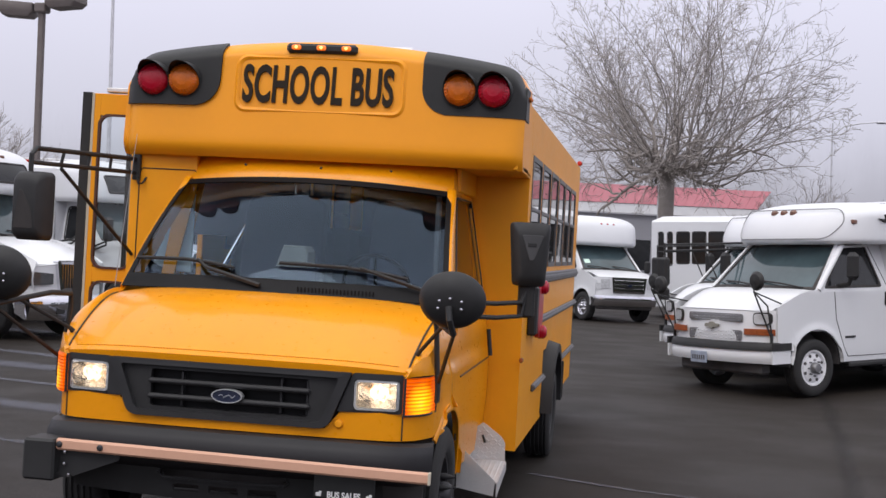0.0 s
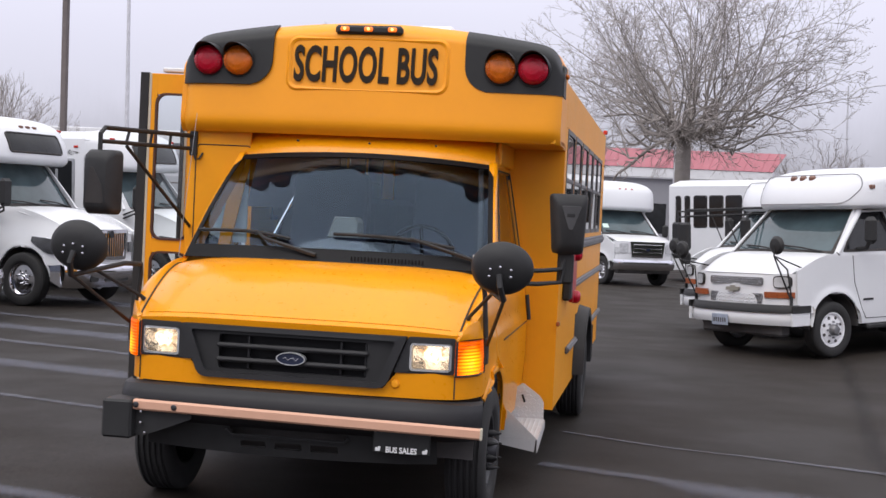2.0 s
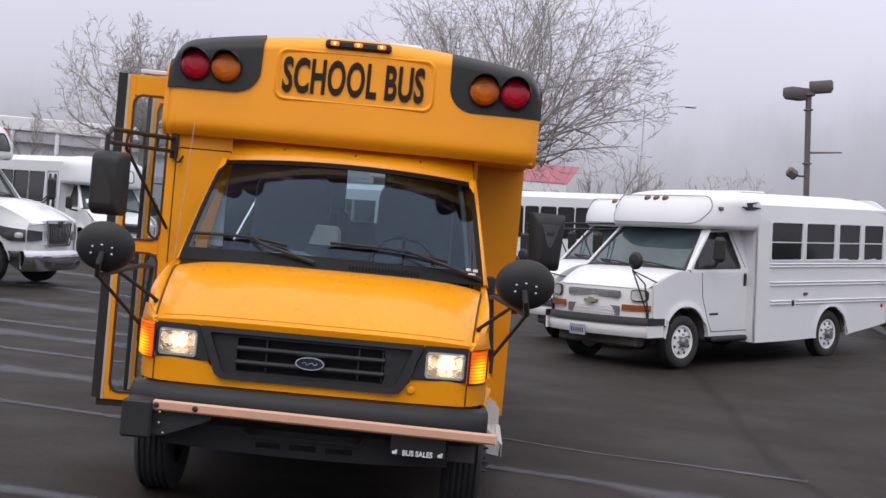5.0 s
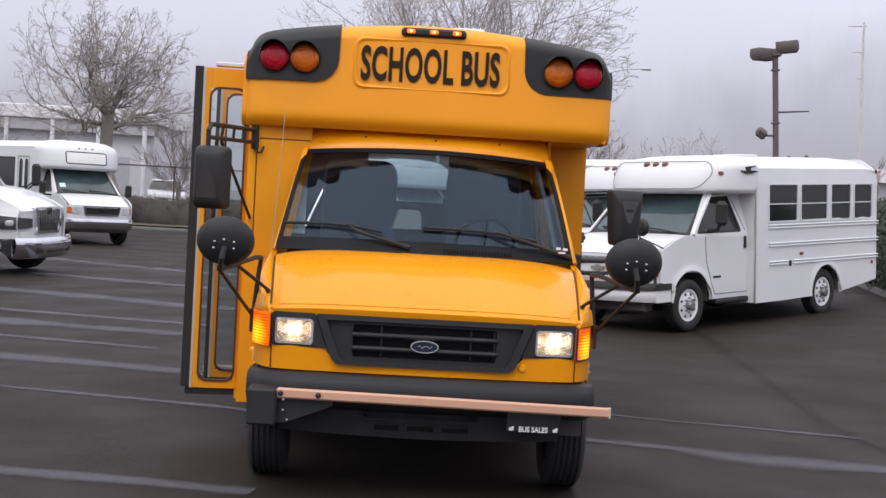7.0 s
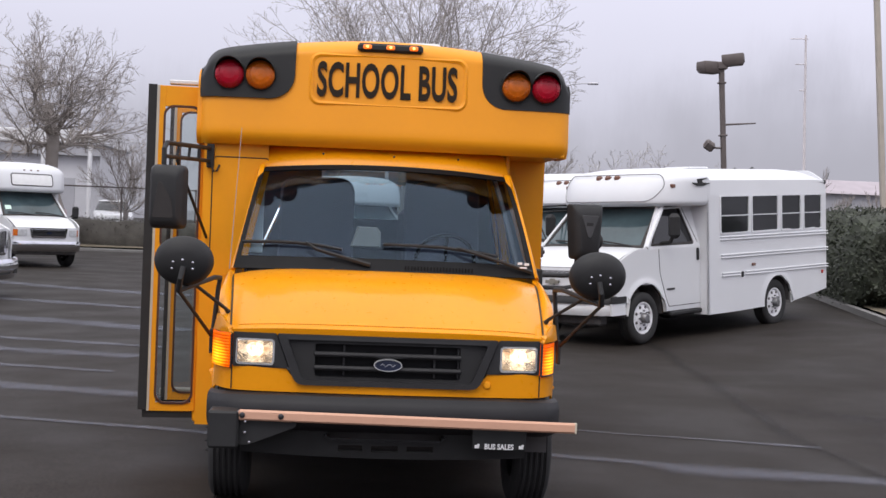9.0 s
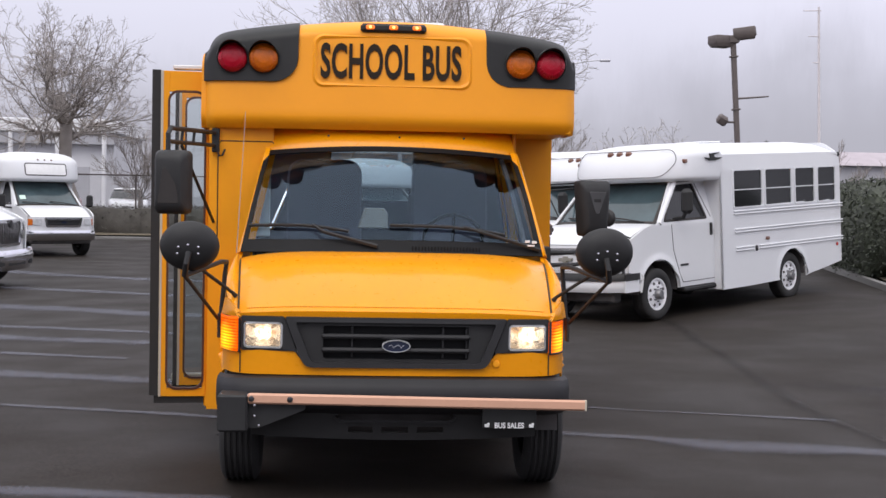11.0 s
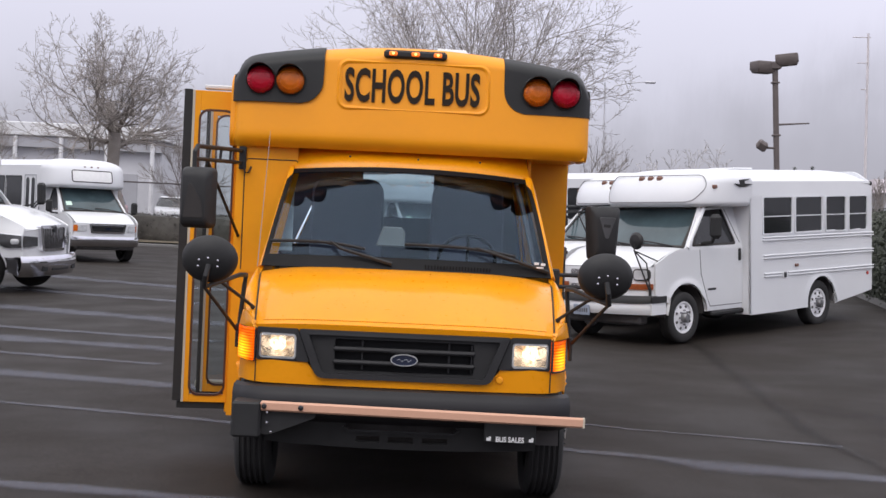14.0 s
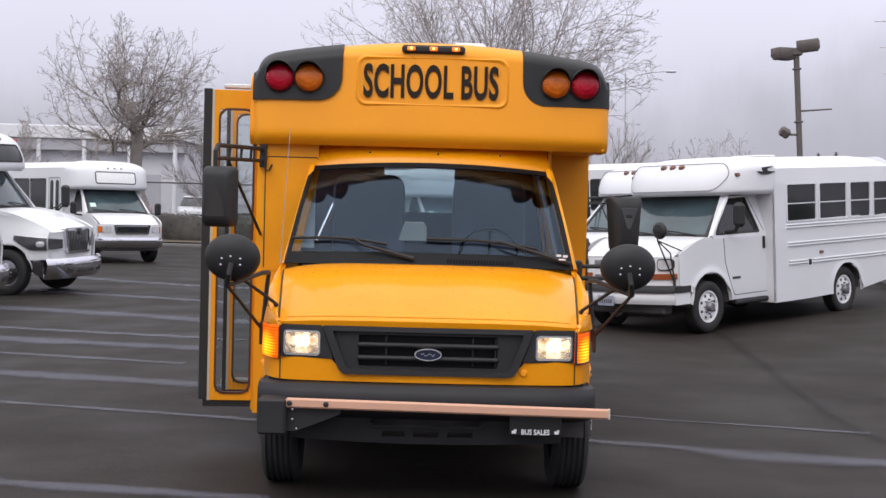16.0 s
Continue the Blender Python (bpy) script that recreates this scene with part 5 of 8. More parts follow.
def build_bus_side():
    # driver's step: an upright tread plate over a ribbed ledge, closed by a gusset
    y0, y1 = 1.66, 2.15
    plate = MB()
    plate.prism(rpoly([(0.965, 0.345), (1.186, 0.345), (1.182, 0.477), (1.150, 0.520), (1.035, 0.600), (0.965, 0.545)], 0.012, 2), xz_front(y1), -0.008, 0.0)
    s = part("driver_step", plate, ALU, bus, "bare tread-plate step below the driver's door")
    ledge = MB()
    ledge.sheet(lambda a, b: (0.955 + 0.235 * b, y0 + (y1 - y0) * a, 0.298 + 0.058 * a), 4, 2, 0.006)
    ledge.sheet(lambda a, b: (1.191, y0 + (y1 - y0) * a, 0.300 + 0.058 * a - (0.085 - 0.03 * a) * b), 4, 2, 0.006)
    lg = part("ledge", ledge, ALU, s, "ribbed ledge")
    for k in range(7):
        rib = MB()
        rib.tube([(0.985 + 0.030 * k, y0 + 0.02, 0.304), (0.985 + 0.030 * k, y1 - 0.02, 0.360)], 0.006, 6)
        part("rib", rib, ALU, lg)
    riser = MB()
    riser.box((0.96, (y0 + y1) / 2, 0.42), (0.01, y1 - y0, 0.22), 0.002)
    part("riser", riser, ALU, s)
    gus = MB()
    gus.prism([(0.947, 0.520), (0.947, 0.256), (1.176, 0.219), (1.184, 0.309)][::-1], xz_front(y0), -0.006, 0.0)
    part("gusset", gus, ALU, s, "flat end gusset")
    tr = MB()
    for i in range(8):
        for j in range(8):
            x, z = 0.985 + 0.027 * i, 0.38 + 0.027 * j
            if z < 0.585 - 0.75 * abs(x - 1.035):
                tilt = 40 if (i + j) % 2 else -40
                tr.box((0, 0, 0), (0.024, 0.007, 0.008), 0.002, Matrix.Translation((x, y1 - 0.003, z)) @ pose(0, 0, 0, 0, tilt, 0))
    part("tread", tr, ALU, s)
    slot = MB()
    slot.box((0, 0, 0), (0.014, 0.012, 0.055), 0.003, Matrix.Translation((1.045, y1 - 0.006, 0.495)) @ pose(0, 0, 0, 0, -20, 0))
    part("slot", slot, BLACK, s)
    # stop arm folded against the side
    arm = MB()
    oct_o = [(3.22 + 0.215 * math.cos(math.pi / 8 + k * math.pi / 4), 1.30 + 0.215 * math.sin(math.pi / 8 + k * math.pi / 4)) for k in range(8)]
    arm.prism(oct_o, yz_side(HALF + 0.03, 1), 0.0, 0.03, 0.004)
    sa = part("stop_arm", arm, RED_PAINT, bus, "red octagonal stop arm folded against the side")
    for z in (1.14, 1.46):
        l = MB()
        l.lathe([(0.05, -0.01), (0.048, 0.03), (0.03, 0.048), (0.0005, 0.052)], Matrix.Translation((HALF + 0.06, 3.22, z)), 18)
        part("stop_lamp", l, RED_LENS, sa, "red stop arm lamp")
    hinge = MB()
    hinge.box((HALF + 0.03, 2.90, 1.30), (0.07, 0.16, 0.34), 0.015)
    part("stop_arm_motor", hinge, BLACK, sa, "black stop arm motor box")
    lm = MB()
    lm.box((HALF + 0.012, 2.42, 0.99), (0.025, 0.06, 0.034), 0.008)
    part("side_lamp", lm, DULL_AMBER, bus, "small amber side lamp")
    ant = MB()
    ant.tube([(-0.965, 0.86, 1.38), (-0.93, 0.98, 2.26)], [0.0026, 0.0013], 6)
    part("antenna", ant, GALV, bus, "thin whip antenna")


build_bus_nose()
build_cab()
build_bumper()
build_cap()
build_body()
build_mirrors()
build_doors()
build_bus_side()
for s in (-1, 1):
    fw_ = wheel(bus, s * 0.905, 0.75, 0.372, 0.372, 0.225, s, STEEL, STEEL, holes=8)
    for k in range(8):
        a = 2 * math.pi * (k + 0.3) / 8
        nut = MB()
        nut.lathe([(0.018, 0.0), (0.018, 0.030), (0.013, 0.050), (0.004, 0.078), (0.0005, 0.080)], Matrix.Translation((s * 0.980, 0.75 + 0.105 * math.cos(a), 0.372 + 0.105 * math.sin(a))) @ Matrix.Diagonal((s, 1, 1, 1)), 10)
        part("lug_nut_cover", nut, BLACK, fw_, "pointed black lug nut cover")
    wheel(bus, s * 1.180, 4.96, 0.372, 0.372, 0.215, s, STEEL, STEEL, dual=True)
    wheel(bus, s * 0.88, 4.96, 0.372, 0.372, 0.215, s, STEEL, STEEL, dual=True)


# ---- the white buses ----
def shell_side(s, y0, y1, zbot, ztop, half, arches=(), holes=(), ny=60, nz=40, thick=0.03):
    """One side of a body: a sheet with round wheel arches and window openings."""
    mb = MB()

    def fn(a, b):
        y = y0 + (y1 - y0) * a
        z = zbot(y) + (ztop(y) - zbot(y)) * b
        flare = 0.0
        for yc, zc, r in arches:
            dy, dz = y - yc, z - zc
            d = math.hypot(dy, dz)
            if d < r:
                k = r / max(d, 1e-4)
                y, z = yc + dy * k, zc + (dz * k if dz >= 0 else dz)
                flare = 0.02
            else:
                flare = max(flare, 0.02 * math.exp(-((d - r) / 0.06) ** 2))
        return (s * (half(y, z) + flare), y, z)

    def keep(p):
        if any(math.hypot(p.y - yc, p.z - zc) < r * 0.99 for yc, zc, r in arches):
            return False
        return not any(inside((p.y, p.z), h) for h in holes)

    return mb.sheet(fn, ny, nz, thick * s, keep)


def side_window(parent, s, outline, half, pane_mat, frame_mat, grow=1.05, shrink=0.95, proud=0.006, bar=None):
    on = lambda a, b, d: (s * (half(a, b) + d), a, b)
    cx = sum(p[0] for p in outline) / len(outline)
    cy = sum(p[1] for p in outline) / len(outline)
    sc = lambda k: [(cx + (a - cx) * k, cy + (b - cy) * k) for a, b in outline]
    f = MB()
    f.ring(sc(grow), sc(shrink), on, -0.02, proud)
    if bar is not None:
        ys = [a for a, _ in outline]
        f.prism([(min(ys), bar - 0.008), (max(ys), bar - 0.008), (max(ys), bar + 0.008), (min(ys), bar + 0.008)], on, -0.015, proud)
    fr = part("window_frame", f, frame_mat, parent)
    g = MB()
    g.prism(sc(0.99), on, -0.018, -0.006)
    part("pane", g, pane_mat, fr)
    return fr


def arch_liner(parent, s, x, yc, zc, r, depth=0.3):
    """A dark wheel well: the upper half of a drum, open at the bottom and outside."""
    mb = MB()
    mb.sheet(lambda a, b: (s * (x - 0.01 - depth * b), yc - (r - 0.008) * math.cos(math.pi * a), zc + (r - 0.008) * math.sin(math.pi * a)), 20, 3, 0.01)
    mb.sheet(lambda a, b: (s * (x - depth), yc - (r - 0.008) * b * math.cos(math.pi * a), zc + (r - 0.008) * b * math.sin(math.pi * a)), 20, 2, 0.01)
    part("arch_liner", mb, GREY_PANEL, parent)


def lamp_row(parent, xs, y, z, mtl, size=(0.06, 0.05, 0.045)):
    for x in xs:
        mb = MB()
        mb.box((x, y, z), size, 0.012)
        part("marker_lamp", mb, mtl, parent)


def round_roof(parent, half, y0, y1, z_eave, rise, mtl, power=3.4, name="roof", label=""):
    mb = MB()
    n = 36

    def fn(a, b):
        t = 2 * a - 1
        k = 1 - max(0.0, (b - 0.93) / 0.07) ** 2 * 0.6
        return (half * t, y0 + (y1 - y0) * b, z_eave + rise * (1 - abs(t) ** power) * k)

    mb.sheet(fn, n, 20, 0.03)
    return part(name, mb, mtl, parent, label)


def cap_surface(half, y_front, y_back, z0, z1, slope=0.25, power=3.4):
    """The face of a moulded cap: y at (x, z)."""
    def face(x, z):
        k = max(0.0, min(1.0, (z - z0) / (z1 - z0)))
        yf = y_front + slope * k ** 2.2 + 0.10 * max(0.0, 1 - k / 0.12) ** 2
        u = min(1.0, abs(x) / half)
        return yf + (y_back - yf) * (1 - (1 - u ** power) ** (1 / power))
    return face


def bubble_cap(parent, half, face, y_back, z0, z_side, z_top, mtl, label=""):
    """A moulded cap over the cab, round at its front corners and edges."""
    mb = MB()
    rings = []
    n = 26
    for k in range(n + 1):
        t = k / n
        if t < 0.6:
            z = z0 + (z_side - z0) * t / 0.6
            w, back = half * (1 - 0.03 * max(0.0, 1 - t / 0.08)), 0.0
        else:
            a = (t - 0.6) / 0.4 * math.pi / 2 * 0.985
            z = z_side + (z_top - z_side) * math.sin(a)
            w, back = half * math.cos(a) ** 0.5, (1 - math.cos(a)) ** 1.3
        ring = []
        m = 36
        for j in range(m + 1):
            e = -math.pi / 2 + math.pi * j / m
            u = math.copysign(abs(math.sin(e)) ** 0.6, math.sin(e))
            y = face(half * u, min(z, z_top))
            ring.append((w * u, y + (y_back - y) * 0.75 * back, z))
        rings.append(ring)
    mb.loft(rings)
    return part("front_cap", mb, mtl, parent, label)


def outline_on(parent, name, outline, face, r, mtl, off=0.0, label=""):
    """A thin bead that follows an outline over a curved cap."""
    pts = []
    for i, (x0, z0) in enumerate(outline):
        x1, z1 = outline[(i + 1) % len(outline)]
        n = max(1, int(math.hypot(x1 - x0, z1 - z0) / 0.05))
        pts += [(x0 + (x1 - x0) * k / n, z0 + (z1 - z0) * k / n) for k in range(n)]
    pts.append(pts[0])
    mb = MB()
    mb.tube([(a, face(a, b) - off, b) for a, b in pts], r, 6, caps=False)
    return part(name, mb, mtl, parent, label)


def wipers(parent, ws, spans):
    for u0, u1 in spans:
        mb = MB()
        mb.tube([ws(u0, 0.02, 0.02), ws((u0 + u1) / 2, 0.07, 0.04), ws(u1, 0.13, 0.02)], 0.012, 6)
        part("wiper", mb, BLACK, parent)


def screen_fn(hw0, hw1, y0, y1, z0, z1, bow=0.12, drop=0.03):
    slope = Vector((0, -(z1 - z0), (y1 - y0))).normalized()

    def ws(a, b, off=0.0):
        u = 2 * a - 1
        p = Vector((u * hw0, y0 + bow * u * u, z0 - drop * u * u)).lerp(Vector((u * hw1, y1 + bow * u * u, z1 - drop * u * u)), b)
        return p + slope * off

    return ws


def screen_parts(parent, ws, mtl, pillar_mat, sticker=None):
    g = MB()
    g.sheet(lambda a, b: ws(0.03 + 0.94 * a, 0.05 + 0.90 * b), 16, 8, 0.006)
    w = part("windscreen", g, mtl, parent, "tinted windscreen")
    bd = MB()
    for f in (lambda a, b: ws(a, 0.06 * b, 0.004), lambda a, b: ws(a, 0.94 + 0.06 * b, 0.004), lambda a, b: ws(0.035 * a, b, 0.004), lambda a, b: ws(0.965 + 0.035 * a, b, 0.004)):
        bd.sheet(f, 16, 6, 0.006)
    part("screen_seal", bd, SEAL, w)
    for a0, sx in ((0.0, -1), (1.0, 1)):
        p = MB()
        p.tube([ws(a0, k / 6, 0.0) + Vector((sx * 0.022, 0.026, 0)) for k in range(7)], 0.040, 10)
        part("pillar", p, pillar_mat, parent)
    if sticker:
        a, b = sticker
        st = MB()
        st.sheet(lambda u, v: ws(a + 0.09 * u, b + 0.16 * v, 0.008), 2, 2, 0.002)
        part("price_sticker", st, STICKER, w, "pale green paper sticker")
    return w


LAMP_DEEP = mat("deep_headlamp_glass", (0.055, 0.056, 0.06), 0.08, scale=5, vary=0.7, fine=0.4, coat=0.8, bump=0.3)
STICKER = mat("pale_green_paper", (0.62, 0.80, 0.70), 0.7, scale=8, vary=0.05)
MESH_GRILLE = mat("grey_mesh_grille", (0.22, 0.22, 0.23), 0.45, metal=0.4, scale=30, vary=0.4, fine=0.5, bump=0.3)
LAMP_CLEAR = mat("clear_lamp_glass", (0.55, 0.56, 0.58), 0.12, scale=16, vary=0.35, fine=0.3, coat=0.6, bump=0.2)
BRONZE_MARK = mat("smoked_marker_lens", (0.16, 0.07, 0.045), 0.3, scale=10, vary=0.2, coat=0.3)


def hub_cap_wheel(parent, x, y, z, r, s, chrome=False, width=0.22):
    return wheel(parent, s * x, y, z, r, width, s, CHROME if chrome else WHITE_RIM, CHROME if chrome else HUB_GREY, holes=8, rim_r=0.228)


# -- a small school bus on a van chassis --
def van_school_bus(m, label, simple=False):
    v = thing("white_school_bus", label, "bus", "white vans and buses on the lot", m)
    half = lambda y, z: 0.985 - (0.09 * ((0.45 - y) / 0.45) ** 2 if y < 0.45 else 0) - 0.30 * max(0, z - 1.38) - 0.05 * max(0, 0.6 - z)

    def top(y):
        if y < 0.92:
            t = max(0.0, min(1.0, (y - 0.12) / 0.80))
            return 1.13 + 0.262 * math.sin(math.pi / 2 * t)
        return min(2.03, 1.392 + (y - 0.92) * 1.04)

    A = (0.91, 0.40, 0.48)
    door_win = rpoly([(1.10, 1.425), (2.19, 1.425), (2.04, 1.96), (1.94, 2.0), (1.62, 2.0)], [0.04, 0.06, 0.08, 0.05, 0.05], 4)
    for s in (-1, 1):
        c = part("cab_side", shell_side(s, 0.22, 2.50, lambda y: 0.62 if y < 0.5 else 0.43, top, half, [A], [door_win], 76, 48), WHITE, v, "white cab side with door")
        side_window(c, s, door_win, half, DARK_GLASS, SEAL)
        arch_liner(c, s, 0.965, A[0], A[1], A[2])
        on = lambda a, b, d, s=s: (s * (half(a, b) + d), a, b)
        sm = MB()
        for pts in ([(1.52, 0.50), (1.44, 0.62), (1.29, 1.0), (1.26, 1.36)], [(1.55, 2.005), (1.98, 2.02), (2.10, 1.99), (2.30, 1.45), (2.45, 1.2), (2.46, 0.5), (1.52, 0.5)],):
            sm.tube([on(a, b, 0.0) for a, b in pts], 0.006, 5)
        part("door_seam", sm, GREY_PANEL, c)
        h = MB()
        h.box((s * 0.995, 2.28, 1.25), (0.035, 0.06, 0.19), 0.015)
        part("door_handle", h, BLACK, c, "black door handle")
        sk = MB()
        sk.box((s * 0.93, 2.05, 0.385), (0.16, 1.05, 0.07), 0.02)
        part("running_board", sk, BLACK, c)
        bg = MB()
        bg.box((s * 0.990, 1.56, 0.757), (0.01, 0.20, 0.03), 0.003)
        part("badge", bg, GRILLE, c)
        mr = MB()
        mr.box((s * 1.17, 1.40, 1.70), (0.20, 0.12, 0.37), 0.06)
        mr.tube([(s * 0.96, 1.38, 1.44), (s * 1.10, 1.40, 1.46), (s * 1.15, 1.40, 1.56)], 0.03, 8)
        part("door_mirror", mr, BLACK, c, "black door mirror")
    hood = MB()

    def hd(a, b):
        u = 2 * a - 1
        x = u * (0.84 + 0.09 * b)
        y = 0.06 + (0.10 * u * u + 0.05 * u ** 8) * (1 - b) + 0.78 * b + 0.12 * u * u * b
        return (x, y, 1.14 + 0.265 * math.sin(math.pi / 2 * b) - 0.02 * abs(u) ** 4)

    hood.sheet(hd, 24, 16, 0.03)
    part("hood", hood, WHITE, v, "white sloping hood")
    front = MB()
    fr_y = lambda x: 0.02 + 0.15 * x * x + 0.10 * (abs(x) / 0.96) ** 10
    nose = lambda off=0.0: (lambda a, b, d: (a, fr_y(a) + off - d, b))
    front.sheet(lambda a, b: (0.955 * (2 * a - 1), fr_y(0.955 * (2 * a - 1)) + 0.05 * b * b, 0.60 + 0.54 * b), 30, 8, 0.03)
    f = part("front_panel", front, WHITE, v, "white nose panel")
    for z, w, h in ((1.035, 0.49, 0.052), (0.805, 0.49, 0.068)):
        g = MB()
        g.prism(rrect(0, z, 2 * w, 2 * h, 0.03), nose(0.0), -0.02, 0.006)
        gp = part("grille", g, MESH_GRILLE, f, "grey honeycomb grille")
        if not simple:
            ri = MB()
            for i in range(22):
                for j in range(3):
                    x = -w + 0.03 + i * (2 * w - 0.06) / 21
                    ri.box((x, fr_y(x) - 0.010, z - h * 0.66 + j * h * 0.66 + (0.004 if i % 2 else -0.004)), (0.026, 0.012, 0.008), 0.002)
            tagged(part("grille_bar", ri, CHROME, gp), kind="stuff")
    em = MB()
    em.prism(rpoly([(a - 0.03, b + 0.012) for a, b in ((-0.12, 0.888), (-0.045, 0.888), (-0.035, 0.868), (0.03, 0.868), (0.038, 0.888), (0.12, 0.888), (0.135, 0.933), (0.05, 0.933), (0.04, 0.955), (-0.03, 0.955), (-0.035, 0.933), (-0.11, 0.933))], 0.004, 2), nose(0.0), -0.01, 0.02)
    part("emblem", em, BOX_TAN, f, "dull gold cross-shaped emblem")
    for s in (-1, 1):
        l = MB()
        l.prism(rrect(s * 0.775, 1.03, 0.22, 0.165, 0.05), nose(), -0.03, 0.012)
        lp = part("headlamp", l, SEAL, f, "rounded clear headlamp")
        l = MB()
        l.prism(rrect(s * 0.775, 1.03, 0.19, 0.135, 0.04), nose(), 0.0, 0.018)
        part("lens", l, LAMP_CLEAR, lp)
        a = MB()
        a.sheet(lambda p, q, s=s: (s * (0.53 + 0.40 * p), fr_y(0.53 + 0.40 * p) - 0.014, 0.818 + 0.080 * q), 16, 3, 0.03)
        part("turn_lamp", a, DULL_AMBER, f, "wide dull amber turn lamp")
    bp = MB()

    def bum(a, b):
        u = 2 * a - 1
        x = 0.985 * u
        y = fr_y(x * 0.97) - 0.07
        return (x, y + 0.02 * (1 - math.sin(math.pi * b)), 0.455 + 0.17 * b)

    bp.sheet(bum, 28, 8, 0.05)
    b = part("bumper", bp, WHITE, v, "white painted bumper with black step pad")
    pad = MB()
    pad.sheet(lambda a, c: (0.99 * (2 * a - 1), fr_y(0.96 * (2 * a - 1)) - 0.08 + 0.05 * c * c, 0.625 + 0.105 * c), 28, 5, 0.04)
    part("bumper_pad", pad, BLACK, b, "black bumper pad")
    for s in (-1, 1):
        we = MB()
        we.sheet(lambda a, c, s=s: (s * (0.985 + 0.006 * math.sin(math.pi * a)), 0.10 + 0.33 * a, 0.455 + 0.17 * c), 6, 4, 0.03 * s)
        part("bumper_end", we, WHITE, b)
        we = MB()
        we.sheet(lambda a, c, s=s: (s * (0.995 + 0.006 * math.sin(math.pi * a)), 0.10 + 0.34 * a, 0.625 + 0.095 * c), 6, 4, 0.03 * s)
        part("pad_end", we, BLACK, b)
    sk = MB()
    sk.box((0, 0.22, 0.38), (1.5, 0.2, 0.16), 0.03)
    part("air_dam", sk, GREY_PANEL, b)
    npl = MB()
    npl.box((-0.19, fr_y(0) - 0.085, 0.495), (0.31, 0.012, 0.155), 0.008)
    pl = part("number_plate", npl, PLATE, b, "pale bluish number plate")
    for k in range(6):
        d = MB()
        d.box((-0.295 + 0.042 * k, fr_y(0) - 0.093, 0.49), (0.024, 0.004, 0.06), 0.002)
        part("plate_bar", d, GREY_PANEL, pl)
    ws = screen_fn(0.945, 0.80, 0.84, 1.46, 1.405, 2.0, 0.10, 0.02)
    w = screen_parts(v, ws, TEAL_GLASS, WHITE)
    wipers(w, ws, ((0.52, 0.12), (0.90, 0.52)))
    roofp = MB()
    roofp.sheet(lambda a, c: (0.83 * (2 * a - 1), 1.45 + 0.10 * (2 * a - 1) ** 2 + 0.85 * c, 2.0 - 0.03 * (2 * a - 1) ** 2 + 0.02 * c), 14, 4, 0.03)
    part("cab_roof", roofp, WHITE, v)
    # body
    HB, Y0, Y1 = 1.13, 2.36, 6.10
    eave, rise = 2.34, 0.235
    bh = lambda y, z: HB - 0.10 * max(0, z - 2.15) - 0.06 * max(0, y - 5.7)
    RA = (4.41, 0.38, 0.44)
    wz0, wz1 = 1.55, 2.12
    wins = [rrect(y, (wz0 + wz1) / 2, wd, wz1 - wz0, 0.03, 3) for y, wd in ((3.12, 0.82), (4.035, 0.81), (4.86, 0.62), (5.59, 0.61))]
    for s in (-1, 1):
        zb = lambda y: 0.315 + 0.03 * smooth01(3, 4.8, y) + 0.16 * max(0.0, (y - 4.8) / 1.3)
        c = part("body_side", shell_side(s, Y0, Y1, zb, lambda y: eave + 0.03, bh, [RA], wins, 96, 48), WHITE_FG, v, "white ribbed body side")
        for o in wins:
            side_window(c, s, o, bh, DARK_GLASS, WHITE_FG, 1.05, 0.98, 0.014, bar=(wz0 + wz1) / 2 - 0.015)
        arch_liner(c, s, HB - 0.02, RA[0], RA[1], RA[2], 0.4)
        for z, ya, yb in ((1.47, 2.70, Y1), (1.19, 2.72, Y1), (0.905, 2.74, 3.26), (0.905, 3.42, Y1)):
            r = MB()
            for dz in (-0.022, 0.022):
                r.box((s * (HB + 0.008), (ya + yb) / 2, z + dz), (0.03, yb - ya, 0.022), 0.008)
            part("rub_rail", r, WHITE_FG, c, "white rub rail")
        lk = MB()
        lk.box((s * (HB + 0.01), 3.33, 0.89), (0.03, 0.06, 0.09), 0.012)
        part("latch", lk, STEEL, c)
        sl = MB()
        sl.box((s * (HB + 0.015), 3.655, 1.03), (0.03, 0.10, 0.05), 0.012)
        part("side_lamp", sl, BRONZE_MARK, c)
        sl = MB()
        sl.box((s * (HB - 0.005), 5.92, 0.80), (0.03, 0.05, 0.06), 0.012)
        part("rear_side_lamp", sl, RED_LIT, c)
        wg = MB()
        wg.prism(rpoly([(2.10, 2.335), (2.24, 2.325), (2.22, 2.39), (2.50, 2.41), (2.33, 2.37), (2.34, 2.335), (2.56, 2.325), (2.36, 2.285), (2.22, 2.285)], 0.01, 2), lambda a, bb, d, s=s: (s * (HB - 0.02 + d), a - 0.13, bb), 0.0, 0.03)
        part("side_emblem", wg, BLACK, c, "black wing-shaped emblem")
        fw = MB()
        fw.prism([(s * 0.86, 0.32), (s * HB, 0.32), (s * HB, 2.2), (s * 0.70, 2.2), (s * 0.86, 1.3)][::s], xz_front(Y0), -0.03, 0.0)
        part("front_wall", fw, WHITE_FG, c)
    rf = round_roof(v, HB - 0.02, 2.25, Y1, eave, rise, WHITE_FG, 3.0, label="white rounded roof")
    ht = MB()
    ht.box((0, 3.5, eave + rise + 0.012), (0.5, 0.55, 0.04), 0.018)
    part("roof_hatch", ht, WHITE_FG, rf)
    rear = MB()
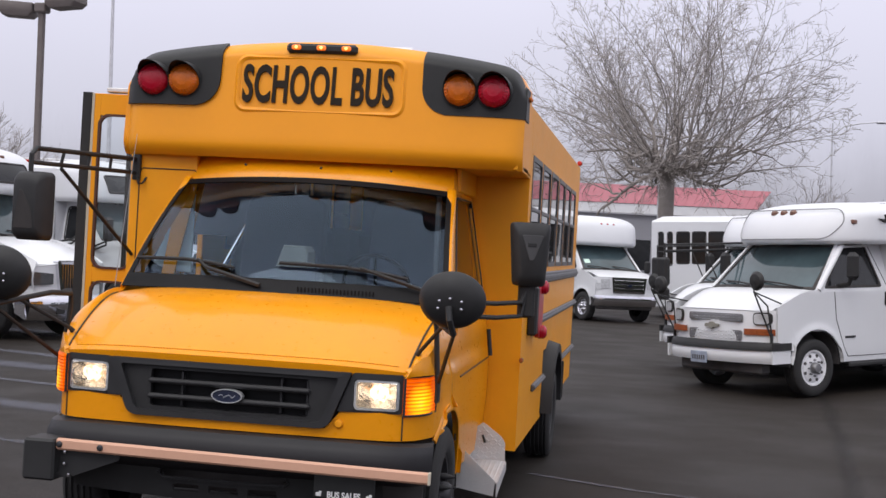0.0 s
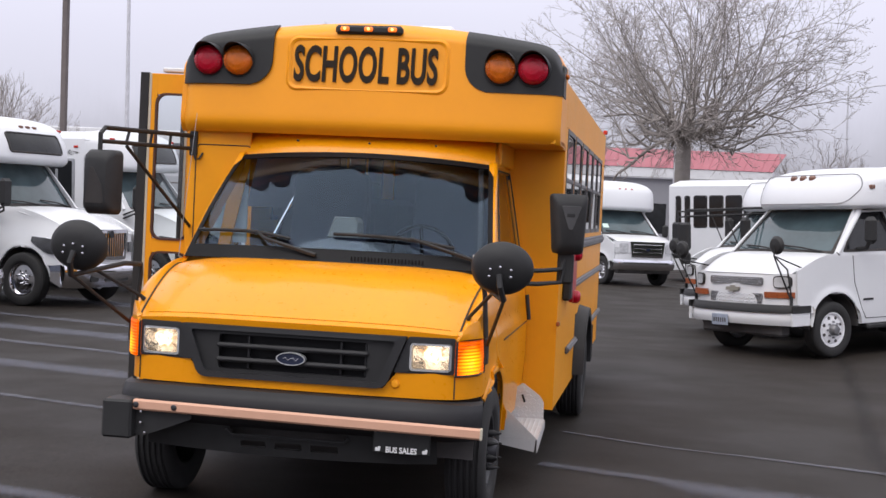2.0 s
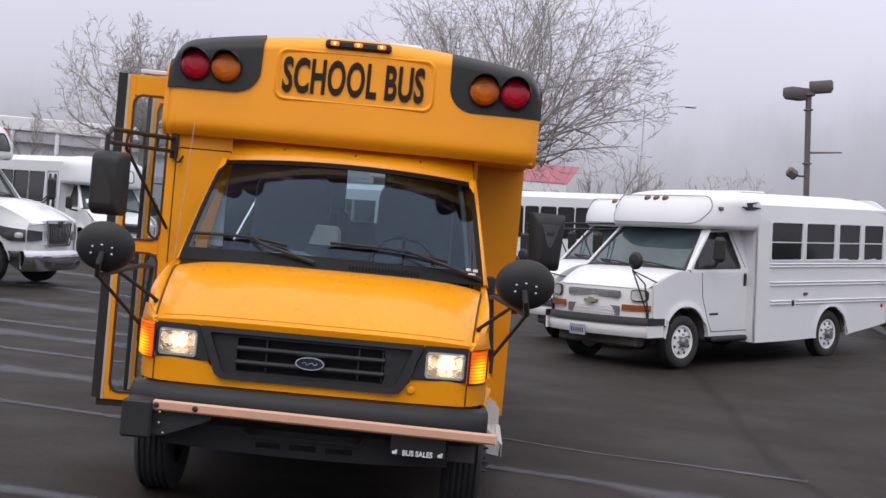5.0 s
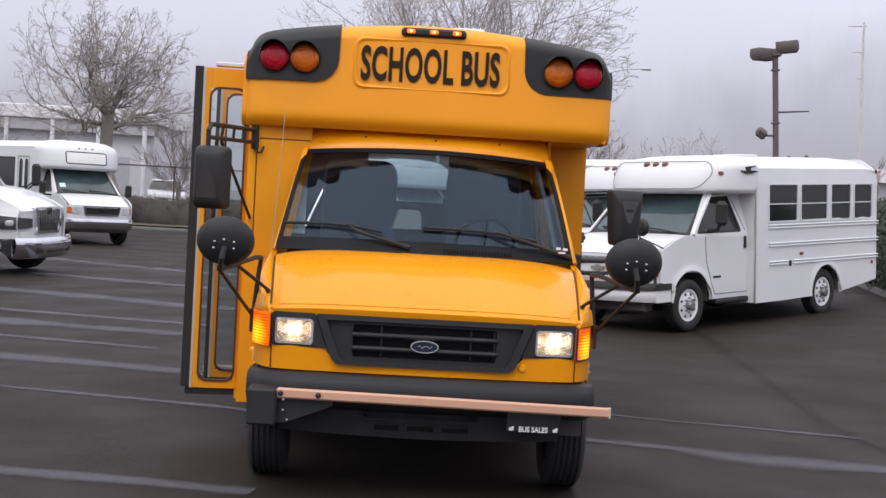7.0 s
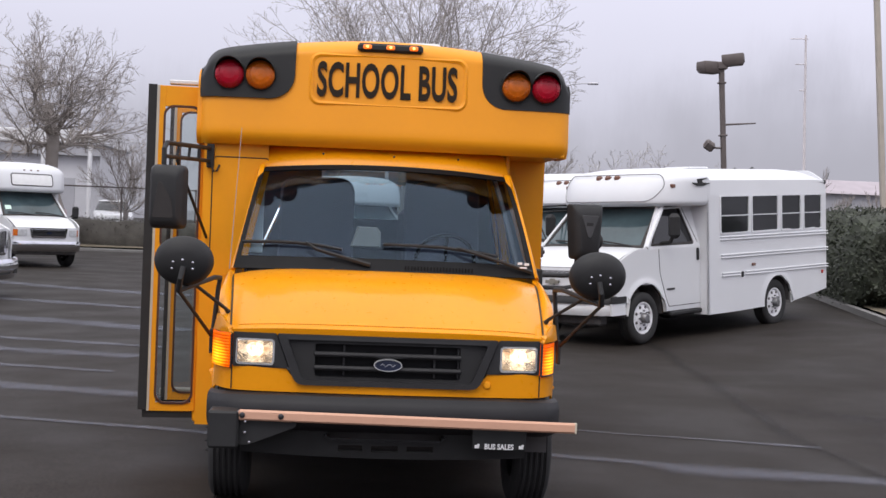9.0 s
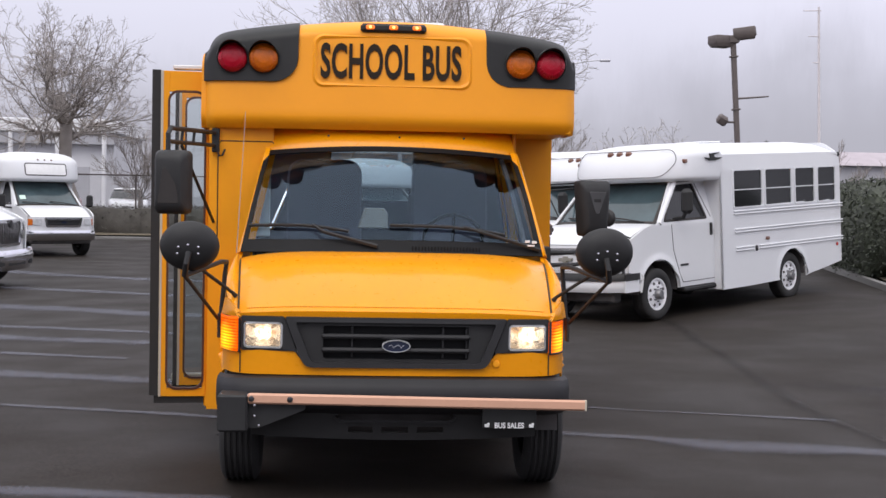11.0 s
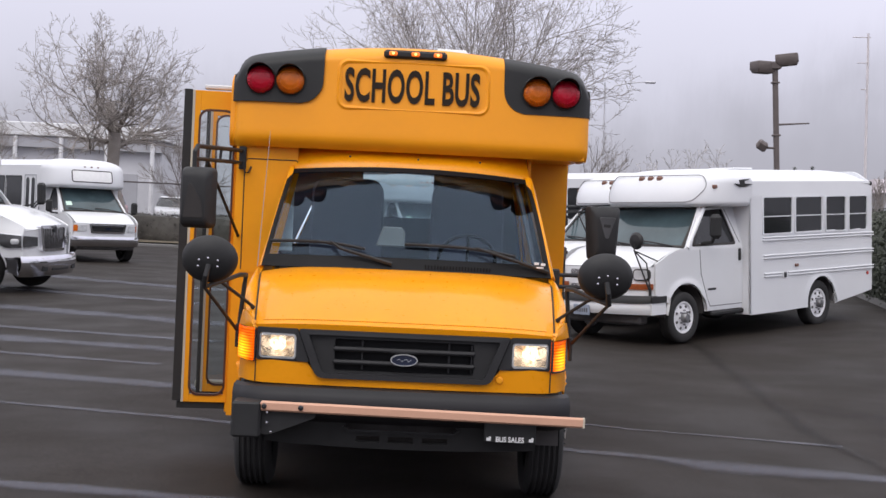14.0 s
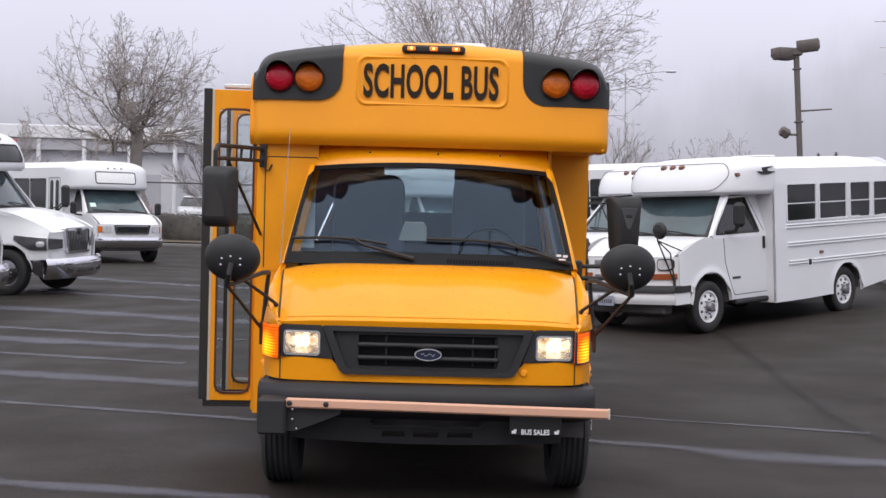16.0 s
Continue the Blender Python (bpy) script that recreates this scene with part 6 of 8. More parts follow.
    rear.prism(rpoly([(-HB + 0.02, 0.50), (HB - 0.02, 0.50), (HB - 0.03, eave), (0.8, eave + 0.2), (-0.8, eave + 0.2), (-HB + 0.03, eave)], 0.1, 3), lambda a, bb, d: (a, Y1 - 0.05 + d, bb), 0, 0.05)
    part("rear_wall", rear, WHITE_FG, v)
    rl = MB()
    rl.box((HB - 0.05, Y1 - 0.03, 2.33), (0.08, 0.07, 0.07), 0.02)
    part("rear_marker", rl, BLACK, v)
    face = cap_surface(HB, 1.14, 2.42, 1.99, eave + rise, 0.42, 2.8)
    cap = bubble_cap(v, HB, face, 2.42, 1.99, eave + 0.02, eave + rise + 0.002, WHITE_FG, "white bulging front cap")
    # raised oval sign field on the cap
    outline_on(cap, "sign_border", rpoly([(-0.80, 2.065), (0.80, 2.065), (0.93, 2.29), (0.84, 2.47), (-0.84, 2.47), (-0.93, 2.29)], [0.16, 0.16, 0.10, 0.16, 0.16, 0.10], 6), face, 0.008, SOFT_GREY, 0.002, "grey rim of a blank oval sign field")
    for x in (-0.17, 0.0, 0.17):
        k = MB()
        k.box((x, face(0, 2.42) + 0.02, 2.42), (0.10, 0.09, 0.085), 0.025)
        part("marker_lamp", k, BRONZE_MARK, cap, "smoked roof marker lamp")
    lamp_row(cap, (-0.98, 0.98), face(0.98, 2.29) + 0.02, 2.29, BRONZE_MARK, (0.07, 0.08, 0.06))
    for s in (-1, 1):
        hub_cap_wheel(v, 0.875, 0.88, 0.374, 0.374, s)
        hub_cap_wheel(v, 0.98, 4.41, 0.374, 0.374, s)
    cz = MB()
    cz.box((0, 3.3, 0.52), (1.5, 5.0, 0.14), 0.02)
    part("chassis", cz, GREY_PANEL, v)
    # round mirrors on tube brackets and the long mirror arm
    for s in (-1, 1):
        mm = MB()
        c = Vector((s * 0.72, 0.10, 1.52)) if s > 0 else Vector((s * 1.0, 0.0, 1.44))
        mm.lathe([(0.0005, -0.06), (0.09, -0.045), (0.125, -0.01), (0.12, 0.01), (0.0005, 0.02)], Matrix.Translation(c) @ pose(0, 0, 0, 8, 0, 90), 24)
        d = part("round_mirror", mm, BLACK, v, "black round mirror on tube bracket")
        t = MB()
        t.tube([c + Vector((0, -0.05, -0.05)), c + Vector((0, -0.06, -0.14)), Vector((s * 0.90, 0.16, 0.80))], 0.011, 6)
        t.tube([c + Vector((0, -0.06, -0.14)), Vector((s * 0.88, 0.12, 1.20)), Vector((s * 0.90, 0.18, 0.78))], 0.011, 6)
        t.tube([c + Vector((0, -0.06, -0.14)), Vector((s * 0.90, 0.42, 1.20))], 0.011, 6)
        t.box((s * 0.905, 0.165, 0.78), (0.02, 0.05, 0.13), 0.004)
        part("mirror_bracket", t, BLACK, d)
    arm = MB()
    arm.box((-1.22, 0.25, 1.62), (0.19, 0.10, 0.40), 0.03)
    arm.box((-1.22, 0.26, 1.30), (0.17, 0.09, 0.17), 0.03)
    for z in (2.02, 1.93):
        arm.tube([(-1.22, 0.27, z - 0.02), (-1.05, 1.7, z)], 0.014, 6)
    arm.tube([(-1.22, 0.27, 1.4), (-1.22, 0.27, 2.02)], 0.014, 6)
    arm.tube([(-1.14, 0.95, 1.95), (-0.95, 1.05, 1.45)], 0.010, 6)
    part("mirror_arm", arm, BLACK, v, "black mirrors on a long framed arm")
    return v


def wheel_pose(x, y, turn, base, track, y0):
    """A pose for a vehicle whose front axle middle stands at x, y, seated on the ground."""
    r = Matrix.Rotation(radians(turn), 4, "Z")
    pts = []
    for ly in (0, base):
        for lx in (-track, track):
            p = r @ Vector((lx, ly, 0))
            pts.append((lx, ly, ground_z(x + p.x, y + p.y)))
    zf, zr = (pts[0][2] + pts[1][2]) / 2, (pts[2][2] + pts[3][2]) / 2
    zl, zh = (pts[0][2] + pts[2][2]) / 2, (pts[1][2] + pts[3][2]) / 2
    pitch, lean = math.degrees(math.atan2(zr - zf, base)), math.degrees(math.atan2(zh - zl, 2 * track))
    return Matrix.Translation((x, y, zf)) @ r @ pose(0, 0, 0, pitch, -lean, 0) @ Matrix.Translation((0, -y0, 0))


CHEV_TURN = -48.5
van_school_bus(wheel_pose(3.596, 12.44, CHEV_TURN, 3.53, 0.87, 0.88), "small white school bus with oval sign field on a van chassis")
van_school_bus(wheel_pose(3.50, 15.60, CHEV_TURN, 3.53, 0.87, 0.88), "small white school bus parked behind a matching one", True)


# -- a white cutaway shuttle --
def shuttle_bus(m, label, tall_grille=False, sign=True, chrome_wheels=True, lift=False):
    v = thing("shuttle_bus", label, "bus", "white vans and buses on the lot", m)
    half = lambda y, z: 1.0 - (0.09 * ((0.45 - y) / 0.45) ** 2 if y < 0.45 else 0) - 0.28 * max(0, z - 1.34)

    def top(y):
        if y < 0.92:
            t = max(0.0, min(1.0, (y - 0.12) / 0.8))
            return 1.07 + 0.28 * math.sin(math.pi / 2 * t)
        return min(2.05, 1.35 + (y - 0.92) * 1.05)

    A = (0.78, 0.40, 0.46)
    dw = rpoly([(1.14, 1.40), (1.86, 1.40), (1.86, 1.98), (1.62, 1.98)], 0.06, 4)
    for s in (-1, 1):
        c = part("cab_side", shell_side(s, 0.2, 1.95, lambda y: 0.66 if y < 0.4 else 0.43, top, half, [A], [dw], 40, 30), WHITE, v, "white cab side")
        side_window(c, s, dw, half, DARK_GLASS, SEAL)
        arch_liner(c, s, 0.985, *A)
        mr = MB()
        mr.box((s * 1.28, 1.05, 1.50), (0.20, 0.10, 0.34), 0.05)
        mr.tube([(s * 0.97, 1.12, 1.30), (s * 1.22, 1.08, 1.32), (s * 1.28, 1.06, 1.40)], 0.025, 8)
        part("door_mirror", mr, BLACK, c, "black door mirror")
    fy = lambda x: 0.05 + 0.05 * x * x + 0.2 * (abs(x) / 0.98) ** 12
    nose = lambda a, b, d: (a, fy(a) - d, b)
    hood = MB()
    zl = 1.075 if not tall_grille else 1.20
    hood.sheet(lambda a, b: (lambda u: (u * (0.87 + 0.06 * b), fy(u * 0.87) + 0.01 + (0.80 - 0.06) * b + 0.05 * u * u * b, zl + (1.375 - zl) * math.sin(math.pi / 2 * b) - 0.03 * abs(u) ** 4))(2 * a - 1), 20, 12, 0.03)
    part("hood", hood, WHITE, v, "white hood")
    pn = MB()
    pn.sheet(lambda a, b: (0.97 * (2 * a - 1), fy(0.97 * (2 * a - 1)) + 0.01, 0.62 + (zl - 0.62) * b), 24, 6, 0.03)
    f = part("front_panel", pn, WHITE, v, "white nose panel")
    gz0, gz1, gw = (0.80, 1.06, 0.55) if not tall_grille else (0.78, 1.20, 0.56)
    g = MB()
    g.ring(rpoly([(-gw * 0.9, gz0), (gw * 0.9, gz0), (gw, gz1), (-gw, gz1)], 0.03, 3), rpoly([(-gw * 0.8, gz0 + 0.05), (gw * 0.8, gz0 + 0.05), (gw * 0.88, gz1 - 0.04), (-gw * 0.88, gz1 - 0.04)], 0.02, 3), nose, -0.02, 0.03)
    gp = part("grille", g, CHROME, f, "slatted grille in a bright frame")
    gb = MB()
    gb.prism(rpoly([(-gw * 0.82, gz0 + 0.03), (gw * 0.82, gz0 + 0.03), (gw * 0.9, gz1 - 0.03), (-gw * 0.9, gz1 - 0.03)], 0.02, 3), nose, -0.01, 0.006)
    part("grille_backing", gb, BLACK, gp)
    n = 3 if tall_grille else 2
    for k in range(n):
        sl = MB()
        z = gz0 + (gz1 - gz0) * (k + 1) / (n + 1)
        sl.box((0, fy(0) - 0.015, z), (gw * 1.66, 0.03, 0.06 if tall_grille else 0.02), 0.006)
        part("slat", sl, CHROME if tall_grille else GRILLE, gp)
    em = MB()
    em.prism([(0.075 * math.cos(a), (gz0 + gz1) / 2 + 0.032 * math.sin(a)) for a in (2 * math.pi * k / 20 for k in range(20))], nose, 0.0, 0.045)
    part("emblem", em, BLUE, gp)
    for s in (-1, 1):
        h = MB()
        h.prism(rrect(s * 0.73, 0.93 if not tall_grille else 1.02, 0.24, 0.17 if not tall_grille else 0.24, 0.03), nose, -0.03, 0.015)
        part("headlamp", h, LAMP_CLEAR, f, "clear headlamp")
        a = MB()
        a.prism(rrect(s * 0.905, 0.93 if not tall_grille else 0.95, 0.10, 0.17, 0.02), nose, -0.05, 0.014)
        part("turn_lamp", a, LAMP_CLEAR if tall_grille else AMBER_LENS, f, "corner turn lamp")
    bp = MB()
    bp.sheet(lambda a, b: (1.0 * (2 * a - 1), fy(0.97 * (2 * a - 1)) - 0.09 + 0.03 * (2 * b - 1) ** 2 - 0.035 * b, 0.44 + 0.27 * b), 24, 8, 0.04)
    bm_ = part("bumper", bp, CHROME, v, "chrome bumper")
    sl = MB()
    sl.prism(rrect(0, 0.60, 0.55, 0.06, 0.02), lambda a, b, d: (a, fy(a) - 0.085 - d, b), -0.01, 0.012)
    part("bumper_slot", sl, BLACK, bm_)
    dam = MB()
    dam.box((0, 0.25, 0.42), (1.7, 0.25, 0.16), 0.03)
    part("air_dam", dam, GREY_PANEL, bm_)
    ws = screen_fn(0.92, 0.80, 0.80, 1.46, 1.38, 2.04, 0.11, 0.02)
    w = screen_parts(v, ws, TEAL_GLASS, WHITE, sticker=(0.06, 0.25))
    wipers(w, ws, ((0.45, 0.08), (0.92, 0.5)))
    HB, Y0, Y1, eave, rise = 1.20, 1.95, 7.6, 2.92 if lift else 2.62, 0.22
    bh = lambda y, z: HB
    RA = (4.8, 0.40, 0.48)
    door = rpoly([(2.15, 0.42), (2.95, 0.42), (2.95, 2.35), (2.15, 2.35)], 0.03, 2)
    wins = [rrect(3.15 + 1.25 * k + 0.6, 1.88, 1.16, 0.84, 0.06, 3) for k in range(3)]
    if lift:
        wins = [rrect(y, 2.15, w, 0.95, 0.07, 4) for y, w in ((3.5, 0.5), (4.05, 0.5), (4.6, 0.5), (5.15, 0.5), (5.69, 0.48), (6.20, 0.42), (6.67, 0.40))] + [rrect(y, 2.12, 0.17, 1.0, 0.07, 4) for y in (7.06, 7.33)]
    for s in (-1, 1):
        c = part("body_side", shell_side(s, Y0, Y1, lambda y: 0.40, lambda y: eave, bh, [RA], wins, 170 if lift else 70, 36), WHITE_FG, v, "white body side with dark windows")
        for o in wins:
            side_window(c, s, o, bh, DARK_GLASS, BLACK, 1.03, 0.95, 0.008)
        arch_liner(c, s, HB - 0.02, *RA, 0.4)
        if s < 0:
            d = MB()
            d.ring(door, [(2.55 + (a - 2.55) * 0.93, 1.38 + (b - 1.38) * 0.97) for a, b in door], yz_side(s * HB, s), -0.02, 0.012)
            dp = part("entry_door", d, GALV, c, "double entry door with narrow dark panes")
            for ya in (2.36, 2.74):
                p = MB()
                p.prism(rrect(ya, 1.62, 0.22, 1.30, 0.10, 4), yz_side(s * HB, s), -0.01, 0.008)
                part("pane", p, DARK_GLASS, dp)
        fw = MB()
        fw.prism([(s * 0.86, 0.42), (s * HB, 0.42), (s * HB, 2.3), (s * 0.74, 2.3), (s * 0.86, 1.4)][::s], xz_front(Y0), -0.03, 0.0)
        part("front_wall", fw, WHITE_FG, c)
    round_roof(v, HB, 1.9, Y1, eave - 0.02, rise, WHITE_FG, 4.0, label="white roof")
    rear = MB()
    rear.box((0, Y1 - 0.02, 1.55), (2 * HB - 0.02, 0.05, 2.2), 0.02)
    part("rear_wall", rear, WHITE_FG, v)
    face = cap_surface(HB, 1.06, 1.98, 2.02, eave + rise, 0.30, 3.0)
    cap = bubble_cap(v, HB, face, 1.98, 2.02, eave - 0.10, eave + rise + 0.002, WHITE_FG, "white moulded front cap")
    if sign:
        outline_on(cap, "sign_border", rrect(0, 2.36, 1.20, 0.32, 0.06), face, 0.016, GREY_PANEL, 0.002, "grey rim of a blank white destination sign")
        sf = MB()
        sf.sheet(lambda a, b: (0.585 * (2 * a - 1), face(0.585 * (2 * a - 1), 2.36 + 0.145 * (2 * b - 1)) - 0.006, 2.36 + 0.145 * (2 * b - 1)), 24, 4, 0.01)
        part("sign_field", sf, WHITE_INK, cap, "blank white destination sign")
    lamp_row(cap, (-0.2, 0.0, 0.2), face(0, 2.62) + 0.02, 2.62, RED_LIT if tall_grille else BRONZE_MARK, (0.06, 0.05, 0.04))
    for s in (-1, 1):
        hub_cap_wheel(v, 0.885, A[0], 0.385, 0.385, s, chrome_wheels)
        hub_cap_wheel(v, 1.07, RA[0], 0.385, 0.385, s, chrome_wheels)
    ch = MB()
    ch.box((0, 4.0, 0.50), (1.5, 6.0, 0.16), 0.02)
    part("chassis", ch, GREY_PANEL, v)
    return v


shuttle_bus(wheel_pose(-8.42, 30.06, 38, 4.0, 0.88, 0.78), "white shuttle bus with blank destination sign and chrome bumper")
shuttle_bus(wheel_pose(1.05, 30.3, 36, 4.0, 0.88, 0.78), "white shuttle bus with wide chrome grille", True, False)
shuttle_bus(wheel_pose(9.0, 35.0, 86, 4.0, 0.88, 0.78), "white shuttle bus parked side-on below the large tree", False, False, False, True)


# -- a white bus on a bonneted truck chassis --
def truck_bus(m, label, dark_front=False):
    v = thing("truck_bus", label, "bus", "white vans and buses on the lot", m)
    paint = WHITE if not dark_front else SILVER_BLUE
    half = lambda y, z: 1.02 - (0.16 * ((0.7 - y) / 0.7) ** 2 if y < 0.7 else 0) - 0.10 * max(0, 1.0 - z) - 0.20 * max(0, z - 1.60) - 0.13 * smooth01(1.0, 1.5, z) * (1 - smooth01(1.1, 1.7, y))

    def top(y):
        if y < 1.55:
            t = max(0.0, min(1.0, (y - 0.1) / 1.45))
            return 1.25 + 0.42 * math.sin(math.pi / 2 * t) ** 0.9
        return min(2.44, 1.67 + (y - 1.55) * 1.3)

    fy = lambda x: 0.04 + 0.10 * x * x + 0.16 * (abs(x) / 0.9) ** 8
    A = (1.02, 0.46, 0.56)
    dw = rpoly([(1.80, 1.66), (2.44, 1.66), (2.44, 2.32), (2.18, 2.32)], 0.10, 4)
    for s in (-1, 1):
        c = part("cab_side", shell_side(s, 0.16, 2.55, lambda y: 0.70 if y < 0.6 else 0.50, top, half, [A], [dw], 56, 36), paint, v, "flared fender and cab side")
        side_window(c, s, dw, half, DARK_GLASS, SEAL)
        arch_liner(c, s, 0.96, A[0], A[1], A[2])
        h = MB()
        on = lambda a, b, d, s=s: (s * (half(a, b) + d), a, b)
        h.sheet(lambda a, b: (lambda y: on(y, (0.90 + max(0.0, y - 0.48) * 0.55) * (1 - b) + (1.12 + 0.05 * a) * b, 0.014))(0.17 + 0.66 * a), 14, 5, 0.02)
        h.sheet(lambda a, b, s=s: (s * (0.56 + 0.31 * a), fy(0.56 + 0.31 * a) - 0.016, (0.92 - 0.02 * a) * (1 - b) + (1.09 + 0.03 * a) * b), 8, 4, 0.02)
        hp = part("headlamp", h, LAMP_DEEP, c, "swept clear headlamp with a dark inside")
        rim = MB()
        low_ = lambda y: 0.90 + max(0.0, y - 0.48) * 0.55
        ys = [0.17 + 0.66 * k / 10 for k in range(11)]
        rim.tube([on(y, low_(y), 0.018) for y in ys] + [on(y, 1.12 + 0.05 * (y - 0.17) / 0.66, 0.018) for y in reversed(ys)], 0.012, 6)
        part("lamp_rim", rim, CHROME, hp, "bright rim")
        bul = MB()
        bul.sheet(lambda u, w: on(0.20 + 0.17 * u, 0.955 + 0.11 * w, 0.022 + 0.015 * math.sin(math.pi * u) * math.sin(math.pi * w)), 8, 6, 0.01)
        part("lens", bul, LAMP_CLEAR, hp)
        a = MB()
        a.sheet(lambda u, w: on(0.44 + 0.16 * u, 0.96 + 0.04 * u + 0.09 * w, 0.020), 4, 2, 0.012)
        part("turn_lens", a, AMBER_LENS, hp)
        mr = MB()
        mr.box((s * 1.38, 1.08, 1.90), (0.25, 0.12, 0.46), 0.05)
        for z in (1.60, 1.67):
            mr.tube([(s * 0.98, 1.75, z - 0.12), (s * 1.28, 1.20, z), (s * 1.38, 1.12, z + 0.12)], 0.018, 6)
        part("door_mirror", mr, BLACK, c, "black mirror on a double arm")
    fy = lambda x: 0.04 + 0.10 * x * x + 0.16 * (abs(x) / 0.9) ** 8
    nose = lambda a, b, d: (a, fy(a) - d, b)
    hood = MB()
    hood.sheet(lambda a, b: (lambda u: (u * (0.84 + 0.10 * b), fy(u * 0.84) + (1.54 - 0.05) * b, 1.255 + 0.425 * math.sin(math.pi / 2 * b) ** 0.9 - 0.05 * abs(u) ** 3 + 0.03 * (1 - abs(u)) * math.sin(math.pi * b)))(2 * a - 1), 24, 18, 0.03)
    part("hood", hood, paint, v, "long sloping hood")
    pn = MB()
    pn.sheet(lambda a, b: (0.86 * (2 * a - 1), fy(0.86 * (2 * a - 1)) + 0.012, 0.70 + 0.545 * b), 20, 6, 0.03)
    f = part("front_panel", pn, paint, v)
    g = MB()
    outer = rpoly([(-0.42, 0.80), (0.42, 0.80), (0.50, 1.31), (-0.50, 1.31)], 0.05, 4)
    inner = rpoly([(-0.36, 0.85), (0.36, 0.85), (0.43, 1.25), (-0.43, 1.25)], 0.03, 4)
    g.ring(outer, inner, nose, -0.05, 0.05)
    gp = part("grille", g, CHROME, f, "chrome-framed upright grille")
    bk = MB()
    bk.prism(inner, nose, -0.02, 0.006)
    part("grille_backing", bk, BLACK, gp)
    if dark_front:
        for z in (0.95, 1.10):
            sl = MB()
            sl.box((0, fy(0) - 0.03, z), (0.84, 0.04, 0.06), 0.01)
            part("slat", sl, GRILLE, gp)
    else:
        for k in range(13):
            sl = MB()
            x = -0.36 + 0.06 * k
            sl.box((x, fy(x) - 0.025, 1.05), (0.018, 0.03, 0.41), 0.004)
            part("grille_bar", sl, CHROME, gp)
    em = MB()
    em.prism([(0.055 * math.cos(a), 1.23 + 0.065 * math.sin(a)) for a in (2 * math.pi * k / 16 for k in range(16))], nose, 0.0, 0.07)
    part("emblem", em, STEEL, gp)
    bp = MB()
    bp.sheet(lambda a, b: (1.01 * (2 * a - 1), fy(0.80 * (2 * a - 1)) - 0.16 + 0.16 * abs(2 * a - 1) ** 4 + 0.06 * abs(2 * b - 1) ** 2.2 - 0.07 * b, 0.33 + 0.40 * b), 28, 12, 0.05)
    bm_ = part("bumper", bp, CHROME, v, "wraparound chrome bumper")
    for s in (-1, 1):
        w = MB()
        w.sheet(lambda a, b, s=s: (s * (1.01 + 0.015 * a), 0.19 + 0.20 * a, 0.35 + 0.10 * a + (0.37 - 0.12 * a) * b), 6, 4, 0.05)
        part("bumper_end", w, CHROME, bm_)
    for x, wd in ((0.0, 0.62), (-0.55, 0.17), (0.55, 0.17)):
        sl = MB()
        sl.prism(rrect(x, 0.50, wd, 0.13, 0.03), lambda a, b, d: (a, fy(a * 0.75) - 0.172 + 0.1 * abs(a) ** 4 - d, b), -0.03, 0.014)
        part("bumper_slot", sl, BLACK, bm_)
    ws = screen_fn(0.98, 0.88, 1.52, 2.08, 1.68, 2.46, 0.14, 0.02)
    w = screen_parts(v, ws, TEAL_GLASS, paint)
    wipers(w, ws, ((0.48, 0.1), (0.92, 0.52)))
    HB, Y0, Y1, eave, rise = 1.22, 2.5, 9.6, 3.06, 0.20
    bh = lambda y, z: HB
    RA = (5.6, 0.46, 0.56)
    wins = [rrect(3.95 + 1.25 * k + 0.6, 2.12, 1.14, 0.86, 0.06, 3) for k in range(3)]
    door = rpoly([(2.75, 0.50), (3.65, 0.50), (3.65, 2.66), (2.75, 2.66)], 0.03, 2)
    for s in (-1, 1):
        c = part("body_side", shell_side(s, Y0, Y1, lambda y: 0.5, lambda y: eave, bh, [RA], wins, 70, 36), WHITE_FG, v, "white body side with dark windows")
        for o in wins:
            side_window(c, s, o, bh, DARK_GLASS, BLACK, 1.03, 0.95, 0.008)
        arch_liner(c, s, HB - 0.02, *RA, 0.4)
        if s < 0:
            d = MB()
            d.ring(door, [(3.2 + (a - 3.2) * 0.88, 1.5 + (b - 1.5) * 0.96) for a, b in door], yz_side(s * HB, s), -0.02, 0.02)
            dp = part("entry_door", d, GALV, c, "framed entry door with dark glass")
            p = MB()
            p.prism([(3.2 + (a - 3.2) * 0.88, 1.5 + (b - 1.5) * 0.96) for a, b in door], yz_side(s * HB, s), -0.015, 0.004)
            part("pane", p, DARK_GLASS, dp)
            p = MB()
            p.box((s * (HB + 0.01), 3.2, 1.5), (0.03, 0.06, 1.9), 0.008)
            part("door_stile", p, GALV, dp)
        fw = MB()
        fw.prism([(s * 0.90, 0.5), (s * HB, 0.5), (s * HB, 2.72), (s * 0.82, 2.72), (s * 0.90, 1.7)][::s], xz_front(Y0), -0.03, 0.0)
        part("front_wall", fw, WHITE_FG, c)
        lm = MB()
        lm.box((s * (HB + 0.012), 2.72, 2.90), (0.025, 0.11, 0.045), 0.01)
        part("side_marker", lm, RED_LIT, c)
        eb = MB()
        eb.prism(rpoly([(2.62, 2.78), (2.90, 2.84), (2.95, 2.76), (2.84, 2.72)], 0.02, 2), yz_side(s * (HB - 0.03), s), 0.0, 0.03)
        part("side_emblem", eb, BLACK, c)
    round_roof(v, HB, 2.4, Y1, eave - 0.02, rise, WHITE_FG, 4.0, label="white roof")
    rear = MB()
    rear.box((0, Y1 - 0.02, 1.75), (2 * HB - 0.02, 0.05, 2.5), 0.02)
    part("rear_wall", rear, WHITE_FG, v)
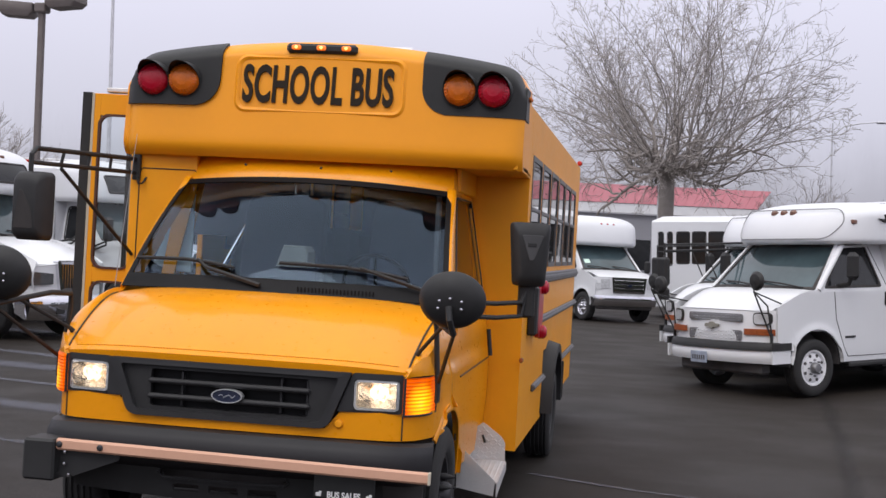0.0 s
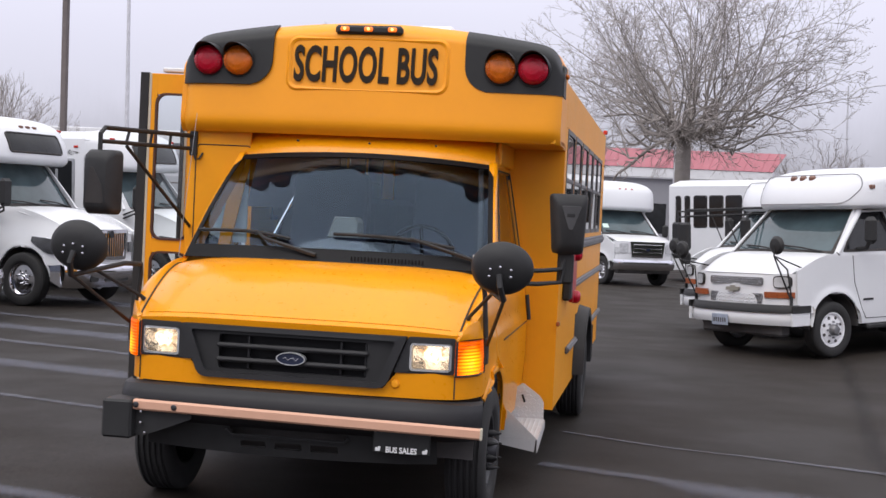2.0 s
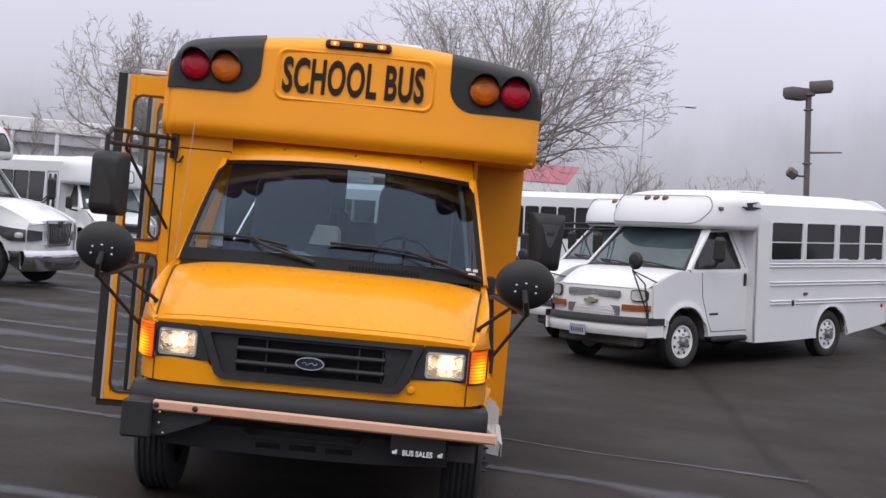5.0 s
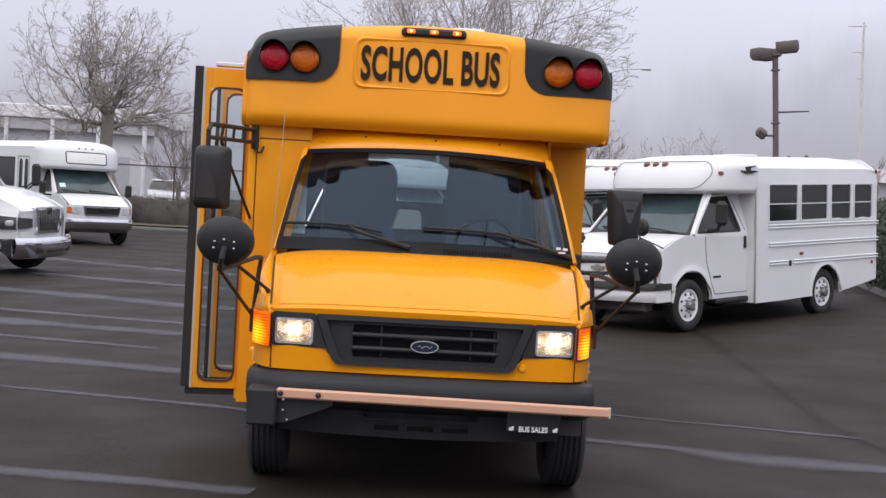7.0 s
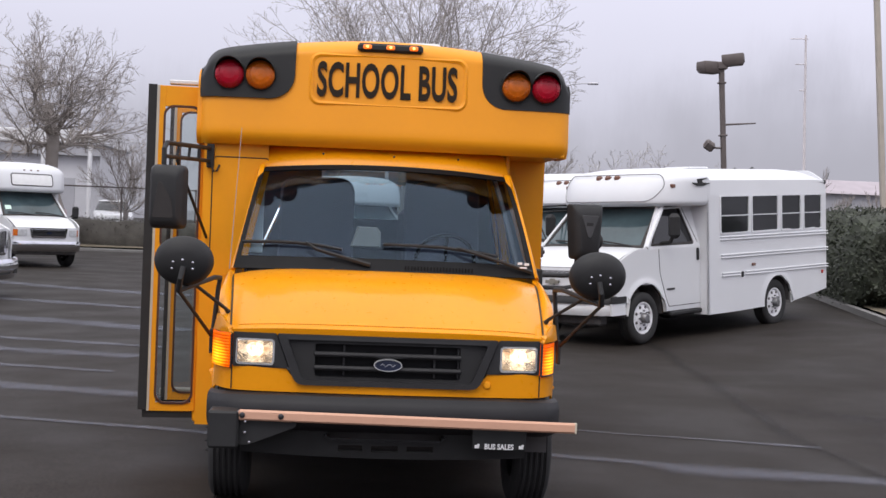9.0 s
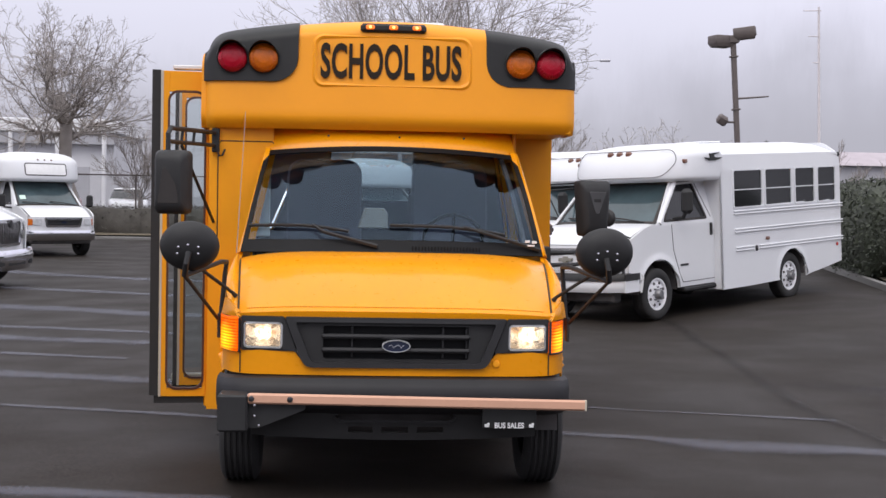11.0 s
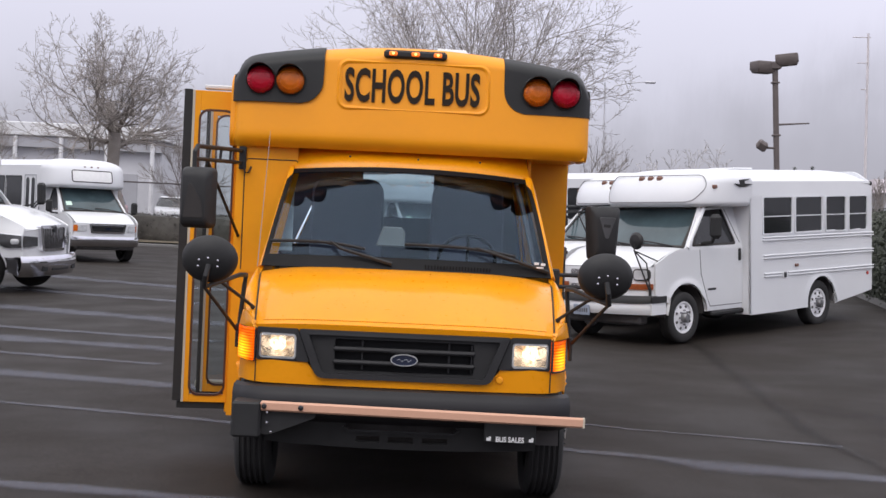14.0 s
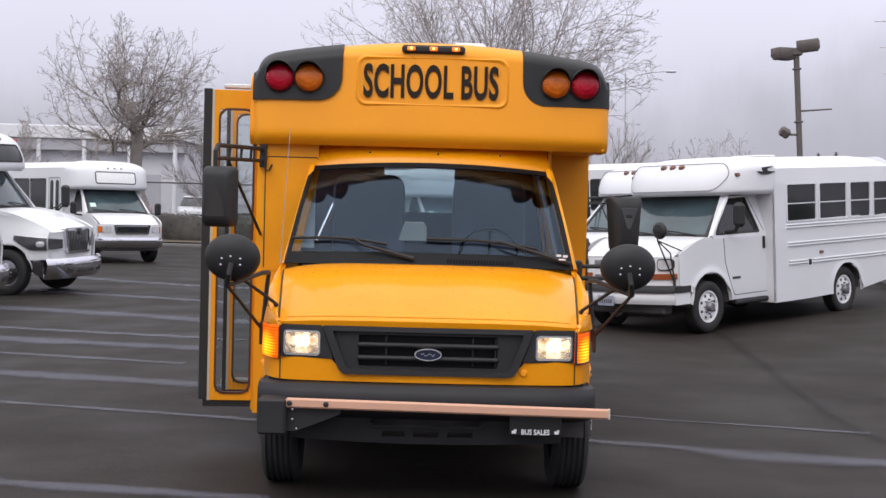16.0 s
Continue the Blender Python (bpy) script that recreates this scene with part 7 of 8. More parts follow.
    face = cap_surface(HB, 1.58, 2.60, 2.42, eave + rise, 0.50, 3.2)
    cap = bubble_cap(v, HB, face, 2.60, 2.42, eave - 0.08, eave + rise + 0.002, WHITE_FG, "white moulded front cap with dark window")
    so = MB()
    so.sheet(lambda a, b: (0.64 * (2 * a - 1), face(0.64 * (2 * a - 1), 2.63 + 0.30 * b) - 0.012, 2.63 + 0.30 * b), 18, 5, 0.02)
    outline_on(cap, "window_seal", rrect(0, 2.78, 1.31, 0.33, 0.05), face, 0.020, SEAL, 0.006)
    part("cap_window", so, DARK_GLASS, cap, "dark cap window")
    lamp_row(cap, (-0.17, 0.0, 0.17), face(0, 3.06) + 0.02, 3.06, BRONZE_MARK, (0.09, 0.07, 0.06))
    lamp_row(cap, (-0.98, 0.98), face(0.98, 3.06) + 0.02, 3.06, RED_LIT, (0.10, 0.08, 0.05))
    for s in (-1, 1):
        wheel(v, s * 0.93, A[0], 0.45, 0.45, 0.25, s, CHROME, CHROME, rim_r=0.27)
        wheel(v, s * 1.05, RA[0], 0.45, 0.45, 0.25, s, CHROME, CHROME, rim_r=0.27)
    ch = MB()
    ch.box((0, 5.0, 0.62), (1.4, 8.4, 0.2), 0.02)
    ch.box((0, 1.0, 0.50), (1.5, 0.2, 0.2), 0.02)
    part("chassis", ch, GREY_PANEL, v)
    return v


SILVER_BLUE = mat("silver_blue_paint", (0.30, 0.33, 0.42), 0.3, scale=1.5, vary=0.06, coat=0.4)
truck_bus(wheel_pose(-7.75, 19.25, 75, 4.6, 0.93, 1.02), "white truck-based bus with chrome grille and chrome bumper")
truck_bus(wheel_pose(-8.37, 15.12, 75, 4.6, 0.93, 1.02), "white truck-based bus with dark cap window")
truck_bus(wheel_pose(-8.85, 11.0, 75, 4.6, 0.93, 1.02), "silver-blue truck-based bus with dark slatted grille", True)


# ---- the lot and what stands round it ----
def worn_paint(name, color, cover):
    """Worn thin paint or filler with soft, thinning edges."""
    m = bpy.data.materials.new(name)
    m.use_nodes = True
    t = m.node_tree
    b, out = t.nodes["Principled BSDF"], t.nodes["Material Output"]
    b.inputs["Base Color"].default_value = (*color, 1)
    b.inputs["Roughness"].default_value = 0.6
    b.inputs["Specular IOR Level"].default_value = 0.2
    co, geo = t.nodes.new("ShaderNodeTexCoord"), t.nodes.new("ShaderNodeUVMap")
    n1, n2 = t.nodes.new("ShaderNodeTexNoise"), t.nodes.new("ShaderNodeTexNoise")
    n1.inputs["Scale"].default_value, n1.inputs["Detail"].default_value = 1.1, 8
    n2.inputs["Scale"].default_value, n2.inputs["Detail"].default_value = 22, 6
    for n in (n1, n2):
        t.links.new(co.outputs["Object"], n.inputs["Vector"])
    sep = t.nodes.new("ShaderNodeSeparateXYZ")
    t.links.new(geo.outputs[0], sep.inputs[0])
    edge = t.nodes.new("ShaderNodeMath")
    edge.operation = "PINGPONG"
    edge.inputs[1].default_value = 0.5
    t.links.new(sep.outputs["Y"], edge.inputs[0])
    s1, s2 = t.nodes.new("ShaderNodeMath"), t.nodes.new("ShaderNodeMath")
    s1.operation, s2.operation = "MULTIPLY_ADD", "MULTIPLY_ADD"
    t.links.new(edge.outputs[0], s1.inputs[0])
    s1.inputs[1].default_value = 1.8
    t.links.new(n1.outputs["Fac"], s1.inputs[2])
    t.links.new(n2.outputs["Fac"], s2.inputs[0])
    s2.inputs[1].default_value = 0.5
    t.links.new(s1.outputs[0], s2.inputs[2])
    rng = t.nodes.new("ShaderNodeMapRange")
    rng.interpolation_type = "SMOOTHSTEP"
    rng.inputs["From Min"].default_value, rng.inputs["From Max"].default_value = 0.80, 1.62
    rng.inputs["To Max"].default_value = cover
    t.links.new(s2.outputs[0], rng.inputs["Value"])
    tr, mix = t.nodes.new("ShaderNodeBsdfTransparent"), t.nodes.new("ShaderNodeMixShader")
    t.links.new(rng.outputs[0], mix.inputs[0])
    t.links.new(tr.outputs[0], mix.inputs[1])
    t.links.new(b.outputs[0], mix.inputs[2])
    t.links.new(mix.outputs[0], out.inputs[0])
    return m


STRIPE = worn_paint("worn_pale_stripe_paint", (0.135, 0.137, 0.168), 0.56)
SEAM = worn_paint("dark_seam_filler", (0.009, 0.008, 0.008), 0.27)
PATCH = worn_paint("blue_grey_newer_asphalt", (0.030, 0.0285, 0.0305), 0.85)


def ground_band(name, line, mtl, label, category, group, lift=0.004):
    """A thin band on the ground along a line of (x, y, width)."""
    vs, uv, n = [], [], 0
    for (x0, y0, w0), (x1, y1, w1) in zip(line, line[1:]):
        d = Vector((x1 - x0, y1 - y0, 0))
        q = Vector((-d.y, d.x, 0)).normalized()
        steps = max(3, int(d.length / 0.3))
        for i in range(steps + (1 if (x1, y1, w1) == line[-1] else 0)):
            k = i / steps
            wob = 0.03 * noise.noise(Vector((x0 * 3 + k * d.length, y0, 0)))
            c = Vector((x0, y0, 0)) + d * k + q * wob
            for s in (-0.5, 0.0, 0.5):
                p = c + q * ((w0 + (w1 - w0) * k) * s)
                vs.append((p.x, p.y, ground_z(p.x, p.y) + lift))
                uv.append((n * 0.1, s + 0.5))
            n += 1
    fs = [(3 * i + j, 3 * i + 3 + j, 3 * i + 4 + j, 3 * i + 1 + j) for i in range(n - 1) for j in (0, 1)]
    me = bpy.data.meshes.new(name)
    me.from_pydata(vs, [], fs)
    ul = me.uv_layers.new(name="UVMap")
    for lp in me.loops:
        ul.data[lp.index].uv = uv[lp.vertex_index]
    me.materials.append(mtl)
    tagged(new(name, me), label, category, group, "structure")


for line in ([(-9.0, 6.3, 0.30), (-3.73, 4.05, 0.24), (-1.0, 2.88, 0.20)],
             [(-10.5, 8.95, 0.75), (-4.4, 6.16, 0.80), (-1.6, 4.92, 0.55)],
             [(-10.0, 10.4, 0.40), (-4.97, 8.05, 0.32), (-2.6, 6.92, 0.26)],
             [(-11.0, 12.2, 0.95), (-5.5, 9.75, 1.0), (-2.55, 8.42, 0.80)],
             [(-11.0, 14.0, 0.5), (-6.0, 11.38, 0.45), (-2.3, 9.5, 0.40)],
             [(-11.0, 17.6, 1.2), (-5.7, 14.2, 1.2), (-2.3, 11.95, 1.0)],
             [(-11.0, 22.0, 1.0), (-6.63, 18.7, 0.8), (-3.0, 16.0, 0.7)],
             [(-11.1, 25.3, 1.1), (-3.1, 19.9, 1.0)],
             [(-6.0, 1.5, 0.4), (-2.65, 0.5, 0.36), (-0.95, 0.1, 0.30)],
             [(1.2, 3.92, 0.09), (2.06, 3.52, 0.11), (2.85, 3.31, 0.14), (3.68, 3.06, 0.17)],
             [(1.15, 2.44, 0.26), (1.95, 2.20, 0.34), (2.45, 1.88, 0.85), (3.3, 1.76, 0.50), (4.8, 1.25, 0.45)]):
    ground_band("parking_stripe", line, STRIPE, "worn pale parking stripe on the asphalt", "road marking", "parking stripes", 0.008)
# a dark seam wanders from the van school bus towards the viewer, newer bluish asphalt lies beyond it
SEAM_LINE = ((4.33, 11.8), (4.26, 10.5), (4.05, 8.0), (3.90, 6.4), (3.77, 5.3), (3.62, 3.7), (3.64, 2.6), (3.75, 0.5), (3.9, -4.0))
ground_band("asphalt_seam", [(x, y, 0.22 + 0.06 * (k % 2)) for k, (x, y) in enumerate(SEAM_LINE)], SEAM, "soft dark seam in the asphalt", "asphalt seam", "seams", 0.012)
ground_band("asphalt_patch", [(x + 2.6 + 0.22 * max(0.0, y), y, 5.2 + 0.44 * max(0.0, y)) for x, y in SEAM_LINE[1:]], PATCH, "newer blue-grey asphalt beyond the seam", "asphalt patch", "seams", 0.004)

CONCRETE = mat("pale_concrete", (0.17, 0.165, 0.16), 0.8, scale=2.5, vary=0.15, fine=0.5, bump=0.2)
VERGE = mat("tan_winter_grass_soil", (0.15, 0.125, 0.085), 0.95, scale=1.5, vary=0.35, fine=0.8, bump=0.5)
LEAF = mat("dark_hedge_leaves", (0.030, 0.036, 0.022), 0.65, scale=2.5, vary=0.35, islands=0.45)
DARK_LEAF = mat("dull_olive_brown_leaves", (0.075, 0.069, 0.060), 0.7, scale=2.5, vary=0.35, islands=0.4)
BARK = mat("grey_brown_bark", (0.28, 0.252, 0.235), 0.9, scale=4, vary=0.25, fine=0.6, bump=0.4)
# distant twigs and limbs, paler than TWIG: fog is put into their colour
FAR_TWIG = mat("fog_paled_twigs", (0.44, 0.42, 0.42), 0.9, scale=2, vary=0.2, islands=0.2)
TWIG = mat("pale_brown_twigs", (0.32, 0.29, 0.275), 0.9, scale=2, vary=0.25, islands=0.25)


def kerb(x0, y0, x1, y1, w=0.16, h=0.11):
    mb = MB()
    d = Vector((x1 - x0, y1 - y0, 0))
    n = max(2, int(d.length / 1.5))
    q = Vector((-d.y, d.x, 0)).normalized()
    rings = []
    for i in range(n + 1):
        p = Vector((x0, y0, 0)) + d * (i / n)
        g = ground_z(p.x, p.y)
        rings.append([(*(p + q * a).xy, g + b) for a, b in ((0, -0.08), (0, h - 0.03), (0.03, h), (w, h), (w, -0.08))])
    mb.loft(rings)
    return solo("kerb", mb, CONCRETE, "pale worn concrete kerb", "kerb", "kerbs", "structure")


def hedge(x0, y0, x1, y1, width, height, leaves, mtl, label, seed):
    rng = np.random.default_rng(seed)
    d = Vector((x1 - x0, y1 - y0, 0))
    ln = d.length
    d.normalize()
    q = Vector((-d.y, d.x, 0))
    h = thing("hedge", label, "hedge", "hedges", Matrix.Translation((x0, y0, ground_z(x0, y0))))
    core = MB()

    def bulge(p, k):
        return 0.14 * noise.noise(Vector(p) * 1.3) + 0.06 * noise.noise(Vector(p) * 4 + Vector((k, 0, 0)))

    rings = []
    n = max(8, int(ln * 3))
    for i in range(n + 1):
        c = d * (ln * i / n)
        end = min(1, 0.6 + 4 * min(i, n - i) / n)
        ring = []
        for k in range(14):
            a = 2 * math.pi * k / 14
            u, v = math.cos(a), math.sin(a)
            m = max(abs(u), abs(v)) ** 0.75
            p = c + q * (width * 0.42 * u / m * end) + Vector((0, 0, height * 0.47 * (1 + v / m * end)))
            ring.append(p + (p - c - Vector((0, 0, height / 2))).normalized() * bulge(p, seed))
        rings.append(ring)
    core.loft(rings)
    part("hedge_core", core, mtl, h)
    vs, fs = [], []
    for _ in range(leaves):
        i = rng.integers(0, n)
        k = rng.integers(0, 14)
        e, f, g = (float(g) for g in rng.random(3))
        if g < 0.08:
            j = 0 if f < 0.5 else n
            mid = d * (ln * j / n) + Vector((0, 0, height * 0.47))
            p = mid.lerp(rings[j][k].lerp(rings[j][(k + 1) % 14], e), math.sqrt(float(rng.random())))
        else:
            p = rings[i][k].lerp(rings[i + 1][k], e).lerp(rings[i][(k + 1) % 14].lerp(rings[i + 1][(k + 1) % 14], e), f)
        p = p + Vector(rng.normal(0, 0.07, 3))
        if p.z < 0.02:
            p.z = 0.02
        a = Vector(rng.normal(0, 1, 3)).normalized() * float(rng.uniform(0.03, 0.06))
        b = a.orthogonal().normalized() * a.length * 0.55
        j = len(vs)
        vs += [p - a, p + b, p + a, p - b]
        fs.append((j, j + 1, j + 2, j + 3))
    lf = MB()
    lf.add(vs, fs)
    me = bpy.data.meshes.new("leaves")
    me.from_pydata([tuple(v) for v in lf.v], [], lf.f)
    me.materials.append(mtl)
    o = new("leaves", me)
    o.parent = h
    tagged(o, kind="stuff")
    return h


kerb(8.45, 12.0, 11.6, 26.4)
kerb(8.45, 12.0, 16.5, 7.0)
bed = MB()
bed.sheet(lambda a, b: ((8.62 + 3.1 * a) + 14 * b, 12.1 + 14.2 * a - (5.0 - 5 * a) * b, ground_z(8, 20) + 0.10 + 0.03 * noise.noise(Vector((a * 9, b * 9, 0)))), 24, 24)
solo("planting_bed", bed, VERGE, "bare brown planting bed behind the kerb", "planting bed", kind="structure")
hedge(10.05, 16.6, 12.9, 29.0, 1.9, 2.0, 26000, LEAF, "dark green clipped hedge behind the kerb", 3)
hedge(12.0, 14.0, 19.0, 12.0, 1.9, 2.05, 18000, LEAF, "dark green hedge beside the lot", 4)

# far edge of the lot
kerb(-30, 44.6, -3.0, 43.4)
kerb(-3.0, 43.4, 30, 43.4)
vg = MB()
vg.sheet(lambda a, b: (-40 + 90 * a, 43.6 + 5.2 * b + (1.2 * (1 - a) if b == 0 else 0), 0.12 + 0.05 * noise.noise(Vector((a * 40, b * 4, 0)))), 60, 6)
solo("verge", vg, VERGE, "strip of tan winter grass along the lot", "verge", kind="structure")
hedge(-16, 47.6, -3.6, 47.2, 1.2, 1.22, 5000, DARK_LEAF, "low dull brown hedge along the fence", 5)
hedge(5.0, 47.2, 24, 47.0, 1.2, 1.5, 4000, DARK_LEAF, "low dull brown hedge below the trees", 6)


def fence(x0, x1, y, height):
    f = thing("chain_link_fence", "grey chain-link fence on round steel posts", "fence", m=Matrix.Translation((x0, y, 0.1)))
    ln = x1 - x0
    for k in range(int(ln / 3) + 1):
        p = MB()
        p.tube([(k * 3, 0, 0), (k * 3, 0, height + 0.04)], 0.035, 8)
        part("post", p, POLE, f)
    for z in (height,):
        r = MB()
        r.tube([(0, 0, z), (ln, 0, z)], 0.03, 8)
        part("rail", r, POLE, f)
    w = MB()
    step = 0.12
    n = int(ln / step)
    for k in range(-int(height / step), n):
        a, b = k * step, k * step + height
        for s in (0, 1):
            lo, hi = max(a, 0), min(b, ln)
            if hi <= lo:
                continue
            z0, z1 = lo - a, hi - a
            if s:
                z0, z1 = height - z0, height - z1
            w.tube([(lo, 0, z0), (hi, 0, z1)], 0.004, 3, caps=False)
    o = part("wire_mesh", w, GALV, f)
    tagged(o, kind="stuff")


fence(-21, -3.0, 48.4, 2.35)


# ---- trees ----
def bare_tree(x, y, base_z, seed, trunk_h, trunk_r, reach, height, limbs=14, label="", flat=0.5, whips=0.5, bend=0.10, twig_r=0.010, lean=0.0, depth=3, low=0.0):
    """A bare tree whose limbs fork off one crown point and fill a dome.
    flat: share of limbs that leave nearly level; whips: how strongly shoots turn upwards; low: how far the outer twigs hang below the fork."""
    rng = np.random.default_rng(seed)
    t = thing("bare_tree", label, "tree", "bare winter trees", Matrix.Translation((x, y, base_z)))
    trunk, limb, twig = MB(), MB(), MB()
    top = Vector((lean, 0, trunk_h))
    trunk.tube([(0, 0, -0.1), (0.0, 0, 0.25), top * 0.45 + Vector((lean * 0.3, 0.03, 0)), top * 0.8 + Vector((-lean * 0.1, 0, 0)), top + Vector((0, 0, trunk_h * 0.04))],
               [trunk_r * 1.6, trunk_r * 1.15, trunk_r, trunk_r * 0.95, trunk_r * 0.8], 12)
    dome = height - trunk_h

    def room(p):
        """1 at the crown point, 0 at the outline of the dome, with an uneven rim."""
        rel = p - top
        up = rel.z / dome if rel.z > 0 else -rel.z / max(0.3, low)
        k = math.sqrt((rel.x ** 2 + rel.y ** 2) / reach ** 2 + up ** 2)
        return 1.0 - k - 0.07 * noise.noise(rel.normalized() * 3.1 + Vector((seed, 0, 0)))

    def shoot(p, d, length, r, level, turn):
        n = (8, 6, 4, 3)[level]
        pts, rad, dirs = [p.copy()], [r], [d.copy()]
        gnarl = (0.09, 0.10, 0.13, 0.15)[level] + bend * (1 - 0.8 * abs(d.z))
        for k in range(n):
            pull = whips * (0.05, 0.10, 0.12, 0.08)[level]
            d = (d + Vector(rng.normal(0, gnarl, 3)) + Vector((0, 0, pull))).normalized()
            p = p + d * (length / n)
            pts.append(p.copy())
            dirs.append(d.copy())
            rad.append(max(r * (1 - 0.82 * (k + 1) / n), twig_r * 0.45))
            if room(p) < 0 and k:
                break
        (limb if level < 2 else twig).tube(pts, rad, (7, 5, 3, 3)[level], caps=level < 2)
        if level >= depth or len(pts) < 3:
            return
        count = (13, 6, 3)[level]
        for j in range(count):
            f = 0.10 + 0.86 * (j + float(rng.random())) / count
            q = f * (len(pts) - 1)
            k = int(q)
            base = pts[k].lerp(pts[k + 1], q - k)
            axis = dirs[k + 1]
            side = Matrix.Rotation(turn + 2.4 * j, 3, axis) @ axis.orthogonal().normalized()
            fork = radians(float(rng.uniform(22, 48)))
            dd = axis * math.cos(fork) + side * math.sin(fork)
            rel = base - top
            if rel.length > 0.2:
                dd += rel.normalized() * 0.22
            if level == 0 and low and axis.z < 0.40 and j % 3 == 0:
                dd.z -= 0.7
            elif level:
                dd.z += 0.22 * whips
            gap = max(0.05, room(base)) * min(reach, dome)
            ln = gap * float(rng.uniform(0.55, 1.05)) if level == 0 else min(length * float(rng.uniform(0.25, 0.50)), 0.3 + gap)
            if level == 0 and f < 0.3:
                ln *= 0.45
            shoot(base, dd.normalized(), ln, max(rad[k] * (0.50, 0.45, 0.5)[level], twig_r * (1.3, 0.85, 0.6)[level]), level + 1, turn + 1.3 * j + float(rng.random()))

    for i in range(limbs):
        az = 2.39996 * i + float(rng.uniform(-0.25, 0.25))
        share = (i + 0.5) / limbs
        el = radians(2 + 26 * share / flat) if share < flat else radians(28 + 58 * (share - flat) / (1 - flat))
        d = Vector((math.cos(az) * math.cos(el), math.sin(az) * math.cos(el), math.sin(el)))
        full = 1.0 / math.sqrt((math.cos(el) / reach) ** 2 + (math.sin(el) / dome) ** 2)
        start = top - Vector((0, 0, trunk_h * 0.10 * (1 - share) * float(rng.random())))
        shoot(start, d, full * float(rng.uniform(0.78, 0.98)), trunk_r * float(rng.uniform(0.18, 0.30)), 0, float(rng.uniform(0, 6)))
    part("trunk", trunk, BARK, t, "thick grey-brown trunk")
    cr = part("crown", limb, BARK, t, "spreading bare limbs")
    tagged(part("twig_tangle", twig, TWIG, cr, "fine bare twigs"), kind="stuff")
    return t


def pollard_tree(x, y, base_z, seed, trunk_h, trunk_r, reach, height, label, arms=11, arm=0.45, tier=0.4, lean=0.0, hang=1.0, leaders=80, twig_r=0.010, twig_mat=None):
    """A bare tree that was cut back: thick crooked level arms, knotted shoots rising from them, twigs hanging below."""
    rng = np.random.default_rng(seed)
    t = thing("bare_tree", label, "tree", "bare winter trees", Matrix.Translation((x, y, base_z)))
    trunk, limb, twig = MB(), MB(), MB()
    top = Vector((lean, 0, trunk_h))
    trunk.tube([(0, 0, -0.1), (0.0, 0, 0.25), top * 0.45 + Vector((lean * 0.3, 0.03, 0)), top * 0.8 + Vector((-lean * 0.1, 0, 0)), top + Vector((0, 0, trunk_h * 0.04))],
               [trunk_r * 1.6, trunk_r * 1.15, trunk_r, trunk_r * 1.02, trunk_r * 0.85], 12)
    dome = height - trunk_h

    def crook(p, d, length, r0, r1, n, gnarl, pull):
        """A wandering branch: its bends carry on for a while before they turn back."""
        pts, rad, dirs = [p.copy()], [r0], [d.copy()]
        w = Vector(rng.normal(0, gnarl, 3))
        for k in range(n):
            w = w * 0.45 + Vector(rng.normal(0, gnarl, 3))
            d = (d + w + Vector((0, 0, pull))).normalized()
            p = p + d * (length / n)
            pts.append(p.copy())
            dirs.append(d.copy())
            rad.append(r0 + (r1 - r0) * ((k + 1) / n) ** 0.8)
        return pts, rad, dirs

    def at(branch, f):
        pts, rad, dirs = branch
        q = min(f, 0.999) * (len(pts) - 1)
        k = int(q)
        return pts[k].lerp(pts[k + 1], q - k), rad[k], dirs[k + 1]

    def fork(axis, turn, angle):
        side = Matrix.Rotation(turn, 3, axis) @ axis.orthogonal().normalized()
        return (axis * math.cos(angle) + side * math.sin(angle)).normalized()

    def room(p, d):
        """How far it is from p along d to the dome's outline."""
        rel = p - top
        a = (d.x ** 2 + d.y ** 2) / reach ** 2 + d.z ** 2 / dome ** 2
        b = (rel.x * d.x + rel.y * d.y) / reach ** 2 + rel.z * d.z / dome ** 2
        c = (rel.x ** 2 + rel.y ** 2) / reach ** 2 + rel.z ** 2 / dome ** 2 - 1
        return (-b + math.sqrt(max(0.0, b * b - a * c))) / a if c < 0 else 0.0

    frame_arms = []
    for i in range(arms):
        az, el = 2.39996 * i + float(rng.uniform(-0.3, 0.3)), radians(float(rng.uniform(4, 28)))
        d = Vector((math.cos(az) * math.cos(el), math.sin(az) * math.cos(el), math.sin(el)))
        start = top - Vector((lean / trunk_h, 0, 1)) * (tier * float(rng.random()))
        a = crook(start, d, reach * arm * float(rng.uniform(0.75, 1.25)), trunk_r * float(rng.uniform(0.26, 0.42)), trunk_r * 0.15, 9, 0.14, 0.02)
        limb.tube(a[0], a[1], 8)
        frame_arms.append(a)
        for j in range(4):
            p, r, ax = at(a, 0.25 + 0.22 * j)
            sd = fork(ax, float(rng.uniform(0, 6.28)), radians(float(rng.uniform(35, 60))))
            sd.z = sd.z * 0.45 + 0.10
            b = crook(p, sd.normalized(), reach * arm * float(rng.uniform(0.3, 0.6)), r * 0.72, trunk_r * 0.13, 7, 0.15, 0.02)
            limb.tube(b[0], b[1], 6)
            frame_arms.append(b)
        # short gnarled stubs round the old cuts
        for j in range(16):
            p, r, ax = at(a, 0.10 + 0.055 * j)
            b = crook(p, fork(ax, float(rng.uniform(0, 6.28)), radians(float(rng.uniform(40, 95)))), float(rng.uniform(0.3, 0.8)), r * 0.45, 0.016, 4, 0.28, 0.05)
            limb.tube(b[0], b[1], 5)

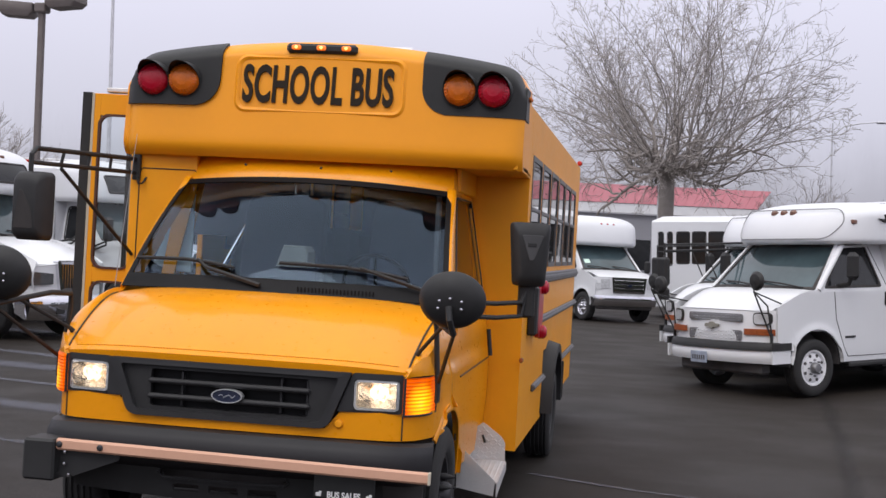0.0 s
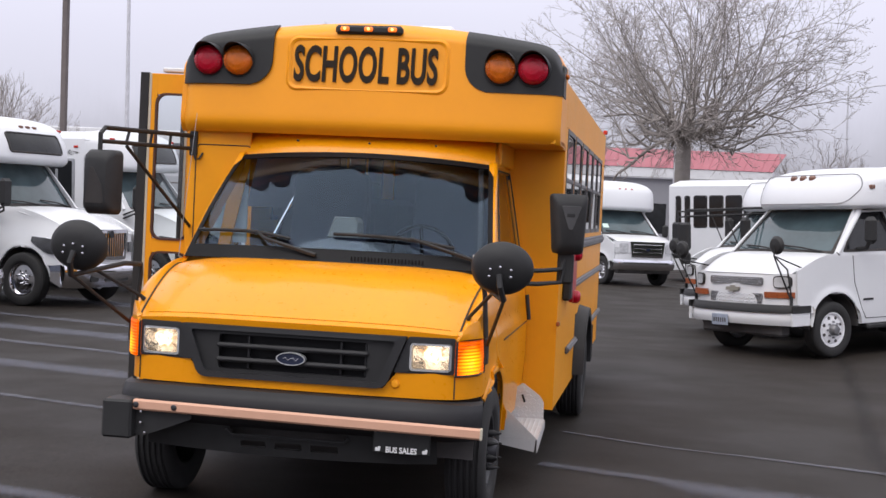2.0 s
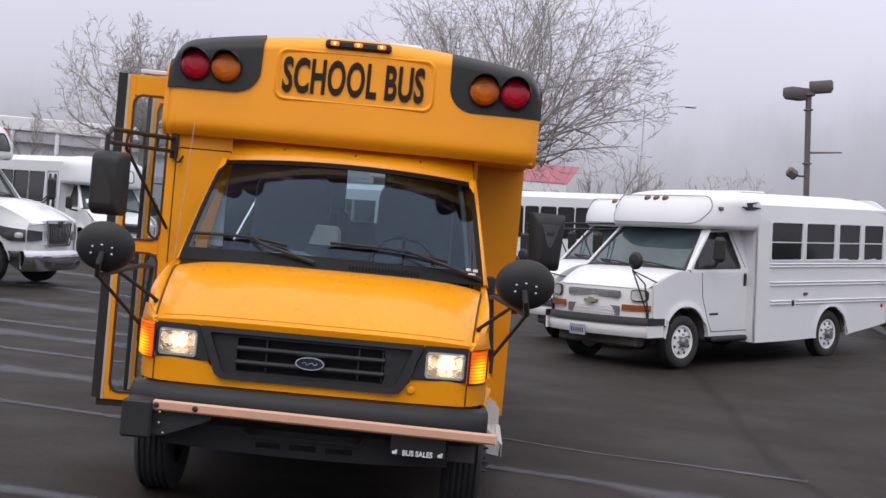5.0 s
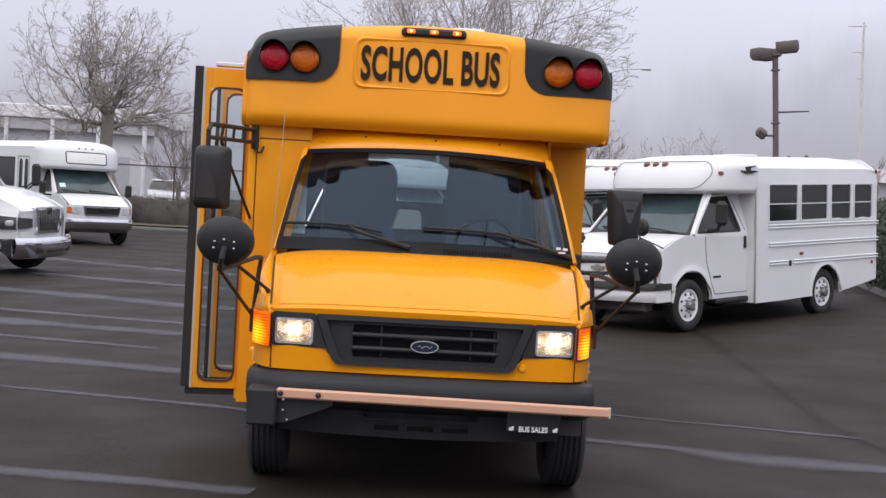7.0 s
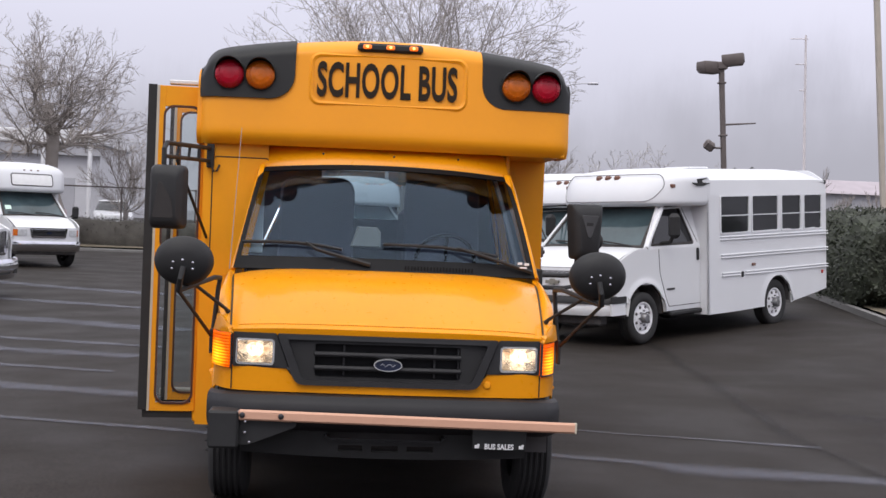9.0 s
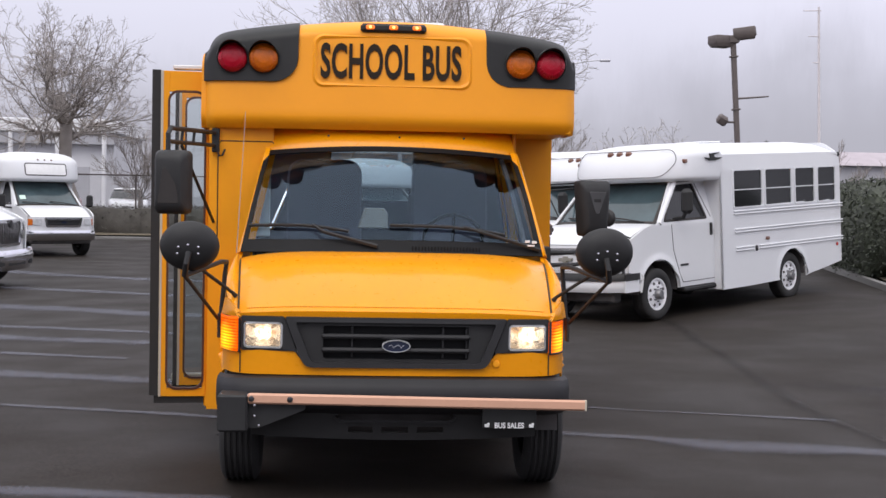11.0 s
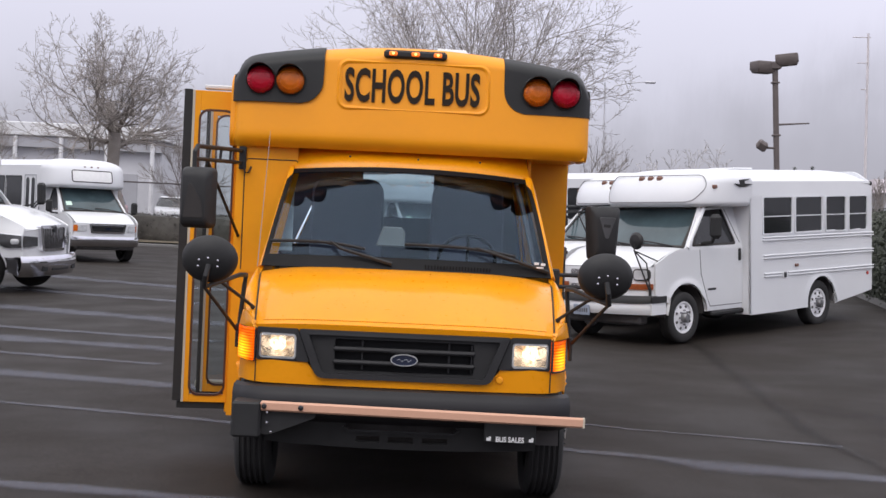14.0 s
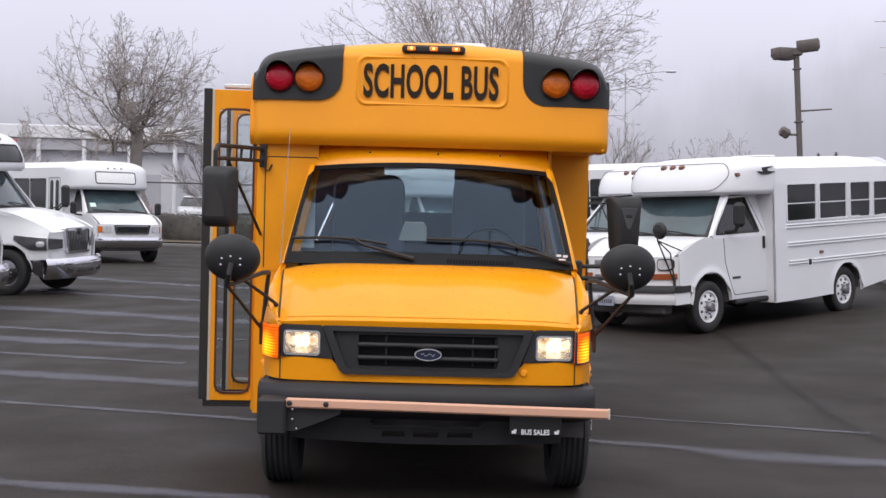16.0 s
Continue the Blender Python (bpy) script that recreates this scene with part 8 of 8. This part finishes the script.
    def sprig(p, d, length, r, level, pull):
        b = crook(p, d, length, r, twig_r * 0.5, (6, 4, 3)[level], (0.09, 0.12, 0.15)[level], pull)
        twig.tube(b[0], b[1], 3, caps=False)
        if level < 2:
            for j in range((4, 3)[level]):
                q, qr, ax = at(b, 0.22 + 0.72 * (j + float(rng.random())) / (4, 3)[level])
                sprig(q, fork(ax, float(rng.uniform(0, 6.28)), radians(float(rng.uniform(24, 50)))), length * float(rng.uniform(0.28, 0.5)), max(qr * 0.7, twig_r * 0.7), level + 1, pull)

    for i in range(leaders):
        src = frame_arms[int(rng.integers(len(frame_arms)))]
        p, r, ax = at(src, 0.25 + 0.75 * float(rng.random()) ** 0.8)
        rel = p - top
        out = Vector((rel.x, rel.y, 0))
        k = min(1.0, out.length / (0.75 * reach))
        el = radians(80 - 50 * k + float(rng.uniform(-20, 12))) if i % 3 else radians(float(rng.uniform(6, 34)))
        flat = (out.normalized() if out.length > 0.05 else Vector((1, 0, 0))) + Vector(rng.normal(0, 0.35, 3)) * 0.9
        flat.z = 0
        d = (flat.normalized() * (math.cos(el) * reach) + Vector((0, 0, math.sin(el) * dome))).normalized()
        ln = room(p, d) * float(rng.uniform(0.66, 1.02))
        if ln < 0.6:
            continue
        b = crook(p, (d * 0.75 + ax * 0.45).normalized(), ln, min(r * 0.8, float(rng.uniform(0.028, 0.062))), twig_r * 0.7, 12, 0.075, 0.020)
        limb.tube(b[0], b[1], 5, caps=False)
        for j in range(10):
            f = 0.16 + 0.80 * (j + float(rng.random())) / 10
            q, qr, qa = at(b, f)
            dd = fork(qa, 2.4 * j + i, radians(float(rng.uniform(24, 46))))
            room_left = room(q, dd)
            sprig(q, dd, min(room_left + 0.25, ln * float(rng.uniform(0.16, 0.36))), max(qr * 0.62, twig_r), 0, 0.02)
    # thin shoots that leave level or hang below the arms
    for i in range(int(1.7 * leaders)):
        src = frame_arms[int(rng.integers(len(frame_arms)))]
        p, r, ax = at(src, float(rng.uniform(0.2, 1.0)))
        d = fork(ax, float(rng.uniform(0, 6.28)), radians(float(rng.uniform(15, 60))))
        d.z = d.z * 0.4 - float(rng.uniform(0.0, 0.75)) * hang
        d.normalize()
        sprig(p, d, float(rng.uniform(0.8, 2.2)) * (0.5 + 0.5 * reach / 7), 0.022, 0, 0.03)
    part("trunk", trunk, BARK, t, "thick grey-brown trunk")
    cr = part("crown", limb, twig_mat or BARK, t, "crooked level limbs and upright shoots")
    tagged(part("twig_tangle", twig, twig_mat or TWIG, cr, "fine bare twigs"), kind="stuff")
    return t


pollard_tree(2.45, 45.2, 0.1, 11, 5.05, 0.30, 7.2, 13.6, "large bare cut-back tree at the lot edge", 16, 0.38, 0.35, 0.0, 1.1, 88)
pollard_tree(-10.7, 45.8, 0.1, 13, 5.2, 0.24, 4.9, 9.25, "bare tree with gnarled limbs and upright shoots beside the fence", 10, 0.50, 2.0, -0.85, 0.7, 54)
bare_tree(7.4, 46.3, 0.1, 12, 1.8, 0.13, 3.0, 5.6, 12, "smaller bare tree beside the large one", 0.5, 0.3, 0.06, 0.009, low=0.8)
bare_tree(-8.9, 49.0, 0.1, 14, 1.4, 0.12, 2.4, 5.0, 10, "small bare tree behind the fence", 0.4, 0.8, 0.08, 0.010)
bare_tree(-17.2, 50.0, 0.1, 15, 1.9, 0.11, 1.9, 5.6, 9, "slender bare tree near the pale building", 0.3, 0.9, 0.08, 0.010)
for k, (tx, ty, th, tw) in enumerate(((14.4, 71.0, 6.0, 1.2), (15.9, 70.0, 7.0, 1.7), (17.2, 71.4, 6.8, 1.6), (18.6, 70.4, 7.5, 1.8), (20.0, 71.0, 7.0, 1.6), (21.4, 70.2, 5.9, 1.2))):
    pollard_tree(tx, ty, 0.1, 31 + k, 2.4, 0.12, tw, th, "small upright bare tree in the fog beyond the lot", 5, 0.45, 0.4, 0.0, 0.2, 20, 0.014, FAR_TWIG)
bare_tree(28.4, 70.0, 0.1, 21, 1.2, 0.16, 2.6, 6.4, 9, "small bare upright tree beyond the hedge", 0.2, 0.9, 0.08, 0.016)
bare_tree(32.4, 71.0, 0.1, 22, 1.2, 0.14, 2.0, 5.6, 8, "small bare tree beside the far building", 0.2, 0.9, 0.08, 0.016)
bare_tree(-25.5, 46.0, 0.1, 16, 2.2, 0.16, 3.8, 6.8, 12, "bare tree behind the parked buses", 0.4, 0.8, 0.08, 0.010)


def small_conifer(x, y, h, r, seed):
    rng = np.random.default_rng(seed)
    c = thing("conifer", "small narrow conifer in the fog beyond the lot", "tree", "small conifers", Matrix.Translation((x, y, 0.0)))
    tk = MB()
    tk.tube([(0, 0, -0.05), (0, 0, h * 0.96)], [0.10, 0.02], 7)
    part("trunk", tk, BARK, c)
    vs, fs = [], []
    for _ in range(900):
        f = float(rng.random()) ** 0.75
        a = float(rng.uniform(0, 6.283))
        tier = 0.72 + 0.28 * math.sin(f * 40)
        rr = r * (1 - f) * tier * float(rng.uniform(0.35, 1.05))
        p = Vector((rr * math.cos(a), rr * math.sin(a), h * (0.12 + 0.88 * f)))
        out = Vector((math.cos(a), math.sin(a), -0.35)) * float(rng.uniform(0.10, 0.24))
        side = Vector((-math.sin(a), math.cos(a), float(rng.normal(0, 0.3)))) * 0.06
        j = len(vs)
        vs += [tuple(p - side), tuple(p + out), tuple(p + side)]
        fs.append((j, j + 1, j + 2))
    me = bpy.data.meshes.new("needles")
    me.from_pydata(vs, [], fs)
    me.materials.append(CONIFER)
    o = new("needles", me)
    o.parent = c
    tagged(o, kind="stuff")


# needles much lighter than the hedge leaves, with fog mixed into the green
CONIFER = mat("fog_grey_needles", (0.26, 0.27, 0.27), 0.8, scale=2.5, vary=0.2, islands=0.3)
small_conifer(26.1, 80.0, 5.9, 0.62, 41)
small_conifer(27.4, 80.5, 6.0, 0.70, 42)


# ---- lamps and poles ----
def lot_lamp(x, y, height, lean, label, extras=True, turn=0.0, paint=None, spread=0.33, size=0.62, swing=20):
    l = thing("lot_lamp", label, "lamp post", "lamp posts", Matrix.Translation((x, y, ground_z(x, y))) @ pose(0, 0, 0, 0, lean, turn))
    p = MB()
    p.box((0, 0, height / 2), (0.14, 0.14, height), 0.02)
    part("pole", p, paint or POLE, l, "square steel pole")
    b = MB()
    b.lathe([(0.26, 0.0), (0.26, 0.45), (0.22, 0.5), (0.0005, 0.5)], pose(0, 0, 0, 0, -90, 0), 20)
    part("base", b, CONCRETE, l, "round concrete base")
    t = MB()
    t.box((0, 0, height - 0.02), (0.30, 0.30, 0.22), 0.03)
    part("bracket", t, POLE, l)
    for s, dz in ((-1, -0.06), (1, 0.13)):
        h = MB()
        m = Matrix.Translation((s * spread, -0.05 * s, height + dz)) @ pose(0, 0, 0, 0, -3 * s, -swing * s)
        rings = [[m @ Vector((a, b2, z)) for a, b2 in rrect(0, 0, size * k, 0.75 * size * k, 0.05, 2)] for z, k in ((-0.16, 0.80), (-0.06, 1.0), (0.14, 1.0), (0.16, 0.96))]
        h.loft(rings)
        part("lamp_head", h, POLE, l, "brown box-shaped lamp head")
    if extras:
        a = MB()
        a.tube([(0, 0, height - 1.68), (0.95, 0, height - 1.66)], [0.03, 0.02], 8)
        part("side_arm", a, POLE, l)
        f = MB()
        m = Matrix.Translation((-0.42, -0.05, height - 2.26)) @ pose(0, 0, 0, 25, 35, 0)
        f.box((0, 0, 0), (0.30, 0.24, 0.26), 0.05, m)
        f.tube([(-0.35, -0.02, height - 2.32), (0, 0, height - 2.34)], 0.03, 8)
        part("floodlight", f, POLE, l, "brown tilted floodlight")
        c = MB()
        for z in (height - 0.50, height - 1.98):
            c.box((0, 0, z), (0.22, 0.18, 0.05), 0.01)
        part("collar", c, POLE, l)
    return l


lot_lamp(10.84, 29.8, 6.10, -4.0, "brown two-headed lot lamp with side floodlight", turn=0)
TAN_POLE = mat("cream_tan_painted_steel", (0.42, 0.38, 0.33), 0.6, scale=4, vary=0.15, fine=0.3)
lot_lamp(14.33, 27.0, 8.40, -4.7, "tan two-headed lot lamp behind the hedge", False, paint=TAN_POLE)
lot_lamp(11.32, 18.0, 6.44, -3.0, "brown lot lamp with side floodlight beside the hedge")
lot_lamp(-12.16, 23.0, 6.92, -1.0, "brown two-headed lot lamp behind the parked buses", False, spread=0.60, size=0.80, swing=8)


# far poles: base colour lightened so the steel looks veiled by fog
FAR_STEEL = mat("fog_paled_steel", (0.58, 0.58, 0.62), 0.5, metal=0.2, scale=5, vary=0.1)


def far_pole(x, y, h, r, label, arm=0.0, lean=-1.5):
    o = thing("street_pole", label, "pole", "street poles", Matrix.Translation((x, y, 0)) @ pose(0, 0, 0, 0, lean, 0))
    p = MB()
    p.tube([(0, 0, 0), (0, 0, h * 0.5), (0, 0, h)], [r, r * 0.85, r * 0.6], 10)
    part("pole", p, FAR_STEEL, o)
    if arm:
        a = MB()
        a.tube([(0, 0, h - 0.6), (0.25 * arm, 0, h - 0.15), (0.6 * arm, 0, h), (arm, 0, h + 0.08)], [r * 0.6, r * 0.5, r * 0.45, r * 0.4], 8)
        a.box((arm + 0.2, 0, h + 0.06), (0.55, 0.22, 0.12), 0.04)
        part("lamp_arm", a, FAR_STEEL, o, "curved arm with lamp head")


def utility_pole(x, y, h):
    o = thing("utility_pole", "wooden utility pole with short crossarms, coloured pale for fog", "pole", m=Matrix.Translation((x, y, 0)) @ pose(0, 0, 0, 0, -1.9, 0))
    p = MB()
    p.tube([(0, 0, -0.5), (0, 0, h * 0.5), (0, 0, h)], [0.11, 0.09, 0.07], 10)
    part("pole", p, FAR_WOOD, o)
    for z, w in ((h - 0.25, 1.2), (h - 1.9, 0.8), (h - 3.6, 0.5)):
        a = MB()
        a.box((-0.35 * w, 0, z), (w, 0.07, 0.06), 0.02)
        part("crossarm", a, FAR_WOOD, o)


# utility pole wood, whitened in its colour to imitate haze
FAR_WOOD = mat("fog_paled_wood", (0.66, 0.62, 0.63), 0.9, scale=3, vary=0.12, fine=0.3)
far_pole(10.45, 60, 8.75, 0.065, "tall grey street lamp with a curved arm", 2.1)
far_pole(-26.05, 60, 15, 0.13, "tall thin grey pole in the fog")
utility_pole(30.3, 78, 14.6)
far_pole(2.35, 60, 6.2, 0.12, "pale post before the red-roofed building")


# ---- buildings ----
WALL_PALE = mat("pale_stucco", (0.42, 0.42, 0.45), 0.85, scale=1.2, vary=0.1, fine=0.3)
# warehouse walls: pale grey, lightened further to stand for the fog before them
WALL_FOG = mat("fog_paled_wall_panels", (0.60, 0.60, 0.63), 0.85, scale=1.2, vary=0.08, fine=0.2)
WALL_GREY = mat("grey_wall_panels", (0.26, 0.26, 0.285), 0.8, scale=1.2, vary=0.1, fine=0.3)
# roof red shifted to pink, the haze of distance included in the colour
ROOF_RED = mat("fog_paled_red_metal_roof", (0.36, 0.12, 0.145), 0.6, scale=1.0, vary=0.1, fine=0.3)
WHITE_TRIM = mat("white_painted_trim", (0.72, 0.72, 0.74), 0.6, scale=2, vary=0.06)


def red_roof_building():
    b = thing("commercial_building", "low pale building with a red metal roof band paled for fog", "building", "far buildings", Matrix.Translation((-4, 75, 0)))
    w = MB()
    w.box((6, 5, 2.2), (11.6, 10, 4.4), 0.02)
    part("wall", w, WALL_GREY, b)
    t = MB()
    t.box((6, -0.1, 4.75), (12.0, 0.4, 0.62), 0.03)
    part("white_band", t, WHITE_TRIM, b)
    r = MB()
    r.loft([[(0, -0.35, 5.05), (12.0, -0.35, 5.05), (12.9, 1.6, 6.25), (0, 1.6, 6.25)], [(0, -0.2, 5.0), (12.0, -0.2, 5.0), (12.9, 1.8, 6.2), (0, 1.8, 6.2)]])
    rp = part("roof", r, ROOF_RED, b, "red standing-seam roof band paled for fog")
    for k in range(24):
        s = MB()
        s.tube([(0.5 * k + 0.25, -0.36, 5.06), (0.5 * k + 0.25 + 0.03 * k, 1.59, 6.27)], 0.025, 4)
        part("seam", s, ROOF_RED, rp)
    for k in range(4):
        wd = MB()
        wd.box((1.8 + 3.0 * k, -0.01, 2.0), (2.2, 0.06, 1.8), 0.02)
        part("window", wd, DARK_GLASS, b)


def canopy_building():
    b = thing("warehouse_building", "large pale flat-roofed building with white columns in the fog", "building", "far buildings", Matrix.Translation((-46, 82, 0)))
    w = MB()
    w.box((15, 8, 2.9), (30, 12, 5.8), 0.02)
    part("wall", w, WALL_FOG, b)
    r = MB()
    r.box((15, 7.6, 6.1), (30.6, 12.8, 0.9), 0.05)
    part("roof", r, WHITE_TRIM, b, "deep white flat roof edge")
    g = MB()
    g.box((15, 1.7, 5.25), (30.2, 0.6, 0.75), 0.03)
    part("fascia", g, WALL_PALE, b, "grey fascia below the roof")
    for k in range(10):
        c = MB()
        c.tube([(2.0 + 3.05 * k, 1.3, 0), (2.0 + 3.05 * k, 1.3, 5.6)], 0.15, 10)
        part("column", c, WHITE_TRIM, b, "white column")
    for k in range(8):
        d = MB()
        d.box((3.4 + 3.4 * k, 1.98, 2.0), (2.4, 0.06, 2.8), 0.02)
        part("bay_door", d, WALL_PALE, b)


red_roof_building()
canopy_building()
# wall and roof colours are pulled towards the low sky to suggest fog
fb = thing("far_building", "low far building greyed for fog, with a dull pink roof", "building", "far buildings", Matrix.Translation((34, 85, 0)))
p = MB()
p.box((9, 4, 2.3), (18, 8, 4.6), 0.02)
part("wall", p, mat("fog_grey_siding", (0.40, 0.40, 0.43), 0.85, scale=1, vary=0.1), fb)
p = MB()
p.loft([[(-0.3, -0.4, 4.6), (18.3, -0.4, 4.6), (18.3, 8.4, 4.6), (-0.3, 8.4, 4.6)], [(0.6, 3.6, 5.7), (17.4, 3.6, 5.7), (17.4, 4.4, 5.7), (0.6, 4.4, 5.7)]])
part("roof", p, mat("fog_dulled_pink_roof", (0.40, 0.355, 0.385), 0.8, scale=1, vary=0.1), fb, "pink hipped roof dulled for fog")
SIGN_BLUE = mat("blue_sign_paint", (0.05, 0.12, 0.40), 0.5, scale=6, vary=0.08)
sg = thing("blue_sign", "small blue sign on a steel post beyond the hedge", "sign", m=Matrix.Translation((17.3, 45.5, 0)))
p = MB()
p.tube([(0, 0, 0), (0, 0, 3.1)], 0.04, 8)
part("post", p, GALV, sg)
p = MB()
p.box((0, -0.06, 2.75), (0.42, 0.03, 0.62), 0.01)
pp = part("panel", p, SIGN_BLUE, sg)
p = MB()
p.box((0, -0.08, 2.75), (0.16, 0.01, 0.26), 0.004)
part("mark", p, WHITE_INK, pp)


# ---- parked cars beyond the fence, on higher ground ----
lot = MB()
lot.sheet(lambda a, b: (-44 + 42 * a, 49.6 + 26 * b, 0.06 + 0.40 * smooth01(0.0, 0.07, b) * (1 - smooth01(0.93, 1.0, b))), 12, 30, 0.04)
solo("far_lot", lot, CONCRETE, "higher pale paved lot beyond the fence", "paved lot", kind="structure")


def parked_car(x, y, turn, paint, label):
    c = thing("parked_car", label, "car", "cars beyond the fence", Matrix.Translation((x, y, 0.46)) @ pose(0, 0, 0, 0, 0, turn))
    body = MB()
    rings = []
    for y0, hw, zb, zt in ((-2.2, 0.62, 0.42, 0.68), (-2.1, 0.80, 0.28, 0.80), (-1.6, 0.88, 0.22, 0.92), (-0.8, 0.90, 0.22, 1.0), (0.8, 0.90, 0.22, 1.02), (1.7, 0.88, 0.24, 1.02), (2.15, 0.80, 0.30, 0.95), (2.22, 0.66, 0.45, 0.8)):
        rings.append([(a, y0, b) for a, b in rrect(0, (zb + zt) / 2, 2 * hw, zt - zb, 0.16, 4)])
    body.loft(rings)
    bp = part("body", body, paint, c)
    cab = MB()
    rings = []
    for z, hw, ya, yb in ((0.96, 0.82, -0.95, 1.75), (1.2, 0.74, -0.5, 1.5), (1.40, 0.64, -0.1, 1.2), (1.46, 0.55, 0.05, 1.05)):
        rings.append([(a, b, z) for a, b in rrect(0, (ya + yb) / 2, 2 * hw, yb - ya, 0.2, 4)])
    cab.loft(rings)
    part("glasshouse", cab, DARK_GLASS, bp, "dark windows")
    rf = MB()
    rf.loft([[(a, b, z) for a, b in rrect(0, 0.55, 2 * hw, ln, 0.2, 4)] for z, hw, ln in ((1.415, 0.66, 1.36), (1.47, 0.60, 1.15), (1.49, 0.45, 0.8))])
    part("roof", rf, paint, bp)
    for s in (-1, 1):
        h = MB()
        h.box((s * 0.6, -2.10, 0.70), (0.30, 0.12, 0.13), 0.04)
        part("headlamp", h, LAMP_CLEAR, bp)
        for yy in (-1.35, 1.35):
            w = MB()
            w.lathe([(0.2, -0.1), (0.32, -0.1), (0.32, 0.1), (0.2, 0.1)], Matrix.Translation((s * 0.80, yy, 0.32)), 20)
            wp = part("wheel", w, RUBBER, c)
            r = MB()
            r.lathe([(0.2, -0.08), (0.205, 0.09), (0.08, 0.07), (0.0005, 0.07)], Matrix.Translation((s * 0.80, yy, 0.32)) @ Matrix.Diagonal((s, 1, 1, 1)), 16)
            part("rim", r, CHROME, wp)
    g = MB()
    g.box((0, -2.17, 0.62), (0.8, 0.06, 0.14), 0.02)
    part("grille", g, BLACK, bp)


CAR_WHITE = mat("silver_white_car_paint", (0.55, 0.56, 0.58), 0.3, scale=2, vary=0.05, coat=0.4)
CAR_RED = mat("dull_red_car_paint", (0.25, 0.05, 0.05), 0.35, scale=2, vary=0.08, coat=0.4)
parked_car(-10.55, 56.0, 10, CAR_WHITE, "silver-white parked car beyond the fence")
parked_car(-13.3, 54.6, 10, CAR_RED, "dull red parked car beyond the fence")


# ---- distance: a glowing sheet painted with fog and faint tree shapes ----
def fog_backdrop():
    m = bpy.data.materials.new("fog_distance")
    m.use_nodes = True
    t = m.node_tree
    t.nodes.clear()
    out, mix, em, tr = (t.nodes.new(k) for k in ("ShaderNodeOutputMaterial", "ShaderNodeMixShader", "ShaderNodeEmission", "ShaderNodeBsdfTransparent"))
    co, sep, mp = t.nodes.new("ShaderNodeTexCoord"), t.nodes.new("ShaderNodeSeparateXYZ"), t.nodes.new("ShaderNodeMapping")
    n1, n2 = t.nodes.new("ShaderNodeTexNoise"), t.nodes.new("ShaderNodeTexNoise")
    mp.inputs["Scale"].default_value = (1, 1, 0.25)
    n1.inputs["Scale"].default_value, n1.inputs["Detail"].default_value = 0.035, 4
    n2.inputs["Scale"].default_value, n2.inputs["Detail"].default_value, n2.inputs["Roughness"].default_value = 0.22, 8, 0.65
    t.links.new(co.outputs["Object"], sep.inputs[0])
    t.links.new(co.outputs["Object"], n1.inputs["Vector"])
    t.links.new(co.outputs["Object"], mp.inputs["Vector"])
    t.links.new(mp.outputs[0], n2.inputs["Vector"])
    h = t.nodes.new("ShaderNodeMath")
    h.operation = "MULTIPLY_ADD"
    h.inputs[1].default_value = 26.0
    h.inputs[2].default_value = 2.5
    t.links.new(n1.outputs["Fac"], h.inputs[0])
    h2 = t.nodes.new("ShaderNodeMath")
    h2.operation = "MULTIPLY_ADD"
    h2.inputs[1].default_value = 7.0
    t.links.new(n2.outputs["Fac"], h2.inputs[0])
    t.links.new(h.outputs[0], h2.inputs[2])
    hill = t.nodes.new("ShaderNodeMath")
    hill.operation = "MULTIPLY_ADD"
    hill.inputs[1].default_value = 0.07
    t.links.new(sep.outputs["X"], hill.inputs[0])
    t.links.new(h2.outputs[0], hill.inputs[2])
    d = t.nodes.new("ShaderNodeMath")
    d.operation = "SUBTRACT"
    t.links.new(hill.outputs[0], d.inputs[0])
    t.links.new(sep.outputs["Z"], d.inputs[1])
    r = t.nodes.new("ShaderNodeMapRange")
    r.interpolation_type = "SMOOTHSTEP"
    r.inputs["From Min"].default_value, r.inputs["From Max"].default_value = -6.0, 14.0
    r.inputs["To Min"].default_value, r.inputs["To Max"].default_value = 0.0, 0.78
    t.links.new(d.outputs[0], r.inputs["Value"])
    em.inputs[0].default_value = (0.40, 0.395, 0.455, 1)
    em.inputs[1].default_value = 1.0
    t.links.new(r.outputs[0], mix.inputs[0])
    t.links.new(tr.outputs[0], mix.inputs[1])
    t.links.new(em.outputs[0], mix.inputs[2])
    t.links.new(mix.outputs[0], out.inputs[0])
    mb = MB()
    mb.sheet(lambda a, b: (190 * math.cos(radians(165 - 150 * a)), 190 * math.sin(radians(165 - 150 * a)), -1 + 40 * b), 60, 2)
    o = solo("backdrop", mb, m, "glowing backdrop painted with grey fog and faint tree shapes", "fog", kind="structure")
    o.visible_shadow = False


fog_backdrop()
